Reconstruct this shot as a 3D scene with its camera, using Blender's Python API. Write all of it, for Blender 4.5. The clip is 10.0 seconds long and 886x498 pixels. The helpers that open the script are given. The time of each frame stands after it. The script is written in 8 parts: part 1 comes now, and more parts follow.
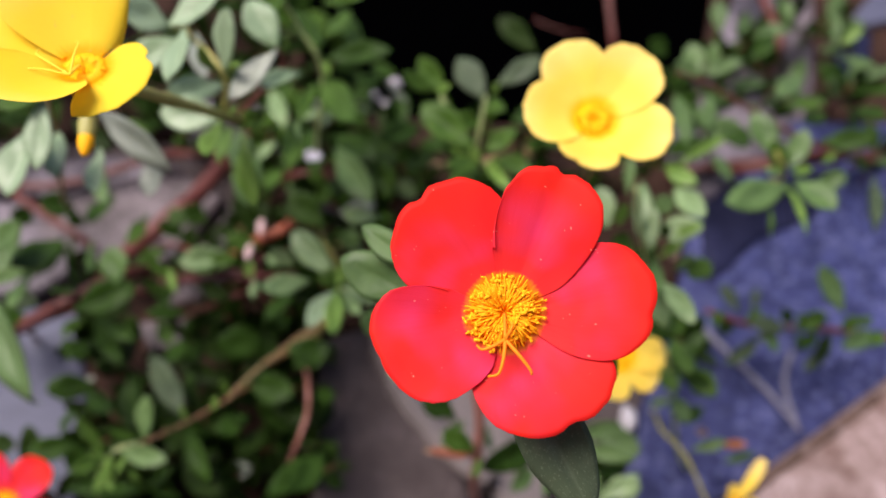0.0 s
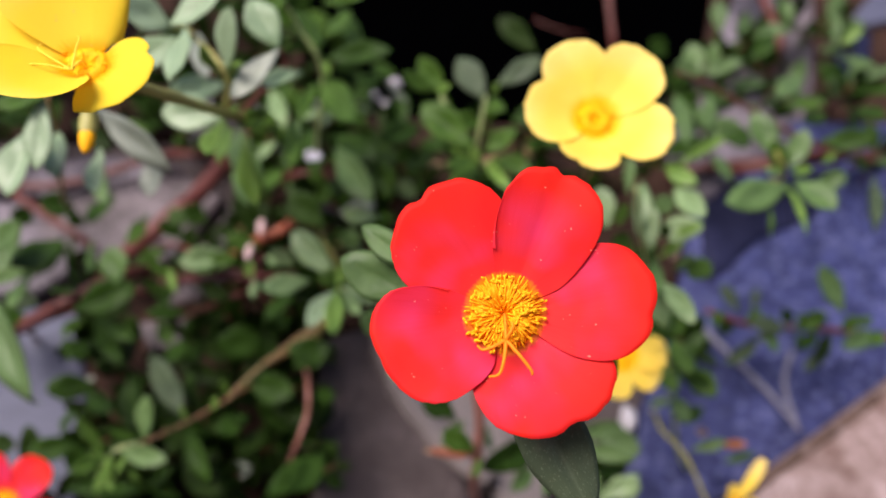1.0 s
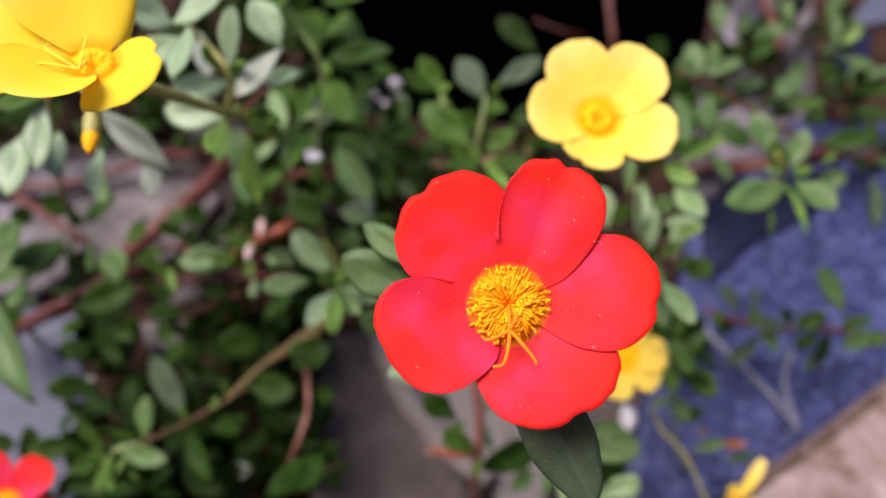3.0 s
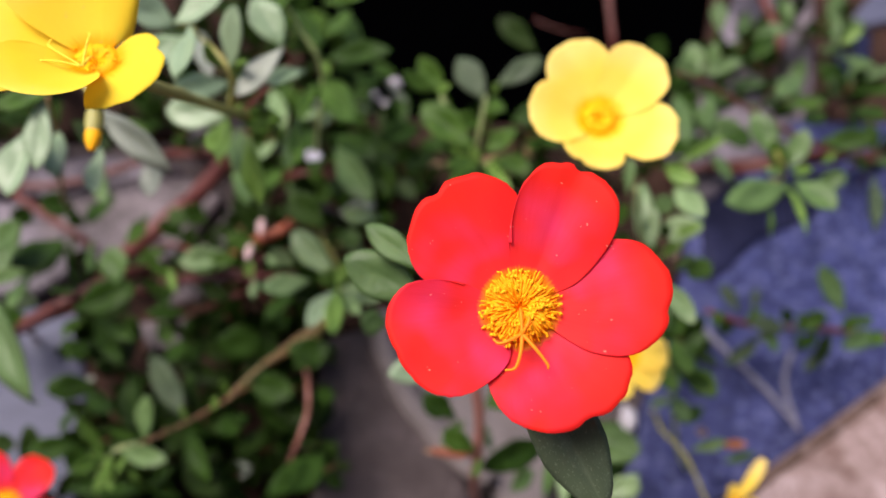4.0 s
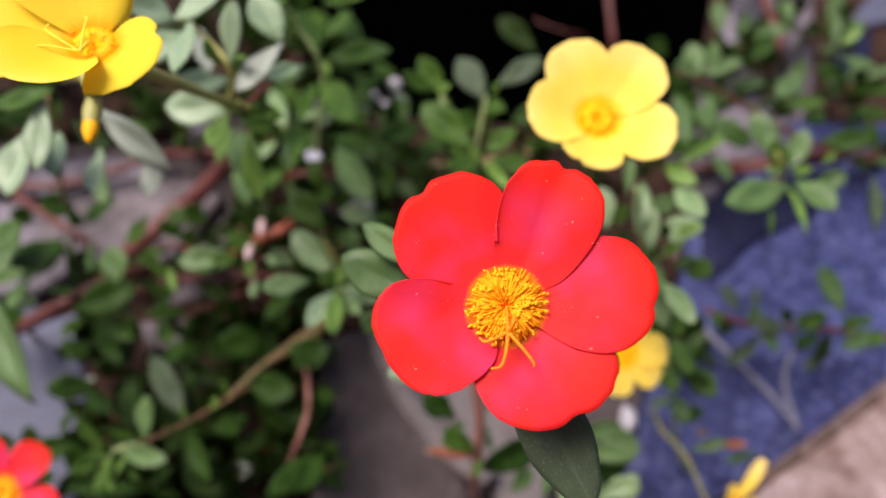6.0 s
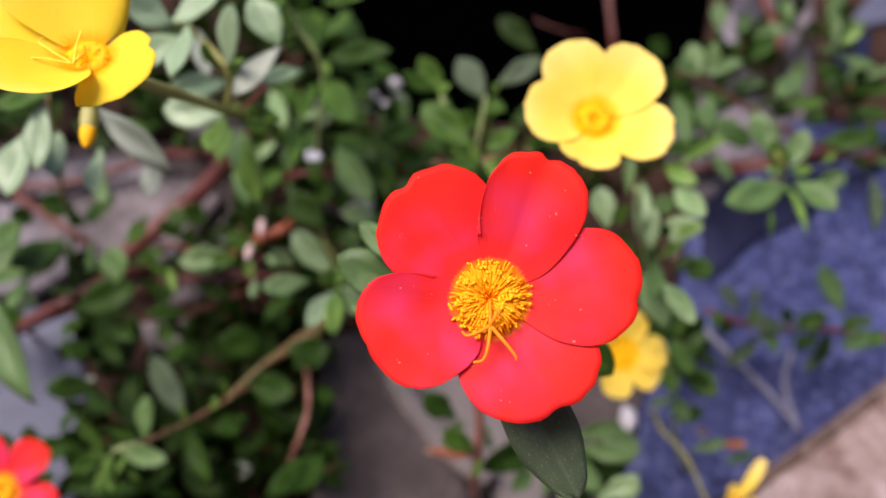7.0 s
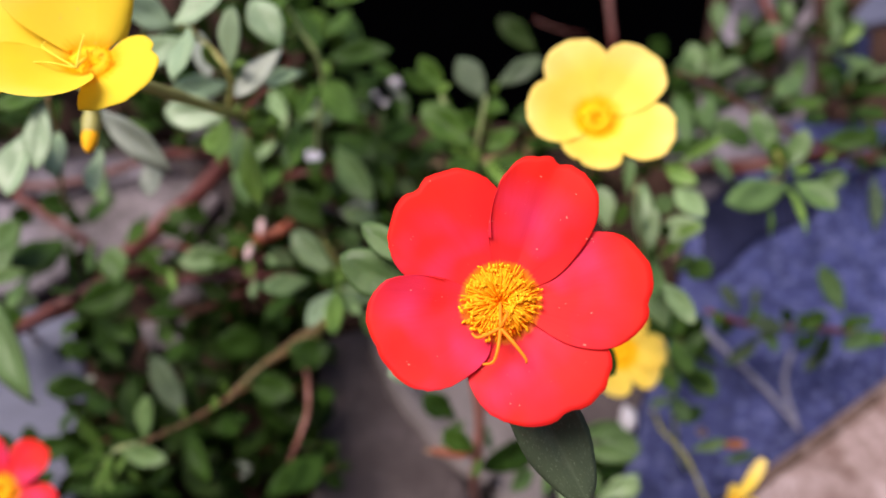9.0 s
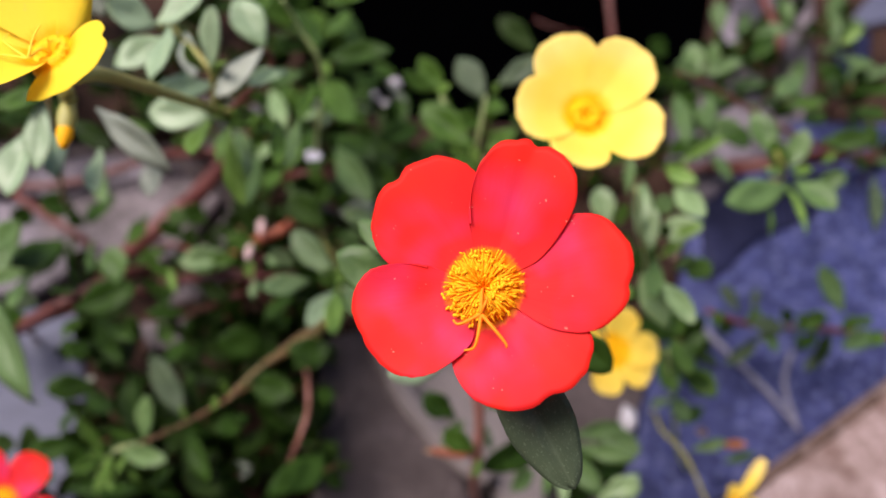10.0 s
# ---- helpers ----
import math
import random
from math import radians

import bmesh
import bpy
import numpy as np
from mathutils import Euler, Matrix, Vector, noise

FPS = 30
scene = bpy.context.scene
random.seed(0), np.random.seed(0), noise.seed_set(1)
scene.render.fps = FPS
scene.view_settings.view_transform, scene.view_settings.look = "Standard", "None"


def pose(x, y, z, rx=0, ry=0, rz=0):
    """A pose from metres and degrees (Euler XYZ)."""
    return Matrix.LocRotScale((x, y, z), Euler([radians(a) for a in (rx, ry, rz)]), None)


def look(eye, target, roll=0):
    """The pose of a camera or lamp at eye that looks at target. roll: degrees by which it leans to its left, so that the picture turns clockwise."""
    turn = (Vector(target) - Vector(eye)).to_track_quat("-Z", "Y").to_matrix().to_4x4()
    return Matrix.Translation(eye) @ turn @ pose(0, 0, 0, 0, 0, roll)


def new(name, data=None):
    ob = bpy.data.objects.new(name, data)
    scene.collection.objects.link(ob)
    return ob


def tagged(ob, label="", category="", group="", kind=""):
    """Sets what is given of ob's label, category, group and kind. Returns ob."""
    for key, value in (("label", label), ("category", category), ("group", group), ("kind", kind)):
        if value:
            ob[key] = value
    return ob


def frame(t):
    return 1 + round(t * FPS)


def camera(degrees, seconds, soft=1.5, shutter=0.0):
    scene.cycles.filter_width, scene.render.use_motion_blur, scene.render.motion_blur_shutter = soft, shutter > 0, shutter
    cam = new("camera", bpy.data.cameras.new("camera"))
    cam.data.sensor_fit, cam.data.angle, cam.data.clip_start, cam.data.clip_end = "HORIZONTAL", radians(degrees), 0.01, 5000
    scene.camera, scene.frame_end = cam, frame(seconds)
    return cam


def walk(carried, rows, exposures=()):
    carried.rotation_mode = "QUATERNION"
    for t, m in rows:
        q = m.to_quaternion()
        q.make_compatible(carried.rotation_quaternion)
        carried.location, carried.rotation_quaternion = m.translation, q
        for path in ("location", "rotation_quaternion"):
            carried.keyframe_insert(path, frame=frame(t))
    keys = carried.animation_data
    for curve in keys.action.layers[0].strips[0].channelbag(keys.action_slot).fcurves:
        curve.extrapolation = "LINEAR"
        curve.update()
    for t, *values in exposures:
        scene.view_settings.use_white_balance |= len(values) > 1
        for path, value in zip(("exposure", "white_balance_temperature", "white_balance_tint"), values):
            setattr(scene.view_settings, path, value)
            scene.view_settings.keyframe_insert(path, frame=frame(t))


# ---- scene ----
# ---------------------------------------------------------------- camera: it stands still
EYE = (0.0, 0.0, 0.34)
cam = camera(60, 10.0, soft=1.5)
cam.data.dof.use_dof = True
cam.data.dof.focus_distance = 0.1
cam.data.dof.aperture_fstop = 13.0
STILL = pose(*EYE, 30, 0, 0)
walk(cam, [(0.0, STILL), (10.0, STILL)], exposures=[(0.0, 0.53, 6700, 17), (10.0, 0.53, 6700, 17)])

# ---------------------------------------------------------------- light: bright, softly veiled sky
SUN_UP, SUN_ROUND = 66.0, 288.0
world = bpy.data.worlds.new("sky")
scene.world = world
world.use_nodes = True
wn = world.node_tree
sky = wn.nodes.new("ShaderNodeTexSky")
sky.sky_type = "NISHITA"
sky.sun_disc = False
sky.sun_elevation, sky.sun_rotation = radians(SUN_UP), radians(SUN_ROUND)
sky.dust_density = 3.0
wn.links.new(sky.outputs[0], wn.nodes["Background"].inputs[0])
wn.nodes["Background"].inputs[1].default_value = 0.125
sun = new("sun", bpy.data.lights.new("sun", "SUN"))
sun.data.energy, sun.data.angle, sun.data.color = 3.2, radians(38), (1.0, 0.95, 0.88)
sa, sb = radians(SUN_UP), radians(SUN_ROUND)
to_sun = Vector((math.sin(sb) * math.cos(sa), math.cos(sb) * math.cos(sa), math.sin(sa)))
sun.matrix_basis = look(to_sun * 3, (0, 0, 0))


# ---------------------------------------------------------------- materials
class Mat:
    """A small builder for node materials."""

    def __init__(self, name, rough=0.5, spec=0.5):
        self.m = bpy.data.materials.new(name)
        self.m.use_nodes = True
        self.t = self.m.node_tree
        self.b = self.t.nodes["Principled BSDF"]
        self.b.inputs["Roughness"].default_value = rough
        self.b.inputs["Specular IOR Level"].default_value = spec

    def node(self, kind, **values):
        n = self.t.nodes.new(kind)
        for k, v in values.items():
            n.inputs[k].default_value = v
        return n

    def link(self, a, b):
        self.t.links.new(a, b)

    def coords(self, which="Object", scale=(1, 1, 1)):
        c = self.t.nodes.new("ShaderNodeTexCoord")
        m = self.node("ShaderNodeMapping")
        m.inputs["Scale"].default_value = scale
        self.link(c.outputs[which], m.inputs["Vector"])
        return m.outputs[0]

    def noise(self, scale, detail=4.0, vec=None, rough=0.55):
        n = self.node("ShaderNodeTexNoise", Scale=scale, Detail=detail, Roughness=rough)
        self.link(vec if vec is not None else self.coords(), n.inputs["Vector"])
        return n.outputs[0]

    def ramp(self, fac, stops):
        r = self.t.nodes.new("ShaderNodeValToRGB")
        e = r.color_ramp.elements
        while len(e) < len(stops):
            e.new(0.5)
        for el, (p, c) in zip(e, stops):
            el.position, el.color = p, (*c, 1)
        self.link(fac, r.inputs[0])
        return r.outputs[0]

    def mix(self, fac, a, b, blend="MIX"):
        x = self.t.nodes.new("ShaderNodeMix")
        x.data_type, x.blend_type = "RGBA", blend
        for slot, v in ((0, fac), (6, a), (7, b)):
            if isinstance(v, (int, float)):
                x.inputs[slot].default_value = v
            elif isinstance(v, tuple):
                x.inputs[slot].default_value = (*v, 1)
            else:
                self.link(v, x.inputs[slot])
        return x.outputs[2]

    def colour(self, c):
        if isinstance(c, tuple):
            self.b.inputs["Base Color"].default_value = (*c, 1)
        else:
            self.link(c, self.b.inputs["Base Color"])
        return self

    def bump(self, height, strength, distance):
        n = self.node("ShaderNodeBump", Strength=strength, Distance=distance)
        self.link(height, n.inputs["Height"])
        self.link(n.outputs[0], self.b.inputs["Normal"])
        return self

    def rand(self):
        return self.t.nodes.new("ShaderNodeObjectInfo").outputs["Random"]

    def thin(self, share, colour):
        """Lets part of the light through, as a leaf or petal does."""
        tr = self.node("ShaderNodeBsdfTranslucent")
        if isinstance(colour, tuple):
            tr.inputs[0].default_value = (*colour, 1)
        else:
            self.link(colour, tr.inputs[0])
        mx = self.node("ShaderNodeMixShader", Fac=share)
        self.link(self.b.outputs[0], mx.inputs[1])
        self.link(tr.outputs[0], mx.inputs[2])
        out = self.t.nodes["Material Output"]
        self.link(mx.outputs[0], out.inputs[0])
        return self


def leaf_material(name, dark, light, bloom, rough, share=0.1, spec=0.45):
    """Colour of one leaf, in units of its length: broad clouding, a paler midrib, fine pale dots."""
    m = Mat(name, rough, spec)
    ob = m.t.nodes.new("ShaderNodeTexCoord").outputs["Object"]
    shift = m.t.nodes.new("ShaderNodeVectorMath")
    shift.operation = "MULTIPLY_ADD"
    shift.inputs[1].default_value = (0.55, 1.0, 1.0)
    cmb = m.t.nodes.new("ShaderNodeCombineXYZ")
    far = m.node("ShaderNodeMath")
    far.operation = "MULTIPLY"
    far.inputs[1].default_value = 91.0
    m.link(m.rand(), far.inputs[0])
    m.link(far.outputs[0], cmb.inputs[2])
    m.link(ob, shift.inputs[0])
    m.link(cmb.outputs[0], shift.inputs[2])
    vec = shift.outputs[0]
    broad, mid, speck = m.noise(2.6, 3.0, vec), m.noise(11.0, 4.0, vec), m.noise(58.0, 2.0, vec)
    base = m.mix(m.ramp(broad, [(0.3, (0, 0, 0)), (0.7, (1, 1, 1))]), dark, light)
    base = m.mix(m.mix(0.8, m.rand(), (0.0, 0.0, 0.0)), base, bloom)
    base = m.mix(m.ramp(mid, [(0.5, (0, 0, 0)), (0.8, (0.16, 0.16, 0.16))]), base, bloom)
    base = m.mix(m.ramp(speck, [(0.58, (0, 0, 0)), (0.74, (0.4, 0.4, 0.4))]), base, bloom)
    rib = m.t.nodes.new("ShaderNodeSeparateXYZ")
    m.link(m.coords("UV"), rib.inputs[0])
    off = m.node("ShaderNodeMath")
    off.operation = "SUBTRACT"
    off.inputs[1].default_value = 0.5
    m.link(rib.outputs[0], off.inputs[0])
    ab = m.node("ShaderNodeMath")
    ab.operation = "ABSOLUTE"
    m.link(off.outputs[0], ab.inputs[0])
    base = m.mix(m.ramp(ab.outputs[0], [(0.0, (0.14, 0.14, 0.14)), (0.05, (0, 0, 0)), (0.47, (0, 0, 0)), (0.5, (0.07, 0.07, 0.07))]), base, bloom)
    m.colour(base).bump(mid, 0.2, 0.0008)
    vary = m.ramp(broad, [(0.3, (rough - 0.1,) * 3), (0.7, (rough + 0.12,) * 3)])
    m.link(vary, m.b.inputs["Roughness"])
    return m.thin(share, light).m


LEAF = {
    # d and n: greens darkened to put shade among low leaves into the colour
    "d": leaf_material("leaf_shaded_dark", (0.006, 0.015, 0.002), (0.017, 0.036, 0.005), (0.03, 0.055, 0.012), 0.45, 0.1, 0.08),
    "m": leaf_material("leaf_green", (0.024, 0.06, 0.007), (0.055, 0.12, 0.015), (0.1, 0.18, 0.04), 0.42, 0.12, 0.18),
    "n": leaf_material("leaf_shaded_green", (0.01, 0.028, 0.0035), (0.026, 0.064, 0.008), (0.048, 0.095, 0.02), 0.45, 0.1, 0.1),
    "k": leaf_material("leaf_matte_green", (0.03, 0.05, 0.026), (0.056, 0.085, 0.042), (0.14, 0.18, 0.12), 0.5, 0.06, 0.15),
    "v": leaf_material("leaf_muted_green", (0.044, 0.09, 0.028), (0.09, 0.16, 0.052), (0.14, 0.205, 0.095), 0.42, 0.1, 0.2),
    "e": leaf_material("leaf_soft_green", (0.12, 0.205, 0.075), (0.2, 0.31, 0.13), (0.32, 0.41, 0.24), 0.4),
    "q": leaf_material("petal_withered_white", (0.6, 0.57, 0.66), (0.72, 0.69, 0.78), (0.85, 0.82, 0.9), 0.5),
    "b": leaf_material("leaf_young", (0.09, 0.19, 0.025), (0.165, 0.3, 0.05), (0.27, 0.4, 0.14), 0.4, 0.25),
    # g: base lifted towards grey-white, the sky's sheen put into the colour
    "g": leaf_material("leaf_sheen_grey_green", (0.17, 0.264, 0.14), (0.255, 0.365, 0.212), (0.425, 0.51, 0.391), 0.36),
    "h": leaf_material("leaf_dull_green", (0.044, 0.096, 0.023), (0.094, 0.172, 0.05), (0.19, 0.27, 0.13), 0.4, 0.1, 0.25),
    "t": leaf_material("leaf_dry", (0.28, 0.15, 0.09), (0.45, 0.28, 0.18), (0.58, 0.4, 0.28), 0.6),
    "r": leaf_material("leaf_withered", (0.2, 0.03, 0.012), (0.38, 0.1, 0.03), (0.5, 0.3, 0.08), 0.6),
    "u": leaf_material("leaf_speckled", (0.03, 0.047, 0.024), (0.052, 0.078, 0.04), (0.22, 0.27, 0.18), 0.5, 0.06, 0.15),
    # w: palest copy, whitish sky reflection painted as base colour
    "w": leaf_material("leaf_pale", (0.19, 0.225, 0.18), (0.28, 0.32, 0.262), (0.45, 0.475, 0.42), 0.4),
}


def stem_material(name, a, b):
    m = Mat(name, 0.5)
    m.colour(m.mix(m.noise(220.0, 4.0), a, b)).bump(m.noise(1500.0, 2.0), 0.3, 0.0003)
    return m.m


STEM = {
    "r": stem_material("stem_red_brown", (0.06, 0.014, 0.011), (0.17, 0.042, 0.032)),
    "t": stem_material("stem_tan", (0.2, 0.12, 0.05), (0.36, 0.24, 0.11)),
    "g": stem_material("stem_olive", (0.26, 0.25, 0.06), (0.42, 0.39, 0.12)),
    "p": stem_material("stem_pink", (0.22, 0.075, 0.065), (0.4, 0.18, 0.14)),
    "d": stem_material("twig_grey", (0.13, 0.13, 0.18), (0.22, 0.21, 0.28)),
    "k": stem_material("stem_brown", (0.11, 0.05, 0.02), (0.22, 0.11, 0.045)),
    "c": stem_material("stem_crimson", (0.08, 0.016, 0.018), (0.16, 0.035, 0.036)),
    "o": stem_material("stem_orange_red", (0.2, 0.045, 0.02), (0.38, 0.1, 0.05)),
    "l": stem_material("stem_pale_green", (0.26, 0.34, 0.12), (0.42, 0.48, 0.22)),
}


def petal_material(name, heart, mid, rim, deep, size, reach=0.25, share=0.15, blush=None, ragged=0.16):
    """Colour runs from the flower's heart outwards; fine streaks run along the petal."""
    m = Mat(name, 0.55, 0.12)
    c = m.t.nodes.new("ShaderNodeTexCoord")
    ln = m.t.nodes.new("ShaderNodeVectorMath")
    ln.operation = "LENGTH"
    m.link(c.outputs["Object"], ln.inputs[0])
    k = m.node("ShaderNodeMath")
    k.operation = "DIVIDE"
    k.inputs[1].default_value = size
    m.link(ln.outputs["Value"], k.inputs[0])
    streak = m.noise(1.0, 3.0, m.coords("UV", (26.0, 2.6, 1.0)))
    wob = m.node("ShaderNodeMath")
    wob.operation = "MULTIPLY_ADD"
    wob.inputs[1].default_value, wob.inputs[2].default_value = ragged, -ragged / 2
    m.link(streak, wob.inputs[0])
    ad = m.node("ShaderNodeMath")
    m.link(k.outputs[0], ad.inputs[0])
    m.link(wob.outputs[0], ad.inputs[1])
    base = m.ramp(ad.outputs[0], [(reach, heart), (reach + (0.1 if blush is None else 0.055), mid), (0.6, mid), (0.88, rim)])
    if blush:
        far = m.t.nodes.new("ShaderNodeVectorMath")
        far.operation = "SCALE"
        far.inputs[0].default_value = (3.0, 5.0, 7.0)
        m.link(m.rand(), far.inputs["Scale"])
        put = m.t.nodes.new("ShaderNodeVectorMath")
        m.link(c.outputs["Object"], put.inputs[0])
        m.link(far.outputs[0], put.inputs[1])
        cloud = m.ramp(m.noise(95.0, 2.0, put.outputs[0]), [(0.42, (0, 0, 0)), (0.66, (1, 1, 1))])
        ring = m.ramp(ad.outputs[0], [(reach + 0.06, (0.35, 0.35, 0.35)), (reach + 0.2, (1, 1, 1)), (0.62, (0.9, 0.9, 0.9)), (0.92, (0, 0, 0))])
        base = m.mix(m.mix(1.0, cloud, ring, "MULTIPLY"), base, blush)
        base = m.mix(m.ramp(ad.outputs[0], [(reach - 0.03, (1, 1, 1)), (reach + 0.05, (0, 0, 0))]), base, heart)
    base = m.mix(m.ramp(streak, [(0.48, (0, 0, 0)), (0.85, (0.24, 0.24, 0.24))]), base, deep)
    blot = m.noise(85.0, 2.0)
    base = m.mix(m.ramp(blot, [(0.42, (0, 0, 0)), (0.68, (0.5, 0.5, 0.5))]), base, deep)
    dust = m.noise(1300.0, 1.0)
    base = m.mix(m.ramp(dust, [(0.755, (0, 0, 0)), (0.785, (0.5, 0.5, 0.5))]), base, (0.98, 0.5, 0.35))
    m.colour(base).bump(streak, 0.14, 0.0003)
    return m.thin(share, rim).m


PETAL_RED = petal_material("petal_red", (0.95, 0.33, 0.006), (0.9, 0.036, 0.038), (0.91, 0.03, 0.016), (0.66, 0.01, 0.014), 0.0185, 0.25, 0.3, (0.86, 0.06, 0.2), 0.07)
PETAL_YELLOW = petal_material("petal_yellow", (1.0, 0.52, 0.002), (0.96, 0.73, 0.12), (0.96, 0.78, 0.28), (0.9, 0.58, 0.06), 0.019, 0.26, 0.25)
PETAL_GOLD = petal_material("petal_golden_yellow", (1.0, 0.47, 0.002), (0.97, 0.76, 0.06), (0.97, 0.81, 0.14), (0.97, 0.7, 0.03), 0.019, 0.2, 0.4)


def soft_material(name, a, b):
    m = Mat(name, 0.6, 0.2)
    c = m.mix(m.noise(700.0, 3.0), a, b)
    return m.colour(c).thin(0.06, b).m


STAMEN = soft_material("stamen_orange", (1.0, 0.36, 0.003), (1.0, 0.44, 0.006))
ANTHER = soft_material("anther_yellow", (1.0, 0.43, 0.004), (1.0, 0.53, 0.015))
HEART = soft_material("disc_orange", (1.0, 0.36, 0.004), (1.0, 0.46, 0.006))
STAMEN_PALE = soft_material("stamen_yellow", (1.0, 0.47, 0.003), (1.0, 0.56, 0.006))
STAMEN_LEMON = soft_material("stigma_yellow", (1.0, 0.68, 0.04), (1.0, 0.76, 0.09))
STIGMA = soft_material("stigma_orange", (0.98, 0.22, 0.008), (1.0, 0.3, 0.015))


def stone_material(name, a, b, fleck, grain, rough, cut=0.62, broad=14.0, spec=0.4):
    m = Mat(name, rough, spec)
    big = m.noise(broad, 5.0)
    base = m.mix(m.ramp(big, [(0.34, (0, 0, 0)), (0.66, (1, 1, 1))]), a, b)
    base = m.mix(m.ramp(m.noise(grain, 2.0), [(cut, (0, 0, 0)), (cut + 0.12, (0.8, 0.8, 0.8))]), base, fleck)
    base = m.mix(m.ramp(m.noise(broad * 7, 6.0), [(0.46, (0, 0, 0)), (0.7, (0.75, 0.75, 0.75))]), base, a)
    m.colour(base).bump(m.noise(grain * 0.6, 5.0), 0.5, 0.0012)
    return m.m


CONCRETE = stone_material("concrete_grey", (0.044, 0.031, 0.032), (0.1, 0.076, 0.078), (0.15, 0.118, 0.12), 420.0, 0.8, 0.6, 40.0)
FLAG_PALE = stone_material("flag_pale_lilac", (0.06, 0.05, 0.06), (0.21, 0.18, 0.22), (0.32, 0.285, 0.34), 420.0, 0.7, 0.58, 40.0)
LILAC = stone_material("flag_lilac_grey", (0.05, 0.038, 0.042), (0.17, 0.138, 0.155), (0.26, 0.22, 0.25), 420.0, 0.6, 0.58, 50.0)
EDGING = stone_material("edging_pale", (0.14, 0.117, 0.117), (0.235, 0.2, 0.2), (0.3, 0.262, 0.262), 420.0, 0.75)
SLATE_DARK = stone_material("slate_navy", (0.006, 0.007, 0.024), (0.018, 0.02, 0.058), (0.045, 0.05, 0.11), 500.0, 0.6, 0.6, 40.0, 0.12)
SLATE = stone_material("slate_blue", (0.013, 0.017, 0.066), (0.056, 0.066, 0.195), (0.135, 0.15, 0.31), 230.0, 0.55, 0.54, 90.0, 0.25)
PALE_BLUE = stone_material("slab_pale_blue", (0.05, 0.054, 0.092), (0.078, 0.083, 0.134), (0.108, 0.115, 0.175), 600.0, 0.6)
KERB = stone_material("kerb_pink_grey", (0.12, 0.068, 0.055), (0.38, 0.29, 0.29), (0.085, 0.042, 0.026), 48.0, 0.85, 0.56, 75.0)
SOIL = stone_material("soil_dark", (0.016, 0.008, 0.006), (0.055, 0.028, 0.02), (0.13, 0.085, 0.07), 500.0, 0.95, 0.64, 60.0, 0.15)
# near-black on purpose: deep shade between the plants is put into this colour
BLACK = stone_material("shade_black", (0.0002, 0.0002, 0.0003), (0.0003, 0.0003, 0.0004), (0.0005, 0.0005, 0.0007), 300.0, 0.95, spec=0.0)
DIRT = stone_material("dirt_brown", (0.05, 0.028, 0.02), (0.12, 0.075, 0.062), (0.24, 0.175, 0.165), 120.0, 0.9, 0.55, 90.0)
PALE_CHIP = stone_material("stone_white", (0.6, 0.57, 0.62), (0.75, 0.72, 0.76), (0.5, 0.47, 0.5), 300.0, 0.5)
HUSK = stem_material("papery_husk", (0.55, 0.3, 0.3), (0.8, 0.62, 0.62))


# ---------------------------------------------------------------- shape helpers
def mesh_of(name, verts, faces, material, uvs=None):
    me = bpy.data.meshes.new(name)
    me.from_pydata([tuple(v) for v in verts], [], faces)
    me.polygons.foreach_set("use_smooth", [True] * len(me.polygons))
    if uvs is not None:
        layer = me.uv_layers.new(name="UVMap")
        for loop in me.loops:
            layer.data[loop.index].uv = uvs[loop.vertex_index]
    me.materials.append(material)
    me.update()
    return me


def sheet(name, fn, nu, nv, thick, material):
    """A thin closed body round the surface fn(u, v), u in 0..1 along, v in -1..1 across."""
    grid = [[Vector(fn(i / nu, 2 * j / nv - 1)) for j in range(nv + 1)] for i in range(nu + 1)]
    top, low, uvs = [], [], []
    for i in range(nu + 1):
        for j in range(nv + 1):
            a = grid[min(i + 1, nu)][j] - grid[max(i - 1, 0)][j]
            b = grid[i][min(j + 1, nv)] - grid[i][max(j - 1, 0)]
            n = b.cross(a)
            n = n.normalized() if n.length > 1e-14 else Vector((0, 0, 1))
            u, v = i / nu, 2 * j / nv - 1
            t = thick * (0.25 + 0.75 * (1 - v * v)) * (0.3 + 0.7 * (1 - u ** 4))
            top.append(grid[i][j] - n * (-t / 2))
            low.append(grid[i][j] - n * (t / 2))
            uvs.append((0.5 + v / 2, u))
    n1, w = len(top), nv + 1
    faces = []
    for i in range(nu):
        for j in range(nv):
            k = i * w + j
            faces.append((k, k + 1, k + w + 1, k + w))
            faces.append((n1 + k, n1 + k + w, n1 + k + w + 1, n1 + k + 1))
    rim = [j for j in range(w)] + [i * w + nv for i in range(1, nu + 1)]
    rim += [nu * w + j for j in range(nv - 1, -1, -1)] + [i * w for i in range(nu - 1, 0, -1)]
    for a, b in zip(rim, rim[1:] + rim[:1]):
        faces.append((a, n1 + a, n1 + b, b))
    return mesh_of(name, top + low, faces, material, uvs + uvs)


def smooth_path(points, steps=6):
    """A curve through the points."""
    p = [Vector(q) for q in points]
    p = [2 * p[0] - p[1]] + p + [2 * p[-1] - p[-2]]
    out = []
    for i in range(1, len(p) - 2):
        for s in range(steps):
            t = s / steps
            out.append(0.5 * (2 * p[i] + (p[i + 1] - p[i - 1]) * t + (2 * p[i - 1] - 5 * p[i] + 4 * p[i + 1] - p[i + 2]) * t * t
                              + (3 * p[i] - p[i - 1] - 3 * p[i + 1] + p[i + 2]) * t ** 3))
    return out + [p[-2]]


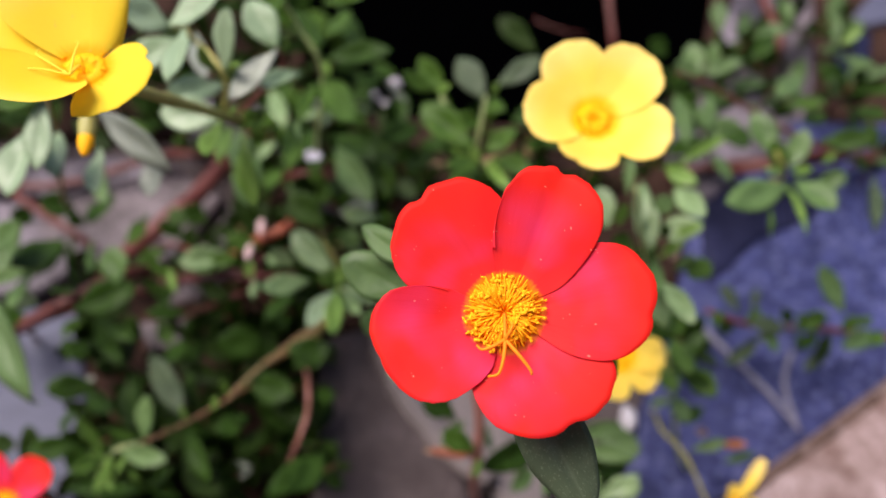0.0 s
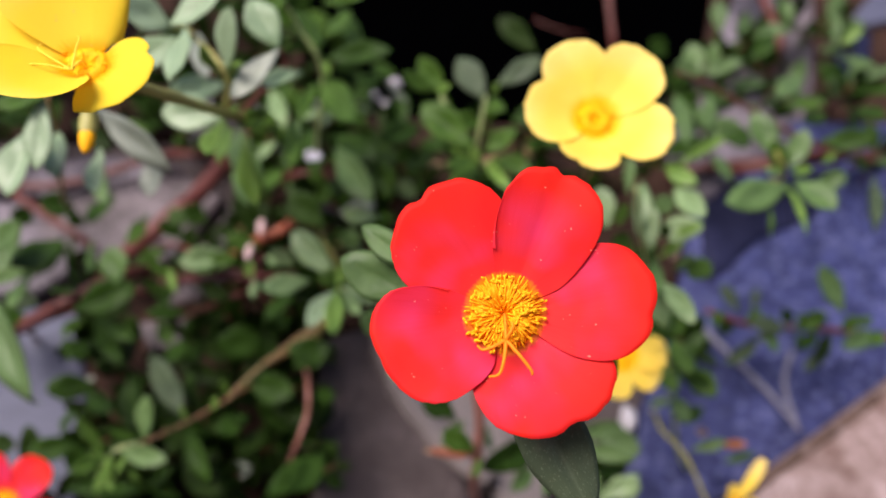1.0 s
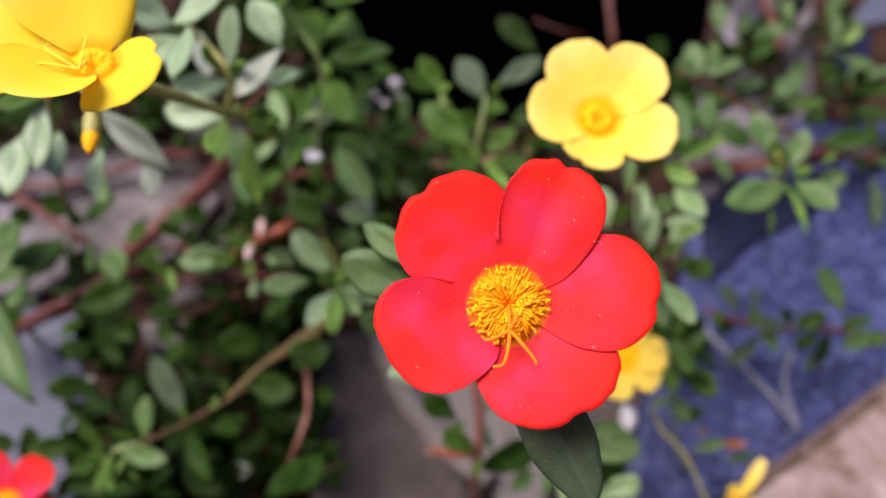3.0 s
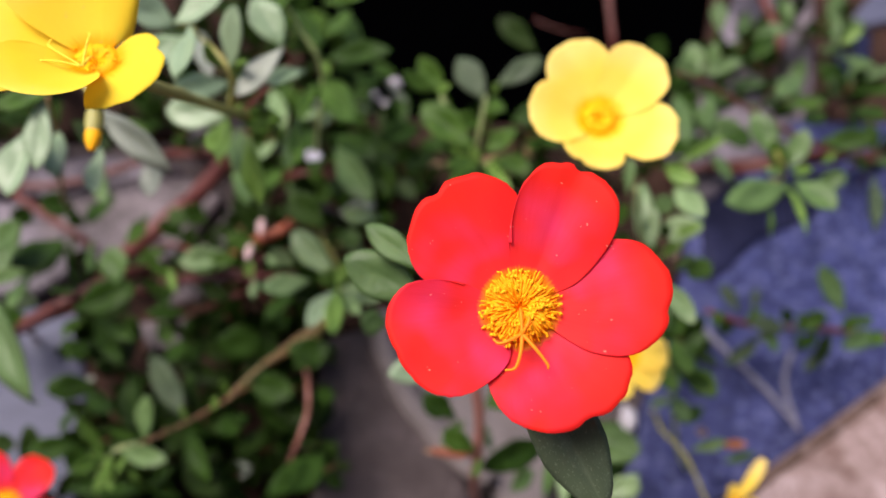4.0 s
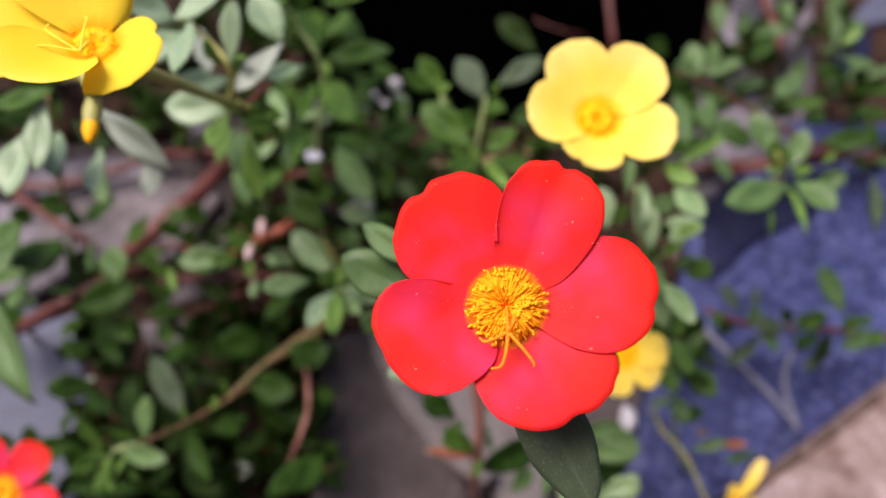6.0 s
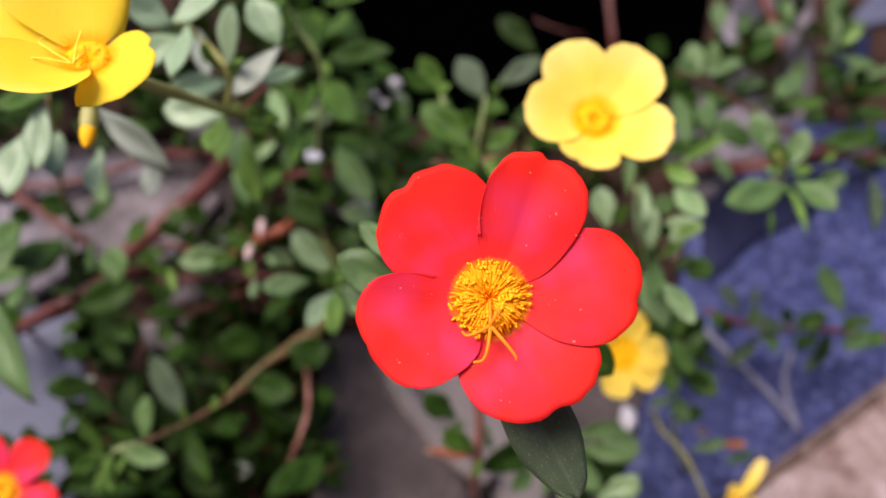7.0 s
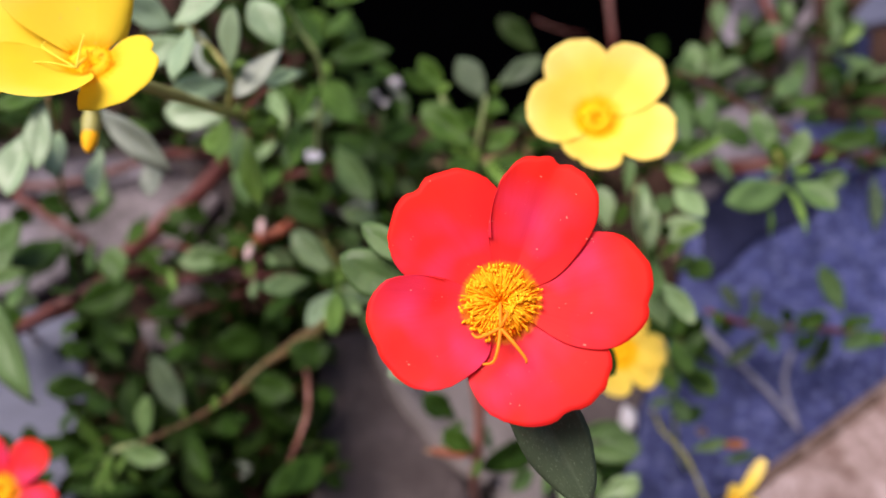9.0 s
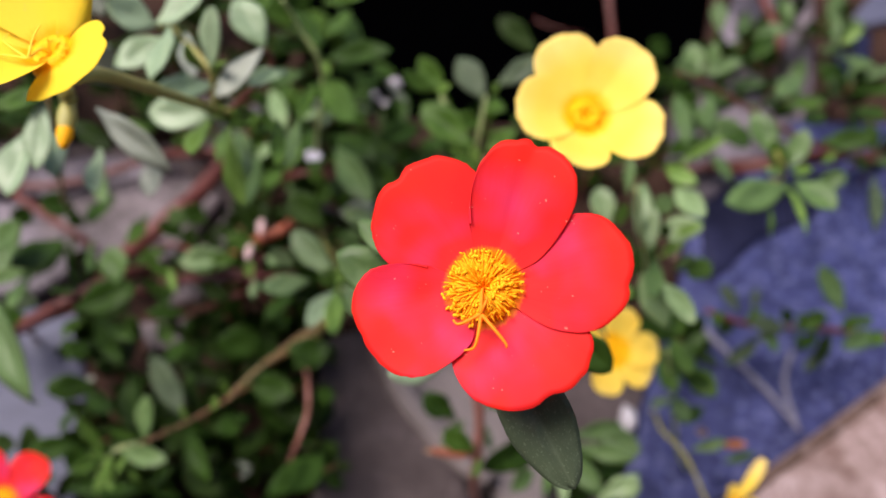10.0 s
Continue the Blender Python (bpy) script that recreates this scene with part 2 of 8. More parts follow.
def tube_data(path, r0, r1, sides=8, knots=0.0, seed=1):
    rng = random.Random(seed)
    verts, faces = [], []
    side = None
    for i, c in enumerate(path):
        d = (path[min(i + 1, len(path) - 1)] - path[max(i - 1, 0)]).normalized()
        if side is None:
            side = d.orthogonal().normalized()
        side = (side - d * side.dot(d)).normalized()
        other = d.cross(side)
        f = i / max(1, len(path) - 1)
        r = r0 + (r1 - r0) * f
        r *= 1 + knots * (1.6 if rng.random() < 0.2 else rng.uniform(-0.5, 0.5))
        for k in range(sides):
            a = 2 * math.pi * k / sides
            verts.append(c + (side * math.cos(a) + other * math.sin(a)) * r)
    n = len(path)
    for i in range(n - 1):
        for k in range(sides):
            a, b = i * sides + k, i * sides + (k + 1) % sides
            faces.append((a, b, b + sides, a + sides))
    faces.append(tuple(range(sides - 1, -1, -1)))
    faces.append(tuple((n - 1) * sides + k for k in range(sides)))
    return verts, faces


def thing(name, at, label, category, group="", kind=""):
    ob = new(name)
    ob.empty_display_size = 0.005
    ob.location = at
    return tagged(ob, label, category, group, kind)


def part(name, me, parent, m=None, label=""):
    ob = new(name, me)
    ob.parent = parent
    if m is not None:
        ob.matrix_basis = m
    return tagged(ob, label) if label else ob


def stem(parent, points, r0, r1, kind, name="stem", knots=0.1, label=""):
    """A tapered stem through world points, under its thing."""
    o = parent.location
    path = smooth_path([Vector(p) - o for p in points])
    v, f = tube_data(path, r0, r1, 8, knots, len(path))
    return part(name, mesh_of(name, v, f, STEM[kind]), parent, None, label)


# fleshy obovate leaves, one unit long and one wide, in a few shapes
def leaf_shape(kind, bend, fold, twist, widest, blunt=0.72):
    def fn(u, v):
        u = 1 - (1 - u) ** 1.6
        if u < widest:
            w = 0.05 + 0.45 * math.sin(math.pi / 2 * u / widest) ** 1.25
        else:
            w = 0.5 * max(0.0, 1 - ((u - widest) / (1 - widest)) ** 1.9) ** blunt
        w = max(w, 0.012)
        x = v * w
        z = bend * (u * u - u * 0.25) + fold * (abs(v) ** 1.6) * w + twist * v * u * 0.5
        z += 0.012 * math.sin(9 * u + 3 * v) - 0.03 * math.exp(-(v / 0.16) ** 2) * math.sin(math.pi * u)
        x *= 1 + 0.03 * math.sin(17 * u + 40 * widest)
        return (x + 0.05 * twist * math.sin(3 * u), u, z)
    return sheet("leaf", fn, 14, 10, 0.05, LEAF[kind])


SHAPES = ((-0.12, 0.14, 0.05, 0.58), (0.08, 0.08, -0.06, 0.5), (-0.16, 0.18, 0.0, 0.62), (0.1, 0.16, 0.07, 0.52), (-0.05, 0.04, -0.04, 0.58), (0.14, 0.1, 0.1, 0.46), (-0.2, 0.1, -0.1, 0.55), (-0.06, 0.05, 0.03, 0.54, 0.54))
LEAVES = {(k, i): leaf_shape(k, *s) for k in LEAF for i, s in enumerate(SHAPES)}
leaf_count = [0]


def leaf(parent, base, tip, width, kind="m", face=(0.0, -0.45, 0.9), shape=None, label=""):
    """One leaf from base to tip in world metres; its upper side turns towards face."""
    leaf_count[0] += 1
    b, t = Vector(base) - parent.location, Vector(tip) - parent.location
    y = t - b
    length = y.length
    y.normalize()
    x = y.cross(Vector(face)).normalized()
    z = x.cross(y)
    m = Matrix(((x.x * width, y.x * length, z.x * length, b.x), (x.y * width, y.y * length, z.y * length, b.y),
                (x.z * width, y.z * length, z.z * length, b.z), (0, 0, 0, 1)))
    return part("leaf", LEAVES[kind, leaf_count[0] * 5 % 7 if shape is None else shape], parent, m, label)


def spray(points, r, kind, leaves, seed, size=0.02, tones="ddmmg", label="leafy trailing stem with small fleshy green leaves"):
    """A trailing shoot on the ground: a stem with leaves turning round it and a tuft at its end."""
    rng = random.Random(seed)
    s = thing("purslane_shoot", points[0], label, "plant", "trailing shoots", "")
    stem(s, points, r, r * 0.6, kind)
    path = smooth_path(points, 8)
    for i in range(leaves):
        f = 0.25 + 0.75 * (i + 1) / leaves
        k = min(len(path) - 2, int(f * (len(path) - 1)))
        d = (path[k + 1] - path[k]).normalized()
        side = d.orthogonal().normalized()
        a = i * 2.4 + rng.uniform(-0.4, 0.4)
        out = Matrix.Rotation(a, 3, d) @ side
        way = (out + d * rng.uniform(0.3, 1.1) + Vector((0, -0.25, 0.45))).normalized()
        ln = size * rng.uniform(0.7, 1.15)
        b = path[k]
        leaf(s, b, b + way * ln, ln * rng.uniform(0.34, 0.5), rng.choice(tones),
             (rng.uniform(-0.5, 0.5), rng.uniform(-0.8, 0.1), 0.9))
    return s


# ---------------------------------------------------------------- flowers
def petal_mesh(length, spread, shoulder, cup, curl, fold, notch, tuck, wave, seed, material):
    """One petal along +y. spread and shoulder: half angle and side radius, anticlockwise then clockwise; notch: where the rim is nicked, and how deep; tuck: how far each side dips under its neighbour."""
    rng = random.Random(seed)
    ph = [rng.uniform(0, 6.28) for _ in range(4)]

    def fn(u, v):
        v = math.sin(math.pi / 2 * v)
        k = 0 if v > 0 else 1
        rim = shoulder[k] + (1 - shoulder[k]) * max(0.0, 1 - abs(v) ** 2.5) ** 0.7
        rim -= notch[1] * math.exp(-((v - notch[0]) / 0.07) ** 2)
        rim += 0.022 * noise.noise(Vector((5 * v, ph[1], 0))) + 0.008 * noise.noise(Vector((26 * v, ph[2], 3.0)))
        r = length * (0.03 + 0.97 * u) * (1 + (rim - 1) * u)
        a = v * radians(spread[k]) * (1 + 0.1 * math.sin(math.pi * u))
        q = r / length
        z = cup * length * q ** 1.2 - curl * length * q ** 3.5
        z += fold * length * (math.sqrt(v * v + 0.006) - 0.077) * u - tuck[k] * length * abs(v) ** 1.5 * u
        z += wave * length * u * u * (math.sin(4 * v + ph[2]) + 0.5 * math.sin(9 * v + ph[3] + 2 * u))
        return (-r * math.sin(a), r * math.cos(a), z)
    return sheet("petal", fn, 20, 60, 0.00022, material)


def stamen_meshes(radius, count, seed, low, tint):
    """The filaments, lying outwards over the disc, and the anthers in small clusters at their ends."""
    rng = random.Random(seed)
    fv, ff, av, af = [], [], [], []
    ball = bmesh.new()
    bmesh.ops.create_icosphere(ball, subdivisions=1, radius=1.0)
    bv = [v.co.copy() for v in ball.verts]
    bf = [tuple(v.index for v in f.verts) for f in ball.faces]
    ball.free()
    for i in range(count):
        f = ((i + 0.5) / count) ** 0.6
        a = i * 2.39996 + rng.uniform(-0.35, 0.35)
        r = radius * (0.18 + 0.82 * f) * rng.uniform(0.8, 1.12)
        h = radius * (low + 0.2 + 0.16 * math.sin(math.pi * min(1.0, f))) * rng.uniform(0.85, 1.2)
        e = Vector((r * math.cos(a), r * math.sin(a), h))
        s = Vector((e.x * 0.3, e.y * 0.3, radius * low))
        mid = (s + e) / 2 + Vector((0, 0, radius * 0.12))
        v, q = tube_data(smooth_path((s, mid, e), 3), radius * 0.03, radius * 0.022, 5)
        o = len(fv)
        fv += v
        ff += [tuple(x + o for x in g) for g in q]
        if rng.random() < 0.72:
            continue
        t = Euler((rng.uniform(0, 3), rng.uniform(0, 3), rng.uniform(0, 3))).to_matrix()
        k = radius * rng.choice((0.032, 0.042, 0.054))
        for c in range(rng.choice((1, 2, 3))):
            o = len(av)
            d = Vector((rng.uniform(-1, 1), rng.uniform(-1, 1), rng.uniform(-0.3, 0.8))) * k * 1.3
            av += [e + d + t @ Vector((b.x * k, b.y * k * 1.5, b.z * k * 0.8)) for b in bv]
            af += [tuple(x + o for x in g) for g in bf]
    return mesh_of("filaments", fv, ff, tint), mesh_of("anthers", av, af, ANTHER if tint is STAMEN else tint)


def flower_head(parent, at, right, up, radius, petals, material, stamens=70, disc=0.3, seed=1, low=0.25, wave=0.018, tint=None):
    """Petals, stamens and stigma at a world point. petals: (angle, length, spread, shoulder, height, cup, curl, fold, notch, tuck)."""
    x = Vector(right).normalized()
    y = Vector(up)
    y = (y - x * y.dot(x)).normalized()
    z = x.cross(y)
    c = Vector(at) - parent.location
    m = Matrix(((x.x, y.x, z.x, 0), (x.y, y.y, z.y, 0), (x.z, y.z, z.z, 0), (0, 0, 0, 1)))
    rc = radius * 0.13
    cup = sheet("receptacle", lambda u, v: m @ Vector((rc * math.sin(math.pi / 2 * u) * math.cos(math.pi * v), rc * math.sin(math.pi / 2 * u) * math.sin(math.pi * v),
                                                       -0.0004 - rc * 1.6 * math.cos(math.pi / 2 * u))), 8, 16, 0.0002, STEM["g"])
    head = part("receptacle", cup, parent, Matrix.Translation(c))
    leaves = []
    for i, (a, ln, spread, shoulder, h, cup, curl, fold, notch, tuck) in enumerate(petals):
        me = petal_mesh(ln * radius, spread, shoulder, cup, curl, fold, notch, tuck, wave, seed * 10 + i, material)
        leaves.append(part("petal", me, head, m @ Matrix.Translation((0, 0, h)) @ pose(0, 0, 0, 0, 0, a - 90)))
    rd = radius * disc * 0.92
    dome = sheet("flower_disc", lambda u, v: (rd * u * math.cos(math.pi * v), rd * u * math.sin(math.pi * v),
                                              rd * (low + 0.39 * math.sin(math.pi * min(1.0, u * 0.85)) - 0.3 * u ** 9) + rd * 0.03 * u * math.sin(113 * v + 5 * u)), 12, 150, 0.0001, tint or HEART)
    part("flower_disc", dome, head, m)
    fil, ant = stamen_meshes(radius * disc, stamens, seed, low, tint or STAMEN)
    tagged(part("stamen_tuft", fil, head, m, "dense orange filaments"), kind="stuff")
    tagged(part("pollen", ant, head, m, "yellow pollen-bearing anthers"), kind="stuff")
    return head, m, leaves


def stigma(parent, m, radius, lobes, tint=STIGMA, thick=1.0):
    """The style with its curling orange lobes. lobes: (angle, reach, rise, hook)."""
    s = Vector((0, -radius * 0.2, radius * 0.24))
    v, f = tube_data(smooth_path((Vector((0, 0, 0)), Vector((0, -radius * 0.03, radius * 0.16)), s)), radius * 0.01, radius * 0.014, 7)
    part("style", mesh_of("style", v, f, tint), parent, m)
    for a, reach, rise, hook in lobes:
        d = Vector((math.cos(radians(a)), math.sin(radians(a)), 0))
        q = Vector((-d.y, d.x, 0))
        pts = (s, s + d * reach * radius * 0.5 + Vector((0, 0, rise * radius)), s + d * reach * radius * 0.9 + Vector((0, 0, rise * radius * 0.6)) + q * hook * radius * 0.25,
               s + d * reach * radius + q * hook * radius)
        v, f = tube_data(smooth_path(pts, 5), radius * 0.022 * thick, radius * 0.012 * thick, 7)
        part("stigma_lobe", mesh_of("stigma_lobe", v, f, tint), parent, m)


# ---------------------------------------------------------------- ground
def slab(name, corners, top, thick, material, label, category, rough=0.0006, bevel=0.003, kind="structure", cuts=6):
    """A flat block with worn edges over a four-cornered plan (x, y)."""
    bm = bmesh.new()
    low = [bm.verts.new((x, y, top - thick)) for x, y in corners]
    high = [bm.verts.new((x, y, top)) for x, y in corners]
    bm.faces.new(high)
    bm.faces.new(low[::-1])
    n = len(corners)
    for i in range(n):
        bm.faces.new((low[i], low[(i + 1) % n], high[(i + 1) % n], high[i]))
    bmesh.ops.recalc_face_normals(bm, faces=bm.faces)
    bmesh.ops.bevel(bm, geom=[e for e in bm.edges if any(v.co.z > top - 1e-6 for v in e.verts)], offset=bevel, segments=3, affect="EDGES", profile=0.5)
    bmesh.ops.triangulate(bm, faces=[f for f in bm.faces if len(f.verts) > 4])
    bmesh.ops.subdivide_edges(bm, edges=[e for e in bm.edges if e.calc_length() > 0.02], cuts=cuts, use_grid_fill=True)
    for v in bm.verts:
        v.co += Vector((noise.noise(v.co * 60), noise.noise(v.co * 60 + Vector((9, 0, 0))), noise.noise(v.co * 45 + Vector((0, 9, 0))))) * rough
    me = bpy.data.meshes.new(name)
    bm.to_mesh(me)
    bm.free()
    me.polygons.foreach_set("use_smooth", [True] * len(me.polygons))
    me.materials.append(material)
    return tagged(new(name, me), label, category, "", kind)


def pebble(name, at, size, stretch, material, label, category, seed):
    bm = bmesh.new()
    bmesh.ops.create_icosphere(bm, subdivisions=3, radius=1.0)
    for v in bm.verts:
        k = 1 + 0.28 * noise.noise(v.co * 1.3 + Vector((seed * 3.1, 0, 0)))
        v.co = Vector((v.co.x * stretch[0], v.co.y * stretch[1], v.co.z * stretch[2])) * size * k
    me = bpy.data.meshes.new(name)
    bm.to_mesh(me)
    bm.free()
    me.polygons.foreach_set("use_smooth", [True] * len(me.polygons))
    me.materials.append(material)
    ob = new(name, me)
    ob.location = at
    return tagged(ob, label, category)


def ridge(name, points, r0, r1, material, label, category):
    """A rounded strip of stone through world points, as one mesh."""
    path = smooth_path(points, 8)
    v, f = tube_data(path, r0, r1, 14, 0.04, 3)
    v = [Vector(q) + Vector((noise.noise(Vector(q) * 90), noise.noise(Vector(q) * 90 + Vector((5, 0, 0))), 0)) * 0.0012 for q in v]
    return tagged(new(name, mesh_of(name, v, f, material)), label, category)


def bud_body(parent, base, tip, radius):
    """A closed bud: a green calyx with the folded petals standing out of it."""
    b, t = Vector(base) - parent.location, Vector(tip) - parent.location
    d = (t - b)
    n = 14
    q = d.normalized().to_track_quat("Z", "Y")

    def turned(name, lo, hi, fat, material):
        verts, faces, sides = [], [], 12
        for i in range(n + 1):
            f = i / n
            r = radius * fat * (0.15 + math.sin(math.pi * min(1.0, 0.12 + 0.86 * f)) ** 0.7)
            for k in range(sides):
                a = 2 * math.pi * k / sides
                rr = r * (1 + 0.08 * math.cos(2 * a))
                verts.append(b + q @ Vector((rr * math.cos(a), rr * math.sin(a), d.length * (lo + (hi - lo) * f))))
        for i in range(n):
            for k in range(sides):
                a, c = i * sides + k, i * sides + (k + 1) % sides
                faces.append((a, c, c + sides, a + sides))
        faces.append(tuple(range(sides - 1, -1, -1)))
        faces.append(tuple(n * sides + k for k in range(sides)))
        part(name, mesh_of(name, verts, faces, material), parent)
    turned("calyx", 0.0, 0.8, 1.0, STEM["g"])
    turned("folded_petals", 0.4, 1.0, 0.85, ANTHER)


# ---------------------------------------------------------------- the setting
slab("ground", ((-40.0, -40.0), (40.0, -40.0), (40.0, 60.0), (-40.0, 60.0)), 0.0, 0.05, CONCRETE, "grey brown concrete ground under trailing plants", "ground", 0.0, 0.001, "structure", 0)
slab("slate_slab", ((0.0577, 0.0439), (0.1480, 0.0843), (0.2697, 0.1529), (0.3419, 0.2640), (0.1693, 0.2738), (0.1320, 0.2269), (0.1078, 0.1529)), 0.012, 0.012, SLATE, "blue speckled slate paving slab on the concrete", "paving")
slab("pale_slab", ((-0.2730, 0.0442), (-0.1505, 0.0442), (-0.1603, 0.1149), (-0.1734, 0.1597), (-0.3242, 0.1597)), 0.01, 0.01, PALE_BLUE, "pale blue grey paving slab on the concrete", "paving")
slab("kerb", ((0.1069, 0.0628), (0.1392, 0.0834), (0.2990, 0.1854), (0.3362, 0.0212), (0.1132, -0.0119)), 0.045, 0.045, KERB, "rough pinkish grey concrete kerb beside the slab", "kerb")
slab("dirt_crust", ((0.1072, 0.0622), (0.1392, 0.0828), (0.2985, 0.1846), (0.2992, 0.1808), (0.1700, 0.0978), (0.1405, 0.0790), (0.1080, 0.0585)), 0.0458, 0.0012, DIRT, "brown damp dirt along the edge of the kerb", "dirt", 0.0014, 0.0004)
slab("concrete_block", ((-0.0531, 0.0405), (-0.0567, 0.1371), (-0.0317, 0.1440), (-0.0234, 0.1263), (0.0038, 0.0864), (0.0253, 0.0405)), 0.022, 0.022, CONCRETE, "worn grey brown concrete block with a pale edge", "block")
slab("concrete_patch", ((-0.0175, 0.1216), (0.0016, 0.1380), (0.0374, 0.1297), (0.0491, 0.0985), (0.0395, 0.0437), (0.0260, 0.0437), (0.0203, 0.0768), (0.0039, 0.0887)), 0.0135, 0.0135, EDGING, "pale pinkish worn concrete beside the edging", "paving")
ridge("edging_stone", ((-0.0289, 0.1487, 0.0210), (-0.0257, 0.1307, 0.0210), (-0.0176, 0.1124, 0.0210), (-0.0069, 0.0981, 0.0210), (0.0049, 0.0854, 0.0210), (0.0199, 0.0750, 0.0210)), 0.0062, 0.005, EDGING, "pale rounded stone edging lying on the concrete", "edging")
slab("stone_flag", ((-0.1965, 0.2189), (-0.1313, 0.2330), (-0.1117, 0.2189), (-0.1328, 0.1764), (-0.1725, 0.1779), (-0.2030, 0.2003)), 0.016, 0.016, LILAC, "lilac grey weathered flag stone under the stems", "paving", 0.0012, 0.003)
slab("stone_flag", ((-0.3122, 0.2157), (-0.2094, 0.2192), (-0.1944, 0.2055), (-0.1769, 0.1796), (-0.1948, 0.1643), (-0.2916, 0.1643)), 0.013, 0.013, FLAG_PALE, "pale lilac grey weathered flag stone under the stems", "paving", 0.0012, 0.003)
slab("stone_flag", ((-0.3231, 0.2413), (-0.1602, 0.2469), (-0.1347, 0.2377), (-0.2024, 0.2241), (-0.3152, 0.2216)), 0.012, 0.012, FLAG_PALE, "pale lilac grey weathered flag stone under the stems", "paving", 0.0012, 0.003)
slab("stone_flag", ((-0.1326, 0.1593), (-0.1255, 0.1807), (-0.1086, 0.2188), (-0.0910, 0.2170), (-0.0963, 0.1903), (-0.1093, 0.1653)), 0.011, 0.011, LILAC, "lilac grey weathered flag stone under the stems", "paving", 0.0012, 0.003)
slab("stone_flag", ((0.1599, 0.3290), (0.1834, 0.3790), (0.2160, 0.3841), (0.1944, 0.3358), (0.1724, 0.3222)), 0.012, 0.012, FLAG_PALE, "pale lilac grey weathered flag stone under the stems", "paving", 0.0012, 0.003)
slab("stone_flag", ((0.1457, 0.2377), (0.1484, 0.2699), (0.1741, 0.2901), (0.1937, 0.2860), (0.1814, 0.2450)), 0.0175, 0.0175, FLAG_PALE, "pale lilac grey weathered flag stone under the stems", "paving", 0.0012, 0.003)
slab("stone_flag", ((0.1178, 0.2384), (0.1271, 0.2807), (0.1481, 0.2787), (0.1398, 0.2366)), 0.016, 0.016, FLAG_PALE, "pale lilac grey weathered flag stone under the stems", "paving", 0.0012, 0.003)
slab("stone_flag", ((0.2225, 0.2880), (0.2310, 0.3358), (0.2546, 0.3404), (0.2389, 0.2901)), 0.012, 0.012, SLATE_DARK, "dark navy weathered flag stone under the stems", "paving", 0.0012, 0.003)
slab("stone_flag", ((0.2354, 0.3394), (0.2698, 0.3779), (0.3202, 0.3829), (0.3110, 0.3558)), 0.013, 0.013, PALE_BLUE, "pale blue grey weathered flag stone under the stems", "paving", 0.0012, 0.003)
slab("stone_flag", ((-0.1437, 0.1510), (-0.1202, 0.1524), (-0.1096, 0.1354), (-0.1354, 0.1354)), 0.013, 0.013, LILAC, "lilac grey weathered flag stone under the stems", "paving", 0.0012, 0.003)
slab("stone_flag", ((-0.1379, 0.2533), (-0.1392, 0.2898), (-0.0802, 0.2856), (-0.0762, 0.2428), (-0.1094, 0.2447)), 0.010, 0.010, FLAG_PALE, "pale lilac grey weathered flag stone under the stems", "paving", 0.0012, 0.003)
slab("stone_flag", ((-0.0696, 0.2062), (-0.0654, 0.2251), (-0.0448, 0.2216), (-0.0452, 0.2045)), 0.012, 0.012, LILAC, "lilac grey weathered flag stone under the stems", "paving", 0.0012, 0.003)
slab("stone_flag", ((-0.0729, 0.1414), (-0.0709, 0.1618), (-0.0604, 0.1648), (-0.0598, 0.1414)), 0.012, 0.012, LILAC, "lilac grey weathered flag stone under the stems", "paving", 0.0012, 0.003)
slab("stone_flag", ((0.1842, 0.2395), (0.2120, 0.2986), (0.2293, 0.3769), (0.1801, 0.3572), (0.1573, 0.3158), (0.1426, 0.2861), (0.1169, 0.2395)), 0.0095, 0.0095, LILAC, "lilac grey weathered flag stone under the stems", "paving", 0.0012, 0.003)
slab("stone_flag", ((0.1483, 0.2272), (0.1705, 0.2491), (0.1564, 0.2703), (0.1204, 0.2567), (0.1265, 0.2099)), 0.0165, 0.0165, FLAG_PALE, "pale lilac grey weathered flag stone under the stems", "paving", 0.0012, 0.003)
# added out of view behind the camera to cut sky light from that side
slab("wall_south", ((-2.5, -0.75), (2.5, -0.75), (2.5, -0.6), (-2.5, -0.6)), 2.0, 2.0, CONCRETE, "added unseen grey wall behind the bed, blocking sky light", "wall", 0.0, 0.004, "structure", 0)
slab("soil_bed", ((-0.1446, 0.0445), (-0.0568, 0.0445), (-0.0595, 0.1460), (0.1091, 0.1548), (0.1336, 0.2297), (0.1713, 0.2772), (0.3143, 0.2653), (0.3725, 0.4207), (0.1672, 0.4207), (0.1469, 0.3399), (0.1500, 0.2915), (0.0455, 0.2712), (-0.0706, 0.2812), (-0.0968, 0.4207), (-0.4707, 0.4207), (-0.3963, 0.2633), (-0.1371, 0.2633), (-0.1049, 0.2297), (-0.1314, 0.1776), (-0.1760, 0.1729)), 0.008, 0.008, SOIL, "dark damp soil bed under the plants", "soil")
slab("slate_slab", ((0.1319, 0.2252), (0.2122, 0.2413), (0.1860, 0.2063), (0.1567, 0.1947), (0.1364, 0.1757), (0.1256, 0.1680)), 0.0145, 0.0145, SLATE_DARK, "dark navy slate slab under the leaves", "paving")
# added flat sheet whose blackness paints the shadowed gap behind the plants
slab("planter_tray", ((-0.0776, 0.2850), (0.0459, 0.2748), (0.1340, 0.2954), (0.1465, 0.3080), (0.1556, 0.3325), (0.1658, 0.3681), (0.2000, 0.4818), (-0.1109, 0.4818)), 0.0088, 0.0088, BLACK, "near-black sheet filling the deep shade behind the plants", "planter", 0.0003)
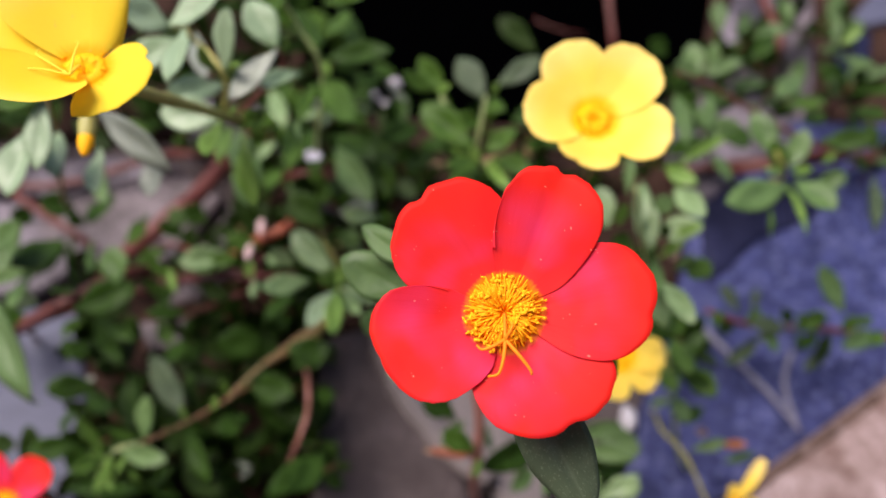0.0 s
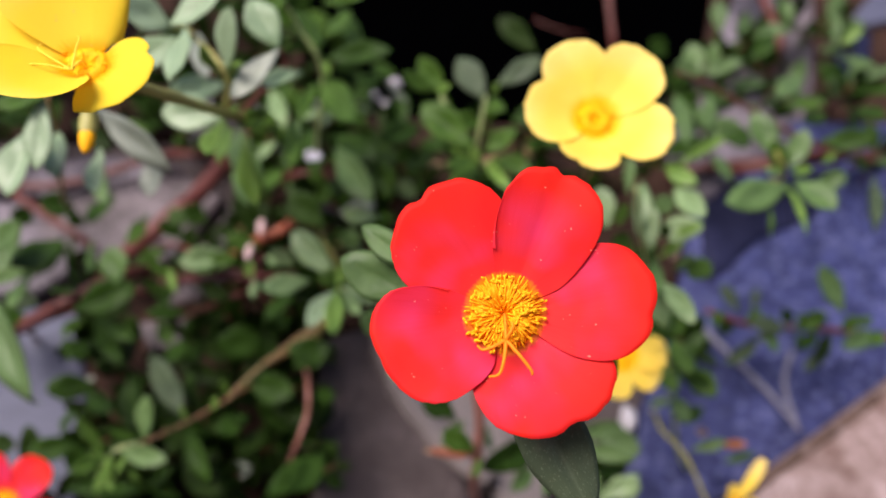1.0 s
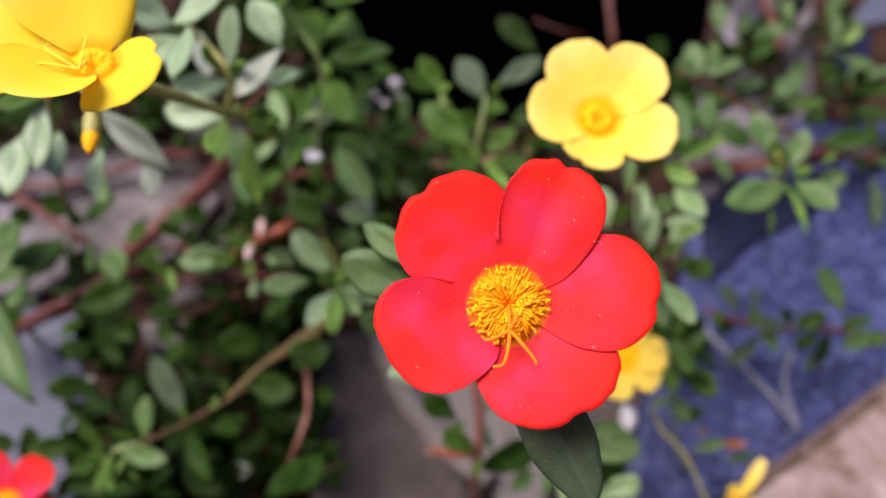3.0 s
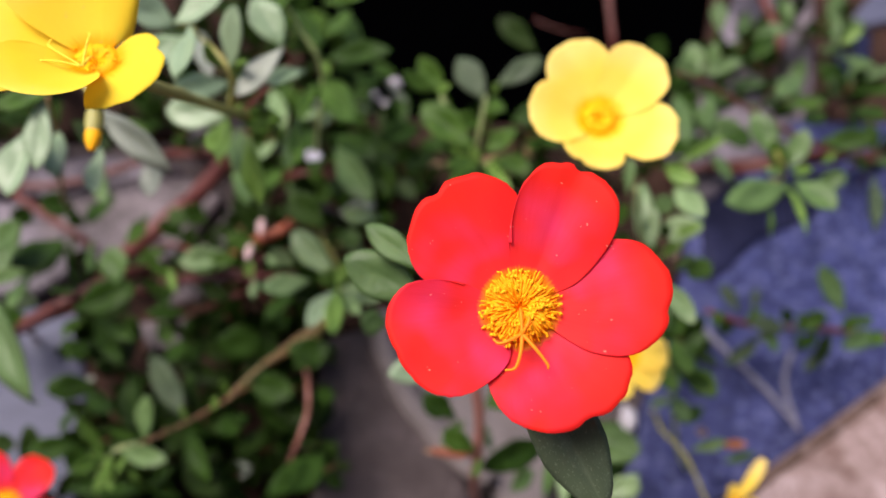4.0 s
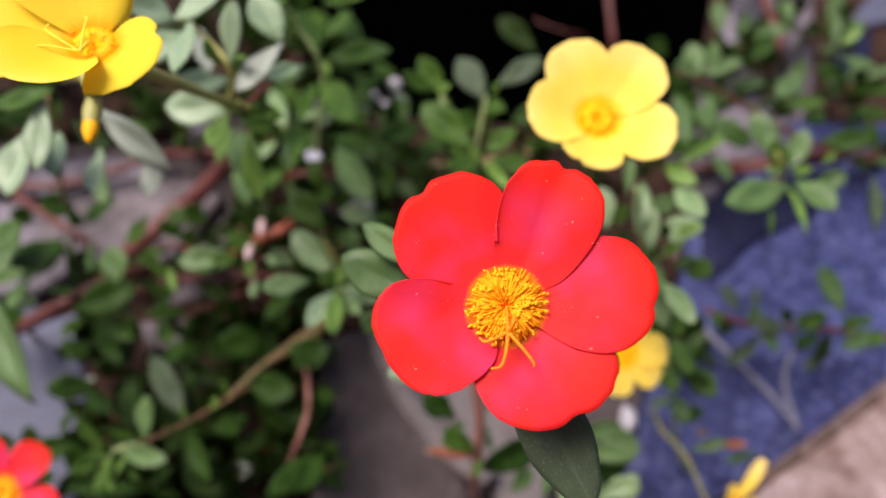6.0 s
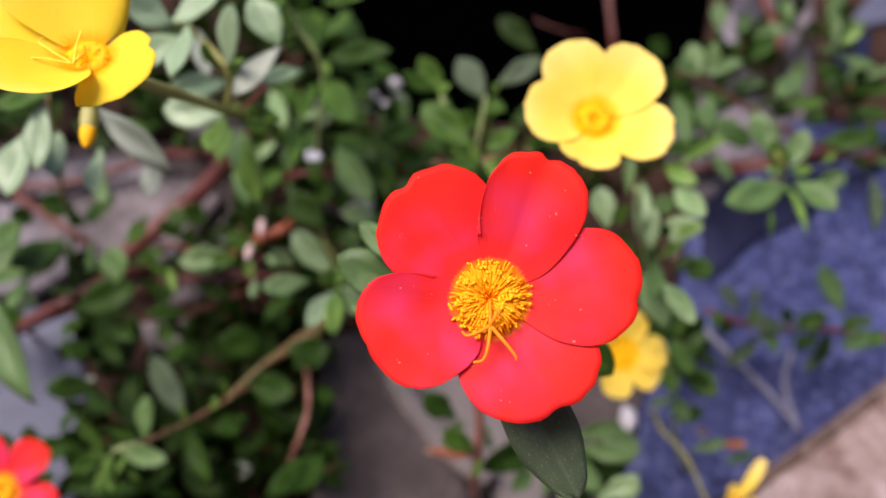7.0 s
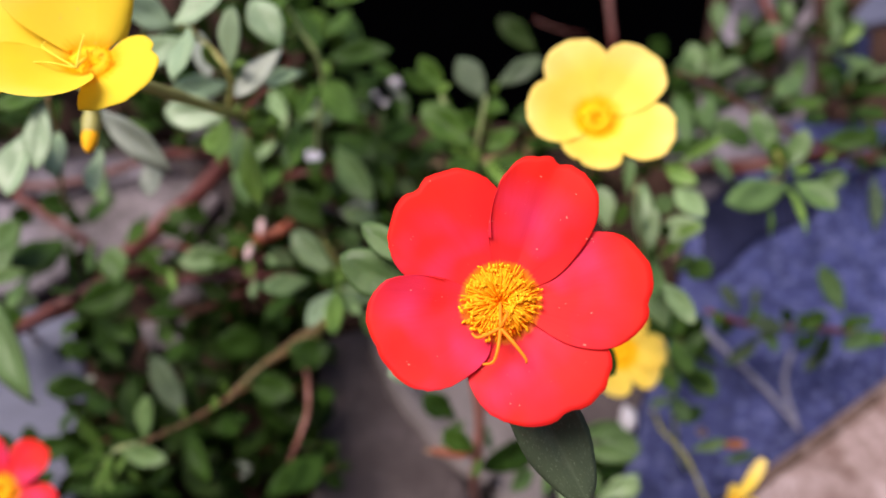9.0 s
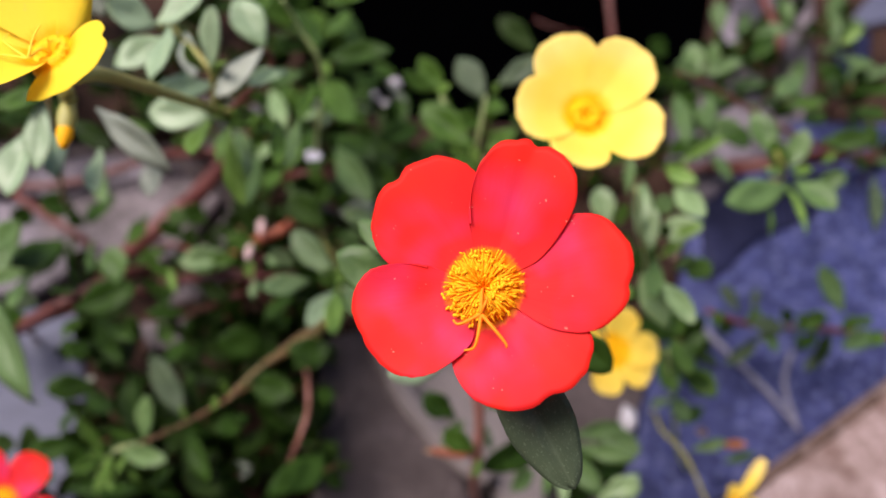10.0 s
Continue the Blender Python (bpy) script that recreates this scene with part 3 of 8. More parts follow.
# ---------------------------------------------------------------- leafy shoots
left_top = thing("purslane_shoot", (-0.0994, 0.2709, 0.0000), "grey green purslane shoot with pale waxy leaves", "plant", "trailing shoots")
stem(left_top, ((-0.0994, 0.2709, 0.0000), (-0.0739, 0.2071, 0.0780), (-0.0543, 0.1514, 0.1560), (-0.0563, 0.1362, 0.1762), (-0.0669, 0.1333, 0.1860)), 0.0010, 0.0007, "g")
stem(left_top, ((-0.0580, 0.1334, 0.1803), (-0.0540, 0.1327, 0.1972), (-0.0652, 0.1459, 0.1991)), 0.0009, 0.0006, "g")
stem(left_top, ((-0.0563, 0.1362, 0.1762), (-0.0418, 0.1409, 0.1904), (-0.0419, 0.1416, 0.1966)), 0.0009, 0.0006, "r")
stem(left_top, ((-0.0652, 0.1459, 0.1991), (-0.0677, 0.1429, 0.2031)), 0.0007, 0.0005, "g")
leaf(left_top, (-0.0677, 0.1426, 0.2029), (-0.0773, 0.1424, 0.2104), 0.0087, "g", (-0.03, -0.18, 0.90))
leaf(left_top, (-0.0677, 0.1430, 0.2032), (-0.0532, 0.1478, 0.2090), 0.0092, "g", (-0.03, -0.13, 0.90))
leaf(left_top, (-0.0604, 0.1347, 0.2099), (-0.0586, 0.1138, 0.2136), 0.0066, "g", (-0.17, -0.12, 0.90))
leaf(left_top, (-0.0680, 0.1473, 0.1941), (-0.0798, 0.1376, 0.1956), 0.0085, "g", (0.05, -0.45, 0.90))
leaf(left_top, (-0.0523, 0.1294, 0.2011), (-0.0499, 0.1364, 0.2148), 0.0064, "g", (-0.28, -0.28, 0.90))
leaf(left_top, (-0.0554, 0.1327, 0.1972), (-0.0582, 0.1330, 0.2056), 0.0039, "b", (-0.39, -0.41, 0.90))
leaf(left_top, (-0.0529, 0.1307, 0.1984), (-0.0473, 0.1263, 0.2082), 0.0025, "b", (0.06, -0.19, 0.90))
leaf(left_top, (-0.0408, 0.1409, 0.1962), (-0.0353, 0.1347, 0.2066), 0.0026, "b", (-0.00, -0.44, 0.90))
leaf(left_top, (-0.0554, 0.1284, 0.1855), (-0.0506, 0.1263, 0.1919), 0.0026, "b", (-0.34, -0.50, 0.90))
leaf(left_top, (-0.0568, 0.1297, 0.1840), (-0.0577, 0.1303, 0.1884), 0.0024, "b", (-0.30, -0.41, 0.90))
leaf(left_top, (-0.0419, 0.1416, 0.1966), (-0.0488, 0.1512, 0.2047), 0.0089, "g", (0.04, -0.38, 0.90))
leaf(left_top, (-0.0398, 0.1341, 0.2038), (-0.0509, 0.1226, 0.2000), 0.0071, "w", (-0.13, -0.23, 0.90))
leaf(left_top, (-0.0371, 0.1399, 0.1898), (-0.0439, 0.1297, 0.1973), 0.0047, "g", (0.07, -0.22, 0.90))
leaf(left_top, (-0.0563, 0.1295, 0.1838), (-0.0729, 0.1297, 0.1867), 0.0097, "g", (0.05, -0.38, 0.90))
leaf(left_top, (-0.0597, 0.1440, 0.1806), (-0.0721, 0.1350, 0.1866), 0.0074, "g", (-0.32, -0.44, 0.90))
leaf(left_top, (-0.0543, 0.1226, 0.1914), (-0.0539, 0.1063, 0.1973), 0.0059, "b", (-0.25, -0.26, 0.90))
leaf(left_top, (-0.0554, 0.1295, 0.1838), (-0.0393, 0.1196, 0.1942), 0.0053, "m", (-0.06, -0.36, 0.90))
leaf(left_top, (-0.0503, 0.1221, 0.1853), (-0.0488, 0.1066, 0.1764), 0.0069, "b", (-0.30, -0.30, 0.90))
leaf(left_top, (-0.0396, 0.1292, 0.1837), (-0.0374, 0.1129, 0.1861), 0.0044, "m", (0.01, -0.31, 0.90))
leaf(left_top, (-0.0687, 0.1597, 0.1840), (-0.0639, 0.1430, 0.1861), 0.0054, "w", (-0.16, -0.22, 0.90))
leaf(left_top, (-0.0821, 0.1405, 0.1844), (-0.0895, 0.1402, 0.1996), 0.0109, "w", (0.09, -0.49, 0.90))
leaf(left_top, (-0.0509, 0.1614, 0.1907), (-0.0399, 0.1628, 0.1973), 0.0077, "m", (0.02, -0.49, 0.90))
leaf(left_top, (-0.0895, 0.1600, 0.1899), (-0.0944, 0.1657, 0.1985), 0.0077, "w", (-0.22, -0.27, 0.90))
leaf(left_top, (-0.0857, 0.1635, 0.1803), (-0.0886, 0.1479, 0.1874), 0.0081, "m", (-0.38, -0.43, 0.90))
left_edge = thing("purslane_shoot", (-0.2016, 0.2236, 0.0000), "purslane shoot with pale green leaves beside the yellow flower", "plant", "trailing shoots")
stem(left_edge, ((-0.2016, 0.2236, 0.0000), (-0.1599, 0.1783, 0.0664), (-0.1241, 0.1411, 0.1328), (-0.1058, 0.1306, 0.1729), (-0.0978, 0.1278, 0.1944)), 0.0010, 0.0006, "t")
leaf(left_edge, (-0.0834, 0.1219, 0.1967), (-0.0661, 0.1079, 0.1916), 0.0071, "w", (-0.30, -0.20, 0.90))
leaf(left_edge, (-0.0966, 0.1242, 0.1981), (-0.0968, 0.1075, 0.1917), 0.0071, "g", (0.07, -0.36, 0.90))
leaf(left_edge, (-0.1013, 0.1212, 0.1906), (-0.1034, 0.1020, 0.1907), 0.0092, "g", (-0.14, -0.19, 0.90))
leaf(left_edge, (-0.1001, 0.1263, 0.1820), (-0.0954, 0.1099, 0.1872), 0.0068, "g", (-0.03, -0.18, 0.90))
leaf(left_edge, (-0.0939, 0.1259, 0.1991), (-0.1053, 0.1188, 0.1992), 0.0063, "m", (-0.38, -0.12, 0.90))
leaf(left_edge, (-0.0937, 0.1286, 0.1717), (-0.0885, 0.1102, 0.1761), 0.0059, "g", (-0.23, -0.26, 0.90))
leaf(left_edge, (-0.0814, 0.1289, 0.1662), (-0.0806, 0.1183, 0.1635), 0.0073, "w", (-0.23, -0.13, 0.90))
leaf(left_edge, (-0.0880, 0.1353, 0.1756), (-0.0782, 0.1259, 0.1788), 0.0062, "m", (-0.24, -0.37, 0.90))
leaf(left_edge, (-0.0880, 0.1306, 0.1729), (-0.0801, 0.1257, 0.1838), 0.0046, "m", (-0.36, -0.44, 0.90))
leaf(left_edge, (-0.1059, 0.1417, 0.1678), (-0.0937, 0.1319, 0.1687), 0.0065, "d", (0.10, -0.44, 0.90))
mid_top = thing("purslane_shoot", (-0.0695, 0.2532, 0.0000), "dark green purslane shoot in the shade", "plant", "trailing shoots")
stem(mid_top, ((-0.0695, 0.2532, 0.0000), (-0.0540, 0.2057, 0.0621), (-0.0445, 0.1662, 0.1242), (-0.0378, 0.1676, 0.1596), (-0.0430, 0.1724, 0.1739), (-0.0460, 0.1719, 0.1852)), 0.0008, 0.0005, "l")
leaf(mid_top, (-0.0371, 0.1731, 0.1600), (-0.0166, 0.1719, 0.1660), 0.0078, "n", (-0.25, -0.38, 0.90))
leaf(mid_top, (-0.0385, 0.1710, 0.1550), (-0.0252, 0.1442, 0.1610), 0.0098, "m", (-0.19, -0.44, 0.90))
leaf(mid_top, (-0.0458, 0.1768, 0.1500), (-0.0564, 0.1666, 0.1560), 0.0051, "h", (-0.21, -0.43, 0.90))
leaf(mid_top, (-0.0505, 0.1530, 0.1500), (-0.0621, 0.1513, 0.1560), 0.0060, "m", (-0.16, -0.36, 0.90))
leaf(mid_top, (-0.0633, 0.1460, 0.1600), (-0.0635, 0.1305, 0.1660), 0.0053, "b", (-0.12, -0.30, 0.90))
leaf(mid_top, (-0.0458, 0.1574, 0.1500), (-0.0459, 0.1350, 0.1560), 0.0052, "h", (-0.10, -0.45, 0.90))
leaf(mid_top, (-0.0641, 0.1530, 0.1500), (-0.0583, 0.1321, 0.1560), 0.0083, "h", (-0.06, -0.36, 0.90))
leaf(mid_top, (-0.0396, 0.1747, 0.1200), (-0.0238, 0.1605, 0.1260), 0.0088, "n", (-0.16, -0.30, 0.90))
leaf(mid_top, (-0.0083, 0.1784, 0.1200), (-0.0232, 0.1675, 0.1260), 0.0089, "n", (-0.07, -0.43, 0.90))
leaf(mid_top, (-0.0422, 0.2096, 0.1500), (-0.0262, 0.2043, 0.1560), 0.0047, "m", (-0.19, -0.25, 0.90))
leaf(mid_top, (-0.0230, 0.2006, 0.1200), (-0.0323, 0.1951, 0.1260), 0.0051, "n", (-0.24, -0.29, 0.90))
leaf(mid_top, (-0.0599, 0.1722, 0.1200), (-0.0640, 0.1605, 0.1260), 0.0048, "e", (-0.15, -0.30, 0.90))
leaf(mid_top, (-0.0445, 0.1873, 0.1200), (-0.0487, 0.1772, 0.1260), 0.0041, "e", (-0.19, -0.45, 0.90))
leaf(mid_top, (-0.0448, 0.1784, 0.1200), (-0.0402, 0.1797, 0.1260), 0.0033, "g", (-0.06, -0.25, 0.90))
leaf(mid_top, (0.0396, 0.2339, 0.1000), (0.0237, 0.2500, 0.1060), 0.0097, "d", (-0.09, -0.44, 0.90))
leaf(mid_top, (-0.0147, 0.2072, 0.1000), (-0.0234, 0.2133, 0.1060), 0.0030, "w", (-0.18, -0.29, 0.90))
leaf(mid_top, (-0.0398, 0.1765, 0.1100), (-0.0257, 0.1530, 0.1160), 0.0080, "n", (-0.23, -0.32, 0.90))
leaf(mid_top, (-0.0389, 0.1773, 0.1550), (-0.0343, 0.1649, 0.1610), 0.0027, "b", (-0.13, -0.41, 0.90))
leaf(mid_top, (-0.0390, 0.1739, 0.1600), (-0.0414, 0.1748, 0.1660), 0.0029, "b", (-0.10, -0.33, 0.90))
leaf(mid_top, (-0.0421, 0.2410, 0.1200), (-0.0307, 0.2088, 0.1260), 0.0074, "n", (-0.15, -0.28, 0.90))
leaf(mid_top, (-0.0456, 0.1897, 0.1300), (-0.0490, 0.1703, 0.1360), 0.0056, "m", (-0.08, -0.42, 0.90))
leaf(mid_top, (-0.0515, 0.1865, 0.1100), (-0.0454, 0.1623, 0.1160), 0.0071, "n", (-0.25, -0.35, 0.90))
leaf(mid_top, (-0.0520, 0.2054, 0.1500), (-0.0384, 0.1803, 0.1560), 0.0076, "n", (-0.25, -0.41, 0.90))
leaf(mid_top, (-0.0290, 0.2012, 0.0900), (-0.0185, 0.1768, 0.0960), 0.0087, "d", (-0.12, -0.35, 0.90))
leaf(mid_top, (-0.0376, 0.2077, 0.1000), (-0.0282, 0.2114, 0.1060), 0.0057, "n", (-0.24, -0.28, 0.90))
leaf(mid_top, (-0.0705, 0.2138, 0.1000), (-0.0625, 0.1925, 0.1060), 0.0076, "e", (-0.09, -0.33, 0.90))
leaf(mid_top, (-0.0393, 0.1812, 0.0900), (-0.0430, 0.1636, 0.0960), 0.0074, "d", (-0.10, -0.38, 0.90))
leaf(mid_top, (-0.0372, 0.1650, 0.1250), (-0.0248, 0.1401, 0.1310), 0.0103, "v", (-0.23, -0.38, 0.90))
leaf(mid_top, (-0.0191, 0.1529, 0.1100), (-0.0237, 0.1661, 0.1160), 0.0090, "m", (-0.24, -0.41, 0.90))
leaf(mid_top, (-0.0402, 0.1602, 0.0900), (-0.0249, 0.1605, 0.0960), 0.0056, "w", (-0.15, -0.43, 0.90))
leaf(mid_top, (-0.0104, 0.1604, 0.1000), (-0.0166, 0.1649, 0.1060), 0.0063, "e", (-0.16, -0.43, 0.90))
leaf(mid_top, (-0.0081, 0.1667, 0.1100), (-0.0153, 0.1725, 0.1160), 0.0075, "n", (-0.19, -0.42, 0.90))
leaf(mid_top, (-0.0429, 0.1591, 0.1100), (-0.0478, 0.1623, 0.1160), 0.0053, "m", (-0.16, -0.35, 0.90))
leaf(mid_top, (-0.0357, 0.2270, 0.1300), (-0.0412, 0.2088, 0.1360), 0.0072, "m", (-0.24, -0.45, 0.90))
leaf(mid_top, (-0.0189, 0.2137, 0.1100), (-0.0274, 0.2111, 0.1160), 0.0067, "m", (-0.10, -0.27, 0.90))
leaf(mid_top, (-0.0617, 0.1739, 0.1000), (-0.0656, 0.1619, 0.1060), 0.0064, "m", (-0.20, -0.45, 0.90))
leaf(mid_top, (-0.0294, 0.2103, 0.0900), (-0.0359, 0.2112, 0.0960), 0.0061, "e", (-0.12, -0.41, 0.90))
mid_fork = thing("purslane_shoot", (0.0262, 0.2381, 0.0000), "purslane shoot with a forked tuft of leaves", "plant", "trailing shoots")
stem(mid_fork, ((0.0262, 0.2381, 0.0000), (0.0246, 0.1947, 0.0601), (0.0171, 0.1593, 0.1202), (0.0112, 0.1523, 0.1392), (0.0137, 0.1648, 0.1523)), 0.0005, 0.0004, "l")
stem(mid_fork, ((0.0112, 0.1523, 0.1392), (-0.0007, 0.1679, 0.1483)), 0.0005, 0.0004, "l")
leaf(mid_fork, (-0.0004, 0.1718, 0.1450), (-0.0076, 0.1824, 0.1510), 0.0076, "m", (-0.12, -0.42, 0.90))
leaf(mid_fork, (-0.0040, 0.1730, 0.1450), (-0.0132, 0.1758, 0.1510), 0.0053, "m", (-0.09, -0.44, 0.90))
leaf(mid_fork, (0.0139, 0.1695, 0.1450), (0.0050, 0.1836, 0.1510), 0.0094, "k", (-0.22, -0.43, 0.90))
leaf(mid_fork, (0.0177, 0.1754, 0.1450), (0.0332, 0.1824, 0.1510), 0.0076, "k", (-0.24, -0.42, 0.90))
leaf(mid_fork, (0.0099, 0.1483, 0.1450), (-0.0069, 0.1632, 0.1510), 0.0108, "m", (-0.20, -0.26, 0.90))
leaf(mid_fork, (0.0127, 0.1582, 0.1450), (0.0035, 0.1576, 0.1510), 0.0058, "m", (-0.22, -0.35, 0.90))
leaf(mid_fork, (0.0133, 0.1483, 0.1450), (0.0233, 0.1522, 0.1510), 0.0065, "m", (-0.22, -0.44, 0.90))
leaf(mid_fork, (0.0095, 0.1394, 0.1500), (0.0102, 0.1420, 0.1560), 0.0041, "b", (-0.20, -0.28, 0.90))
leaf(mid_fork, (0.0124, 0.1441, 0.1450), (0.0005, 0.1377, 0.1510), 0.0049, "m", (-0.22, -0.33, 0.90))
leaf(mid_fork, (0.0140, 0.1410, 0.1450), (0.0161, 0.1407, 0.1510), 0.0028, "b", (-0.09, -0.26, 0.90))
leaf(mid_fork, (0.0120, 0.1483, 0.1400), (0.0019, 0.1311, 0.1460), 0.0071, "m", (-0.05, -0.27, 0.90))
leaf(mid_fork, (0.0128, 0.1439, 0.1450), (0.0196, 0.1307, 0.1510), 0.0038, "b", (-0.05, -0.45, 0.90))
leaf(mid_fork, (0.0093, 0.1490, 0.1400), (0.0029, 0.1489, 0.1460), 0.0030, "b", (-0.21, -0.38, 0.90))
leaf(mid_fork, (0.0127, 0.1744, 0.1400), (0.0204, 0.1620, 0.1460), 0.0063, "m", (-0.05, -0.42, 0.90))
leaf(mid_fork, (-0.0017, 0.1725, 0.1450), (0.0029, 0.1703, 0.1510), 0.0034, "b", (-0.07, -0.31, 0.90))
leaf(mid_fork, (0.0160, 0.1707, 0.1470), (0.0183, 0.1694, 0.1530), 0.0028, "b", (-0.13, -0.44, 0.90))
leaf(mid_fork, (0.0262, 0.1893, 0.1100), (0.0374, 0.1898, 0.1160), 0.0083, "n", (-0.13, -0.25, 0.90))
leaf(mid_fork, (-0.0030, 0.1758, 0.1100), (-0.0130, 0.1623, 0.1160), 0.0076, "d", (-0.18, -0.35, 0.90))
leaf(mid_fork, (0.0193, 0.1644, 0.1200), (0.0292, 0.1551, 0.1260), 0.0073, "m", (-0.12, -0.35, 0.90))
right_top = thing("purslane_shoot", (0.1641, 0.2272, 0.0000), "purslane shoot with grey green leaves over the slab", "plant", "trailing shoots")
stem(right_top, ((0.1641, 0.2272, 0.0000), (0.1453, 0.1952, 0.0462), (0.1206, 0.1712, 0.0925), (0.1195, 0.1567, 0.1187), (0.1132, 0.1584, 0.1312)), 0.0010, 0.0007, "g")
leaf(right_top, (0.1152, 0.1613, 0.1250), (0.1095, 0.1764, 0.1310), 0.0091, "h", (-0.12, -0.44, 0.90))
leaf(right_top, (0.1171, 0.1552, 0.1250), (0.1127, 0.1638, 0.1310), 0.0061, "m", (-0.25, -0.45, 0.90))
leaf(right_top, (0.1198, 0.1562, 0.1250), (0.1250, 0.1680, 0.1310), 0.0076, "h", (-0.25, -0.33, 0.90))
leaf(right_top, (0.1416, 0.1792, 0.1100), (0.1600, 0.1756, 0.1160), 0.0081, "n", (-0.25, -0.45, 0.90))
leaf(right_top, (0.1309, 0.1582, 0.1250), (0.1332, 0.1583, 0.1310), 0.0028, "b", (-0.11, -0.28, 0.90))
leaf(right_top, (0.1146, 0.1453, 0.1300), (0.0910, 0.1347, 0.1360), 0.0112, "h", (-0.11, -0.32, 0.90))
leaf(right_top, (0.1174, 0.1472, 0.1300), (0.1247, 0.1338, 0.1360), 0.0092, "h", (-0.11, -0.28, 0.90))
leaf(right_top, (0.1140, 0.1462, 0.1300), (0.1138, 0.1245, 0.1360), 0.0029, "b", (-0.09, -0.27, 0.90))
leaf(right_top, (0.1072, 0.1368, 0.1300), (0.1000, 0.1202, 0.1360), 0.0022, "m", (-0.08, -0.34, 0.90))
leaf(right_top, (0.1577, 0.1633, 0.1100), (0.1451, 0.1344, 0.1160), 0.0063, "k", (-0.07, -0.44, 0.90))
leaf(right_top, (0.1179, 0.1524, 0.1280), (0.1222, 0.1493, 0.1340), 0.0032, "b", (-0.24, -0.35, 0.90))
leaf(right_top, (0.1150, 0.1524, 0.1280), (0.1073, 0.1493, 0.1340), 0.0029, "b", (-0.11, -0.35, 0.90))
leaf(right_top, (0.1100, 0.1966, 0.1000), (0.1167, 0.1807, 0.1060), 0.0089, "n", (-0.12, -0.26, 0.90))
leaf(right_top, (0.1347, 0.1591, 0.1100), (0.1444, 0.1598, 0.1160), 0.0068, "v", (-0.06, -0.40, 0.90))
right_back = thing("purslane_shoot", (0.2210, 0.2494, 0.0000), "drooping purslane shoot with dull green leaves", "plant", "trailing shoots")
stem(right_back, ((0.2210, 0.2494, 0.0000), (0.1979, 0.2181, 0.0415), (0.1687, 0.1949, 0.0830), (0.1427, 0.1865, 0.1013), (0.0961, 0.1920, 0.1275), (0.0827, 0.1885, 0.1371)), 0.0011, 0.0007, "r")
leaf(right_back, (0.1058, 0.2203, 0.1000), (0.1034, 0.2345, 0.1060), 0.0092, "h", (-0.23, -0.25, 0.90))
leaf(right_back, (0.1072, 0.2229, 0.1000), (0.1231, 0.2238, 0.1060), 0.0066, "v", (-0.06, -0.43, 0.90))
leaf(right_back, (0.1111, 0.2229, 0.1000), (0.1133, 0.2345, 0.1060), 0.0050, "h", (-0.15, -0.25, 0.90))
leaf(right_back, (0.1093, 0.2126, 0.1000), (0.1021, 0.1869, 0.1060), 0.0055, "v", (-0.15, -0.44, 0.90))
leaf(right_back, (0.0946, 0.2113, 0.1000), (0.0944, 0.1846, 0.1060), 0.0071, "v", (-0.17, -0.33, 0.90))
leaf(right_back, (0.1193, 0.1846, 0.1000), (0.1071, 0.1939, 0.1060), 0.0086, "v", (-0.25, -0.44, 0.90))
leaf(right_back, (0.0844, 0.1645, 0.1150), (0.1023, 0.1738, 0.1210), 0.0039, "b", (-0.23, -0.28, 0.90))
leaf(right_back, (0.0899, 0.1557, 0.1150), (0.0789, 0.1601, 0.1210), 0.0050, "b", (-0.16, -0.31, 0.90))
leaf(right_back, (0.1057, 0.1812, 0.1000), (0.1057, 0.1619, 0.1060), 0.0060, "v", (-0.06, -0.45, 0.90))
leaf(right_back, (0.1679, 0.2323, 0.1000), (0.1771, 0.2187, 0.1060), 0.0045, "v", (-0.25, -0.26, 0.90))
leaf(right_back, (0.1673, 0.2377, 0.1000), (0.1681, 0.2554, 0.1060), 0.0051, "v", (-0.11, -0.25, 0.90))
leaf(right_back, (0.1697, 0.2391, 0.1000), (0.1783, 0.2441, 0.1060), 0.0051, "b", (-0.25, -0.41, 0.90))
leaf(right_back, (0.1193, 0.2461, 0.1000), (0.1199, 0.2598, 0.1060), 0.0077, "v", (-0.24, -0.25, 0.90))
leaf(right_back, (0.1499, 0.2504, 0.1000), (0.1487, 0.2598, 0.1060), 0.0060, "h", (-0.11, -0.25, 0.90))
leaf(right_back, (0.1388, 0.2051, 0.1000), (0.1518, 0.2024, 0.1060), 0.0048, "m", (-0.09, -0.35, 0.90))
leaf(right_back, (0.1338, 0.2177, 0.1000), (0.1137, 0.2098, 0.1060), 0.0045, "v", (-0.12, -0.35, 0.90))
leaf(right_back, (0.1461, 0.2791, 0.0800), (0.1322, 0.2575, 0.0860), 0.0055, "v", (-0.08, -0.38, 0.90))
leaf(right_back, (0.1067, 0.2199, 0.1000), (0.0952, 0.2236, 0.1060), 0.0078, "v", (-0.07, -0.45, 0.90))
leaf(right_back, (0.1106, 0.2259, 0.0900), (0.1184, 0.2127, 0.0960), 0.0080, "n", (-0.07, -0.29, 0.90))
leaf(right_back, (0.1558, 0.2323, 0.0900), (0.1398, 0.2143, 0.0960), 0.0092, "v", (-0.15, -0.26, 0.90))
leaf(right_back, (0.1019, 0.2048, 0.1000), (0.1057, 0.1856, 0.1060), 0.0067, "v", (-0.25, -0.32, 0.90))
leaf(right_back, (0.1351, 0.2389, 0.0900), (0.1451, 0.2498, 0.0960), 0.0083, "n", (-0.24, -0.45, 0.90))
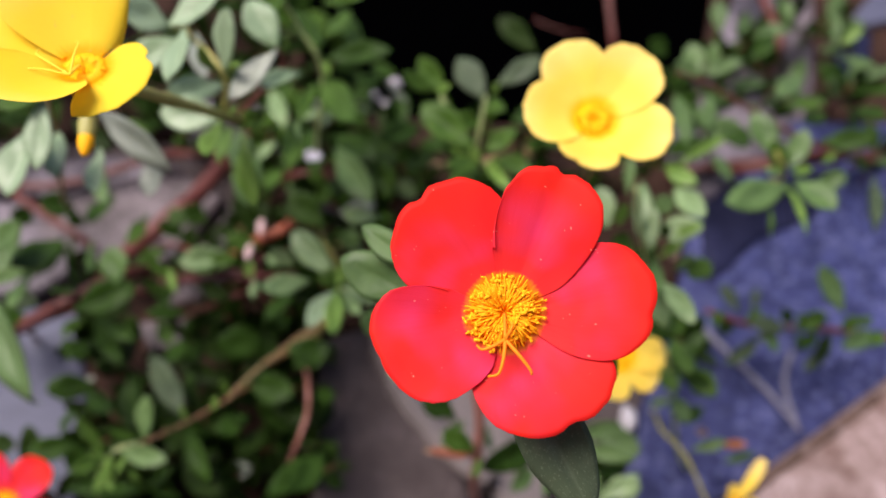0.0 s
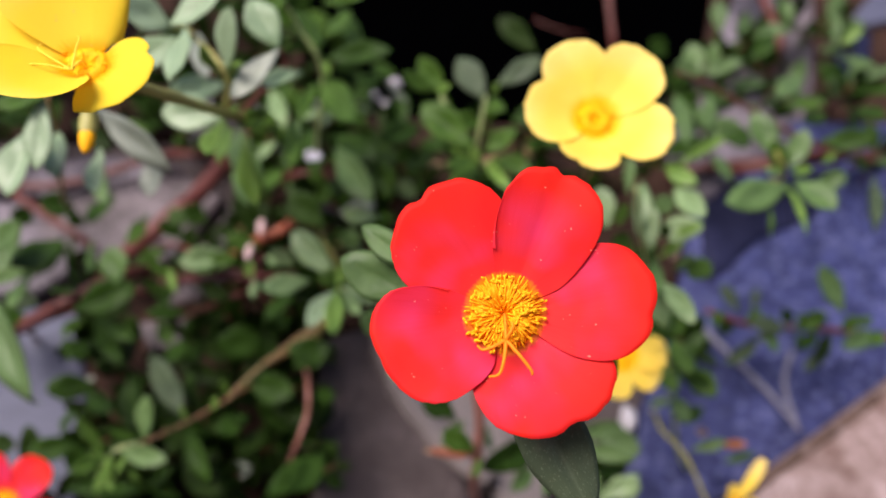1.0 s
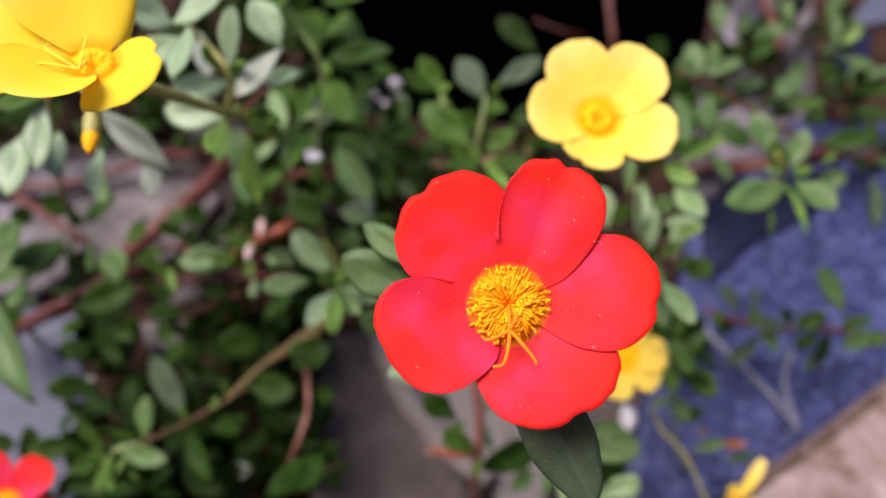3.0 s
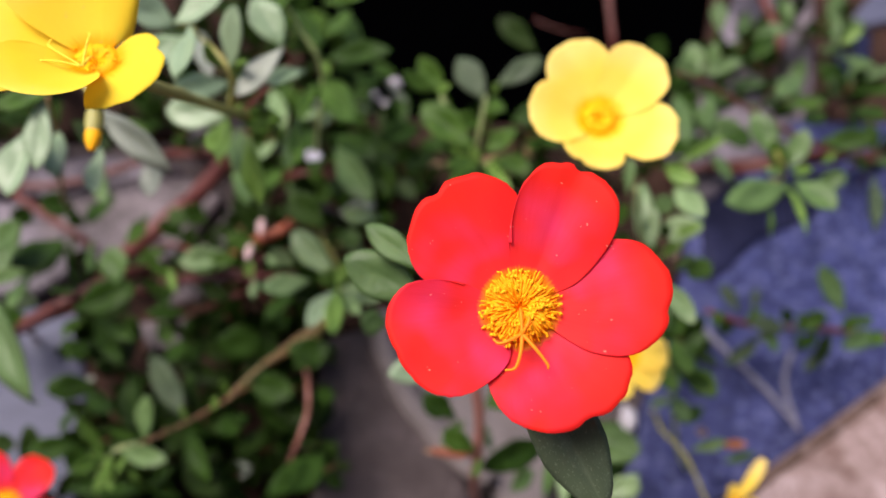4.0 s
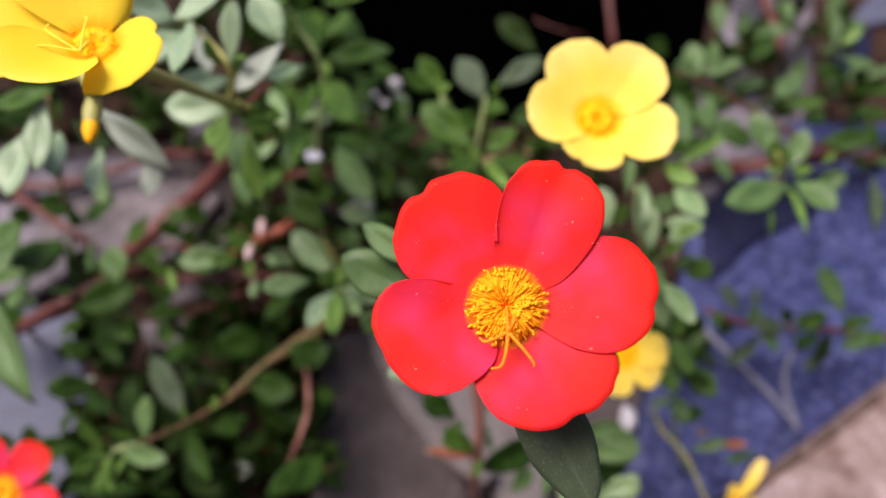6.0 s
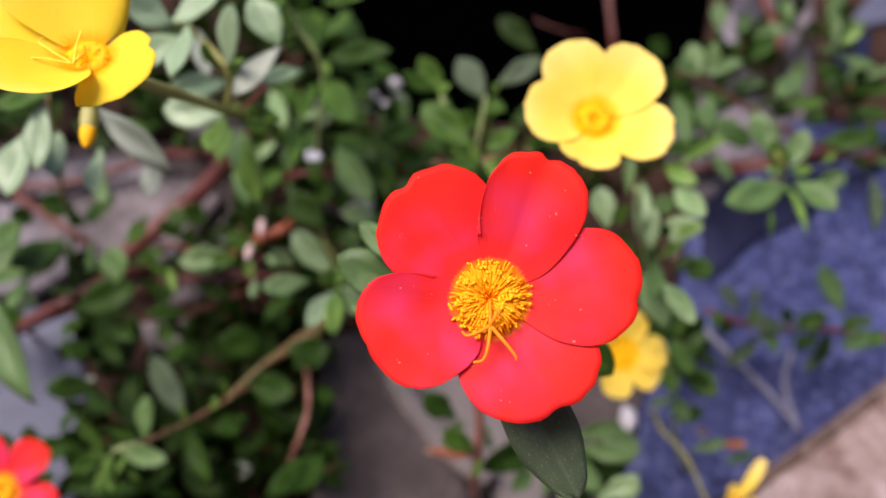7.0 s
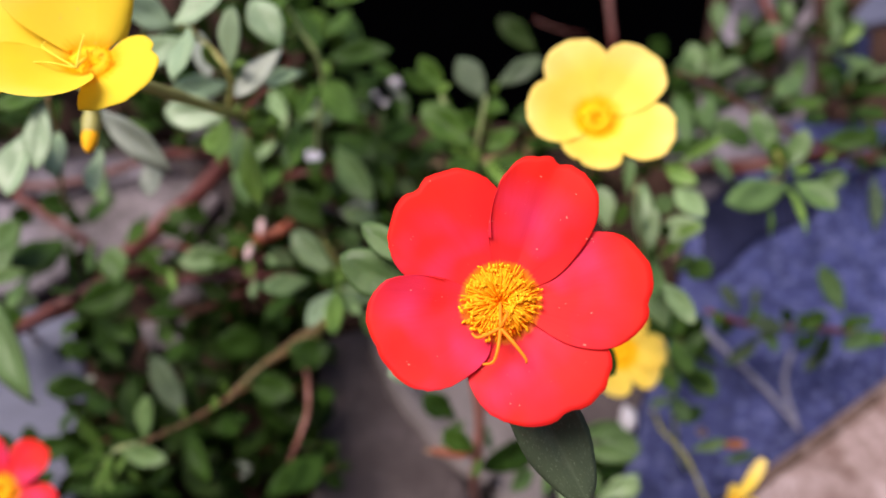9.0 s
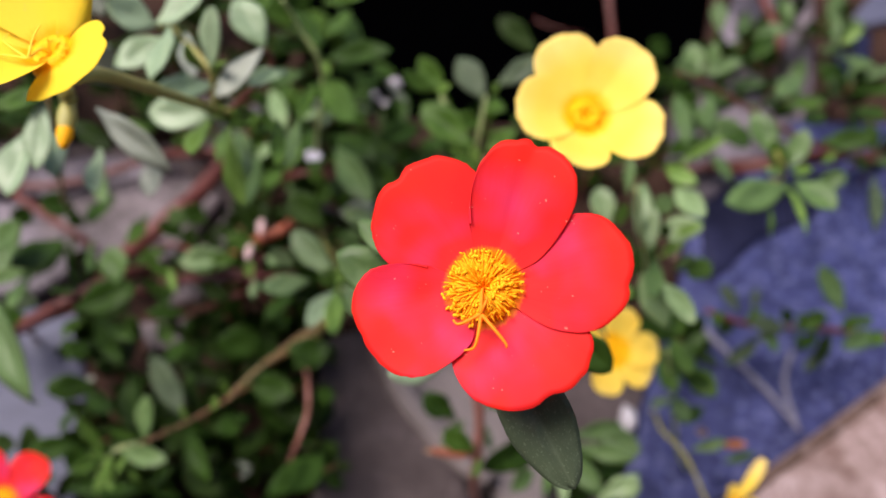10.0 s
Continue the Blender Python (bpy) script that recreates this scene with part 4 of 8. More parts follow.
leaf(right_back, (0.1752, 0.2133, 0.0900), (0.1800, 0.2008, 0.0960), 0.0079, "n", (-0.20, -0.33, 0.90))
leaf(right_back, (0.0945, 0.2325, 0.1000), (0.0865, 0.2363, 0.1060), 0.0080, "n", (-0.24, -0.29, 0.90))
leaf(right_back, (0.1601, 0.2103, 0.0900), (0.1456, 0.1993, 0.0960), 0.0078, "n", (-0.08, -0.25, 0.90))
right_near = thing("purslane_shoot", (0.1015, 0.1640, 0.0000), "purslane shoot with upright grey green leaves", "plant", "trailing shoots")
stem(right_near, ((0.1015, 0.1640, 0.0000), (0.0901, 0.1387, 0.0492), (0.0728, 0.1214, 0.0983), (0.0603, 0.1137, 0.1401), (0.0527, 0.1199, 0.1667)), 0.0009, 0.0005, "l")
leaf(right_near, (0.0569, 0.1136, 0.1500), (0.0591, 0.1299, 0.1560), 0.0055, "e", (-0.08, -0.43, 0.90))
leaf(right_near, (0.0544, 0.1107, 0.1550), (0.0542, 0.1213, 0.1610), 0.0018, "e", (-0.06, -0.41, 0.90))
leaf(right_near, (0.0578, 0.1348, 0.1400), (0.0589, 0.1449, 0.1460), 0.0037, "h", (-0.24, -0.44, 0.90))
leaf(right_near, (0.0730, 0.1376, 0.1400), (0.0778, 0.1239, 0.1460), 0.0075, "e", (-0.20, -0.45, 0.90))
leaf(right_near, (0.0648, 0.1216, 0.1400), (0.0776, 0.1193, 0.1460), 0.0086, "e", (-0.22, -0.31, 0.90))
leaf(right_near, (0.0662, 0.1160, 0.1450), (0.0639, 0.1181, 0.1510), 0.0033, "m", (-0.24, -0.43, 0.90))
leaf(right_near, (0.0787, 0.1208, 0.1200), (0.0857, 0.1148, 0.1260), 0.0078, "m", (-0.20, -0.26, 0.90))
leaf(right_near, (0.0753, 0.1187, 0.1200), (0.0801, 0.1210, 0.1260), 0.0036, "h", (-0.20, -0.29, 0.90))
leaf(right_near, (0.0635, 0.1124, 0.1400), (0.0593, 0.0963, 0.1460), 0.0055, "h", (-0.22, -0.31, 0.90))
leaf(right_near, (0.0630, 0.1016, 0.1450), (0.0675, 0.0870, 0.1510), 0.0059, "e", (-0.25, -0.31, 0.90))
leaf(right_near, (0.0697, 0.1012, 0.1200), (0.0624, 0.1055, 0.1260), 0.0060, "k", (-0.05, -0.41, 0.90))
leaf(right_near, (0.0454, 0.0966, 0.1500), (0.0510, 0.0913, 0.1560), 0.0065, "b", (-0.24, -0.31, 0.90))
leaf(right_near, (0.0583, 0.1360, 0.1200), (0.0614, 0.1412, 0.1260), 0.0043, "m", (-0.14, -0.38, 0.90))
leaf(right_near, (0.0555, 0.1280, 0.1200), (0.0606, 0.1294, 0.1260), 0.0042, "n", (-0.22, -0.33, 0.90))
leaf(right_near, (0.0714, 0.1434, 0.1400), (0.0776, 0.1363, 0.1460), 0.0055, "b", (-0.24, -0.26, 0.90))
leaf(right_near, (0.0624, 0.1090, 0.1450), (0.0693, 0.1112, 0.1510), 0.0018, "b", (-0.07, -0.44, 0.90))
leaf(right_near, (0.0808, 0.1035, 0.1000), (0.0742, 0.1077, 0.1060), 0.0043, "m", (-0.12, -0.31, 0.90))
leaf(right_near, (0.0837, 0.1049, 0.0900), (0.0908, 0.1066, 0.0960), 0.0039, "v", (-0.12, -0.44, 0.90))
leaf(right_near, (0.0529, 0.1068, 0.1500), (0.0518, 0.1064, 0.1560), 0.0013, "e", (-0.06, -0.25, 0.90))
leaf(right_near, (0.0753, 0.1223, 0.1300), (0.0689, 0.1132, 0.1360), 0.0032, "t", (-0.25, -0.29, 0.90))
leaf(right_near, (0.0680, 0.1033, 0.1200), (0.0732, 0.0941, 0.1260), 0.0070, "m", (-0.10, -0.27, 0.90))
leaf(right_near, (0.0645, 0.1099, 0.1450), (0.0656, 0.1112, 0.1510), 0.0026, "b", (-0.15, -0.44, 0.90))
leaf(right_near, (0.0648, 0.1278, 0.1400), (0.0697, 0.1300, 0.1460), 0.0062, "v", (-0.24, -0.38, 0.90))
leaf(right_near, (0.0503, 0.1226, 0.1400), (0.0481, 0.1342, 0.1460), 0.0076, "e", (-0.10, -0.45, 0.90))
leaf(right_near, (0.0600, 0.1101, 0.1480), (0.0588, 0.1243, 0.1540), 0.0069, "e", (-0.07, -0.25, 0.90))
leaf(right_near, (0.0667, 0.0938, 0.1300), (0.0604, 0.1097, 0.1360), 0.0088, "e", (-0.24, -0.37, 0.90))
leaf(right_near, (0.0676, 0.1160, 0.1460), (0.0752, 0.1172, 0.1520), 0.0033, "b", (-0.09, -0.28, 0.90))
right_trail = thing("purslane_shoot", (0.2289, 0.1373, 0.0000), "thin reddish stem with small leaves across the slab", "plant", "trailing shoots")
stem(right_trail, ((0.2289, 0.1373, 0.0000), (0.2214, 0.1294, 0.0168), (0.2080, 0.1294, 0.0337), (0.1666, 0.1327, 0.0413), (0.1307, 0.1347, 0.0425), (0.1098, 0.1378, 0.0500)), 0.0019, 0.0011, "c")
leaf(right_trail, (0.1552, 0.1276, 0.0700), (0.1478, 0.1453, 0.0760), 0.0084, "v", (-0.12, -0.43, 0.90))
leaf(right_trail, (0.1442, 0.1295, 0.0500), (0.1571, 0.1332, 0.0560), 0.0075, "m", (-0.09, -0.42, 0.90))
leaf(right_trail, (0.1422, 0.1295, 0.0500), (0.1246, 0.1300, 0.0560), 0.0069, "k", (-0.11, -0.41, 0.90))
leaf(right_trail, (0.1385, 0.1339, 0.0300), (0.1205, 0.1200, 0.0360), 0.0058, "k", (-0.12, -0.40, 0.90))
leaf(right_trail, (0.1327, 0.1263, 0.0500), (0.1325, 0.1176, 0.0560), 0.0036, "m", (-0.12, -0.40, 0.90))
leaf(right_trail, (0.1456, 0.1274, 0.0500), (0.1419, 0.1176, 0.0560), 0.0033, "n", (-0.25, -0.40, 0.90))
leaf(right_trail, (0.1778, 0.1274, 0.0500), (0.1573, 0.1186, 0.0560), 0.0081, "v", (-0.24, -0.25, 0.90))
leaf(right_trail, (0.1691, 0.1317, 0.0300), (0.1505, 0.1158, 0.0360), 0.0058, "k", (-0.09, -0.25, 0.90))
leaf(right_trail, (0.1708, 0.1306, 0.0500), (0.1742, 0.1321, 0.0560), 0.0042, "m", (-0.13, -0.38, 0.90))
leaf(right_trail, (0.1316, 0.1465, 0.0300), (0.1244, 0.1577, 0.0360), 0.0060, "k", (-0.13, -0.26, 0.90))
leaf(right_trail, (0.1380, 0.1465, 0.0300), (0.1392, 0.1553, 0.0360), 0.0039, "k", (-0.13, -0.37, 0.90))
leaf(right_trail, (0.1111, 0.1306, 0.0500), (0.1138, 0.1342, 0.0560), 0.0046, "m", (-0.24, -0.25, 0.90))
leaf(right_trail, (0.1524, 0.1288, 0.0500), (0.1442, 0.1336, 0.0560), 0.0060, "m", (-0.06, -0.40, 0.90))
leaf(right_trail, (0.1571, 0.1297, 0.0450), (0.1407, 0.1197, 0.0510), 0.0056, "n", (-0.25, -0.39, 0.90))
leaf(right_trail, (0.1641, 0.1288, 0.0500), (0.1692, 0.1324, 0.0560), 0.0055, "m", (-0.07, -0.28, 0.90))
leaf(right_trail, (0.1412, 0.1323, 0.0450), (0.1303, 0.1246, 0.0510), 0.0056, "k", (-0.22, -0.45, 0.90))
leaf(right_trail, (0.1250, 0.1385, 0.0400), (0.1154, 0.1293, 0.0460), 0.0057, "d", (-0.21, -0.27, 0.90))
leaf(right_trail, (0.1252, 0.1321, 0.0500), (0.1295, 0.1349, 0.0560), 0.0046, "m", (-0.10, -0.45, 0.90))
leaf(right_trail, (0.1729, 0.1270, 0.0500), (0.1763, 0.1212, 0.0560), 0.0064, "m", (-0.15, -0.37, 0.90))
leaf(right_trail, (0.1437, 0.1313, 0.0500), (0.1390, 0.1362, 0.0560), 0.0051, "n", (-0.24, -0.36, 0.90))
leaf(right_trail, (0.1673, 0.1341, 0.0350), (0.1538, 0.1188, 0.0410), 0.0062, "d", (-0.18, -0.29, 0.90))
right_low = thing("purslane_shoot", (0.1035, 0.0868, 0.0000), "purslane shoot with dark leaves under the red flower", "plant", "trailing shoots")
stem(right_low, ((0.1035, 0.0868, 0.0000), (0.1022, 0.0814, 0.0153), (0.0950, 0.0840, 0.0306), (0.0837, 0.0938, 0.0708), (0.0758, 0.1003, 0.0977)), 0.0009, 0.0006, "l")
leaf(right_low, (0.0799, 0.0893, 0.0800), (0.0704, 0.0848, 0.0860), 0.0035, "e", (-0.25, -0.37, 0.90))
leaf(right_low, (0.0867, 0.1040, 0.0700), (0.0979, 0.0936, 0.0760), 0.0057, "n", (-0.05, -0.29, 0.90))
leaf(right_low, (0.0992, 0.1136, 0.0700), (0.0787, 0.1069, 0.0760), 0.0067, "m", (-0.18, -0.43, 0.90))
leaf(right_low, (0.0943, 0.0796, 0.0500), (0.1057, 0.0810, 0.0560), 0.0046, "h", (-0.25, -0.43, 0.90))
leaf(right_low, (0.1224, 0.0813, 0.0400), (0.1080, 0.0761, 0.0460), 0.0034, "v", (-0.24, -0.25, 0.90))
leaf(right_low, (0.1049, 0.0887, 0.0400), (0.0979, 0.0885, 0.0460), 0.0035, "t", (-0.06, -0.25, 0.90))
leaf(right_low, (0.1076, 0.0831, 0.0450), (0.1155, 0.0814, 0.0510), 0.0034, "r", (-0.11, -0.30, 0.90))
leaf(right_low, (0.0987, 0.0930, 0.0600), (0.0848, 0.0850, 0.0660), 0.0058, "n", (-0.18, -0.29, 0.90))
leaf(right_low, (0.0420, 0.0701, 0.0800), (0.0505, 0.0557, 0.0860), 0.0077, "v", (-0.24, -0.27, 0.90))
leaf(right_low, (0.0446, 0.0724, 0.0800), (0.0631, 0.0661, 0.0860), 0.0059, "h", (-0.23, -0.36, 0.90))
leaf(right_low, (0.0449, 0.0771, 0.0750), (0.0619, 0.0794, 0.0810), 0.0061, "v", (-0.15, -0.27, 0.90))
leaf(right_low, (0.0498, 0.0537, 0.0850), (0.0627, 0.0597, 0.0910), 0.0056, "e", (-0.05, -0.39, 0.90))
leaf(right_low, (0.0668, 0.0712, 0.0600), (0.0485, 0.0648, 0.0660), 0.0055, "n", (-0.25, -0.25, 0.90))
leaf(right_low, (0.0535, 0.0764, 0.0800), (0.0658, 0.0690, 0.0860), 0.0107, "v", (-0.25, -0.39, 0.90))
leaf(right_low, (0.0521, 0.0564, 0.0850), (0.0631, 0.0568, 0.0910), 0.0080, "e", (-0.16, -0.28, 0.90))
leaf(right_low, (0.0907, 0.1039, 0.0700), (0.0975, 0.0930, 0.0760), 0.0091, "m", (-0.08, -0.43, 0.90))
leaf(right_low, (0.0841, 0.1121, 0.0800), (0.0871, 0.0967, 0.0860), 0.0073, "m", (-0.09, -0.25, 0.90))
leaf(right_low, (0.0777, 0.1033, 0.0800), (0.0803, 0.0905, 0.0860), 0.0068, "m", (-0.10, -0.31, 0.90))
leaf(right_low, (0.0840, 0.0940, 0.0700), (0.0857, 0.0826, 0.0760), 0.0061, "v", (-0.09, -0.44, 0.90))
mid_low = thing("purslane_shoot", (0.0130, 0.0653, 0.0000), "small purslane sprout with pinkish stem between the stones", "plant", "trailing shoots")
stem(mid_low, ((0.0140, 0.0638, 0.0160), (0.0110, 0.0635, 0.0700), (0.0114, 0.0679, 0.0900), (0.0114, 0.0763, 0.1050), (0.0094, 0.0847, 0.1150), (0.0101, 0.0930, 0.1200)), 0.0015, 0.0017, "p", "stem", 0.15)
stem(mid_low, ((0.0114, 0.0679, 0.0900), (0.0049, 0.0681, 0.0850), (-0.0036, 0.0712, 0.0800)), 0.0012, 0.0009, "o", "stem", 0.2)
leaf(mid_low, (0.0366, 0.0746, 0.0750), (0.0115, 0.0651, 0.0810), 0.0106, "n", (-0.12, -0.38, 0.90))
leaf(mid_low, (0.0313, 0.0658, 0.0750), (0.0217, 0.0575, 0.0810), 0.0059, "h", (-0.16, -0.35, 0.90))
leaf(mid_low, (0.0374, 0.0709, 0.0800), (0.0328, 0.0535, 0.0860), 0.0039, "h", (-0.25, -0.28, 0.90))
leaf(mid_low, (0.0394, 0.0695, 0.0850), (0.0383, 0.0524, 0.0910), 0.0045, "e", (-0.12, -0.28, 0.90))
leaf(mid_low, (0.0052, 0.0821, 0.0750), (-0.0063, 0.0919, 0.0810), 0.0062, "k", (-0.20, -0.26, 0.90))
leaf(mid_low, (0.0076, 0.0829, 0.0750), (0.0002, 0.0730, 0.0810), 0.0047, "m", (-0.22, -0.29, 0.90))
leaf(mid_low, (0.0134, 0.0829, 0.0750), (0.0160, 0.0714, 0.0810), 0.0040, "k", (-0.12, -0.45, 0.90))
leaf(mid_low, (0.0070, 0.1006, 0.1100), (-0.0120, 0.0878, 0.1160), 0.0081, "e", (-0.22, -0.28, 0.90))
leaf(mid_low, (0.0034, 0.1067, 0.1000), (-0.0067, 0.1065, 0.1060), 0.0053, "h", (-0.21, -0.27, 0.90))
leaf(mid_low, (0.0147, 0.0755, 0.0600), (-0.0072, 0.0747, 0.0660), 0.0035, "t", (-0.08, -0.27, 0.90))
leaf(mid_low, (0.0132, 0.0868, 0.1000), (0.0115, 0.0885, 0.1060), 0.0019, "b", (-0.08, -0.45, 0.90))
leaf(mid_low, (0.0013, 0.0838, 0.1300), (-0.0149, 0.0770, 0.1360), 0.0087, "g", (-0.12, -0.39, 0.90))
leaf(mid_low, (0.0038, 0.0770, 0.1000), (-0.0061, 0.0806, 0.1060), 0.0083, "n", (-0.08, -0.32, 0.90))
leaf(mid_low, (0.0101, 0.0665, 0.0950), (0.0002, 0.0712, 0.1010), 0.0072, "m", (-0.24, -0.35, 0.90))
leaf(mid_low, (0.0133, 0.0765, 0.1100), (0.0226, 0.0807, 0.1160), 0.0080, "m", (-0.22, -0.25, 0.90))
leaf(mid_low, (0.0121, 0.0660, 0.0900), (0.0090, 0.0574, 0.0960), 0.0025, "b", (-0.05, -0.37, 0.90))
mid_left = thing("purslane_shoot", (-0.0601, 0.1402, 0.0000), "purslane shoot with light green tuft of leaves", "plant", "trailing shoots")
stem(mid_left, ((-0.0601, 0.1402, 0.0000), (-0.0510, 0.1239, 0.0359), (-0.0478, 0.1156, 0.0719), (-0.0349, 0.1217, 0.1043), (-0.0429, 0.1368, 0.1188), (-0.0467, 0.1434, 0.1226)), 0.0010, 0.0007, "g")
leaf(mid_left, (-0.0676, 0.1617, 0.1300), (-0.0603, 0.1329, 0.1360), 0.0110, "h", (-0.07, -0.44, 0.90))
leaf(mid_left, (-0.0506, 0.1637, 0.1300), (-0.0506, 0.1497, 0.1360), 0.0064, "b", (-0.05, -0.44, 0.90))
leaf(mid_left, (-0.0407, 0.1361, 0.1200), (-0.0519, 0.1446, 0.1260), 0.0105, "h", (-0.25, -0.28, 0.90))
leaf(mid_left, (-0.0337, 0.1134, 0.1250), (-0.0485, 0.1275, 0.1310), 0.0086, "e", (-0.25, -0.25, 0.90))
leaf(mid_left, (-0.0342, 0.1117, 0.1200), (-0.0412, 0.0972, 0.1260), 0.0066, "g", (-0.25, -0.37, 0.90))
leaf(mid_left, (-0.0331, 0.1100, 0.1250), (-0.0321, 0.0899, 0.1310), 0.0058, "b", (-0.09, -0.40, 0.90))
leaf(mid_left, (-0.0327, 0.1125, 0.1200), (-0.0182, 0.1053, 0.1260), 0.0057, "e", (-0.08, -0.45, 0.90))
leaf(mid_left, (-0.0327, 0.1074, 0.1300), (-0.0295, 0.1133, 0.1360), 0.0037, "b", (-0.25, -0.35, 0.90))
leaf(mid_left, (-0.0297, 0.1268, 0.1200), (-0.0309, 0.1305, 0.1260), 0.0075, "h", (-0.14, -0.25, 0.90))
leaf(mid_left, (-0.0430, 0.1151, 0.1200), (-0.0566, 0.1095, 0.1260), 0.0072, "e", (-0.07, -0.30, 0.90))
leaf(mid_left, (-0.0762, 0.1363, 0.1000), (-0.0915, 0.1300, 0.1060), 0.0085, "e", (-0.10, -0.35, 0.90))
leaf(mid_left, (-0.0641, 0.1169, 0.1200), (-0.0606, 0.1180, 0.1260), 0.0046, "b", (-0.07, -0.44, 0.90))
leaf(mid_left, (-0.0609, 0.1160, 0.1200), (-0.0583, 0.1053, 0.1260), 0.0030, "e", (-0.24, -0.45, 0.90))
leaf(mid_left, (-0.0941, 0.1619, 0.0800), (-0.1026, 0.1660, 0.0860), 0.0086, "n", (-0.07, -0.34, 0.90))
leaf(mid_left, (-0.0657, 0.1076, 0.0800), (-0.0810, 0.1097, 0.0860), 0.0104, "n", (-0.23, -0.40, 0.90))
leaf(mid_left, (-0.0396, 0.1076, 0.0800), (-0.0549, 0.1051, 0.0860), 0.0095, "n", (-0.10, -0.38, 0.90))
leaf(mid_left, (-0.0160, 0.0908, 0.1400), (-0.0225, 0.0888, 0.1460), 0.0074, "h", (-0.19, -0.43, 0.90))
leaf(mid_left, (-0.0235, 0.1526, 0.1000), (-0.0350, 0.1488, 0.1060), 0.0061, "e", (-0.21, -0.26, 0.90))
leaf(mid_left, (-0.0431, 0.1662, 0.1200), (-0.0472, 0.1601, 0.1260), 0.0052, "q", (-0.25, -0.44, 0.90))
leaf(mid_left, (-0.0488, 0.1208, 0.1200), (-0.0557, 0.1238, 0.1260), 0.0055, "e", (-0.25, -0.25, 0.90))
leaf(mid_left, (-0.0323, 0.1095, 0.1220), (-0.0247, 0.0988, 0.1280), 0.0046, "e", (-0.08, -0.28, 0.90))
leaf(mid_left, (-0.0337, 0.1094, 0.1280), (-0.0384, 0.1092, 0.1340), 0.0031, "b", (-0.05, -0.25, 0.90))
leaf(mid_left, (-0.0543, 0.1256, 0.0900), (-0.0620, 0.1137, 0.0960), 0.0069, "n", (-0.25, -0.28, 0.90))
leaf(mid_left, (-0.0689, 0.1446, 0.0900), (-0.0804, 0.1459, 0.0960), 0.0076, "m", (-0.05, -0.29, 0.90))
leaf(mid_left, (-0.0360, 0.1330, 0.1100), (-0.0431, 0.1340, 0.1160), 0.0050, "m", (-0.15, -0.29, 0.90))
leaf(mid_left, (-0.0390, 0.1325, 0.1240), (-0.0506, 0.1419, 0.1300), 0.0097, "m", (-0.16, -0.27, 0.90))
leaf(mid_left, (-0.0321, 0.1104, 0.1300), (-0.0278, 0.1120, 0.1360), 0.0028, "b", (-0.15, -0.32, 0.90))
leaf(mid_left, (-0.0324, 0.1094, 0.1300), (-0.0358, 0.1120, 0.1360), 0.0024, "b", (-0.06, -0.32, 0.90))
leaf(mid_left, (-0.0282, 0.1330, 0.1100), (-0.0354, 0.1340, 0.1160), 0.0054, "e", (-0.23, -0.29, 0.90))
leaf(mid_left, (-0.0855, 0.1318, 0.1000), (-0.0730, 0.1319, 0.1060), 0.0060, "m", (-0.05, -0.44, 0.90))
leaf(mid_left, (-0.0982, 0.1546, 0.0900), (-0.1035, 0.1579, 0.0960), 0.0073, "h", (-0.16, -0.32, 0.90))
leaf(mid_left, (-0.0323, 0.1094, 0.1280), (-0.0212, 0.1073, 0.1340), 0.0042, "e", (-0.15, -0.44, 0.90))
leaf(mid_left, (-0.0321, 0.1094, 0.1300), (-0.0247, 0.1120, 0.1360), 0.0031, "b", (-0.15, -0.32, 0.90))
leaf(mid_left, (-0.0637, 0.1353, 0.1000), (-0.0548, 0.1285, 0.1060), 0.0036, "e", (-0.24, -0.32, 0.90))
leaf(mid_left, (-0.0454, 0.1517, 0.1100), (-0.0388, 0.1549, 0.1160), 0.0060, "m", (-0.08, -0.45, 0.90))
leaf(mid_left, (-0.0299, 0.1484, 0.1000), (-0.0357, 0.1519, 0.1060), 0.0054, "b", (-0.23, -0.27, 0.90))
leaf(mid_left, (-0.0714, 0.1739, 0.1000), (-0.0748, 0.1606, 0.1060), 0.0051, "m", (-0.10, -0.39, 0.90))
leaf(mid_left, (-0.0414, 0.1208, 0.1200), (-0.0459, 0.1206, 0.1260), 0.0037, "e", (-0.08, -0.44, 0.90))
left_mid = thing("purslane_shoot", (-0.1963, 0.1475, 0.0000), "purslane shoot with broad dark leaves", "plant", "trailing shoots")
stem(left_mid, ((-0.1963, 0.1475, 0.0000), (-0.1751, 0.1319, 0.0327), (-0.1599, 0.1244, 0.0654), (-0.1226, 0.1263, 0.0838), (-0.0953, 0.1340, 0.0883), (-0.0722, 0.1354, 0.0891)), 0.0011, 0.0008, "r")
leaf(left_mid, (-0.1496, 0.1717, 0.0800), (-0.1597, 0.1672, 0.0860), 0.0064, "d", (-0.23, -0.45, 0.90))
leaf(left_mid, (-0.1170, 0.1578, 0.1300), (-0.1090, 0.1356, 0.1360), 0.0066, "h", (-0.25, -0.44, 0.90))
leaf(left_mid, (-0.1004, 0.1663, 0.1200), (-0.0983, 0.1445, 0.1260), 0.0071, "g", (-0.13, -0.25, 0.90))
leaf(left_mid, (-0.1358, 0.1391, 0.1000), (-0.1523, 0.1249, 0.1060), 0.0127, "d", (-0.18, -0.43, 0.90))
leaf(left_mid, (-0.1439, 0.1201, 0.1300), (-0.1317, 0.1272, 0.1360), 0.0089, "h", (-0.05, -0.28, 0.90))
leaf(left_mid, (-0.1406, 0.1089, 0.1300), (-0.1274, 0.1104, 0.1360), 0.0046, "h", (-0.05, -0.29, 0.90))
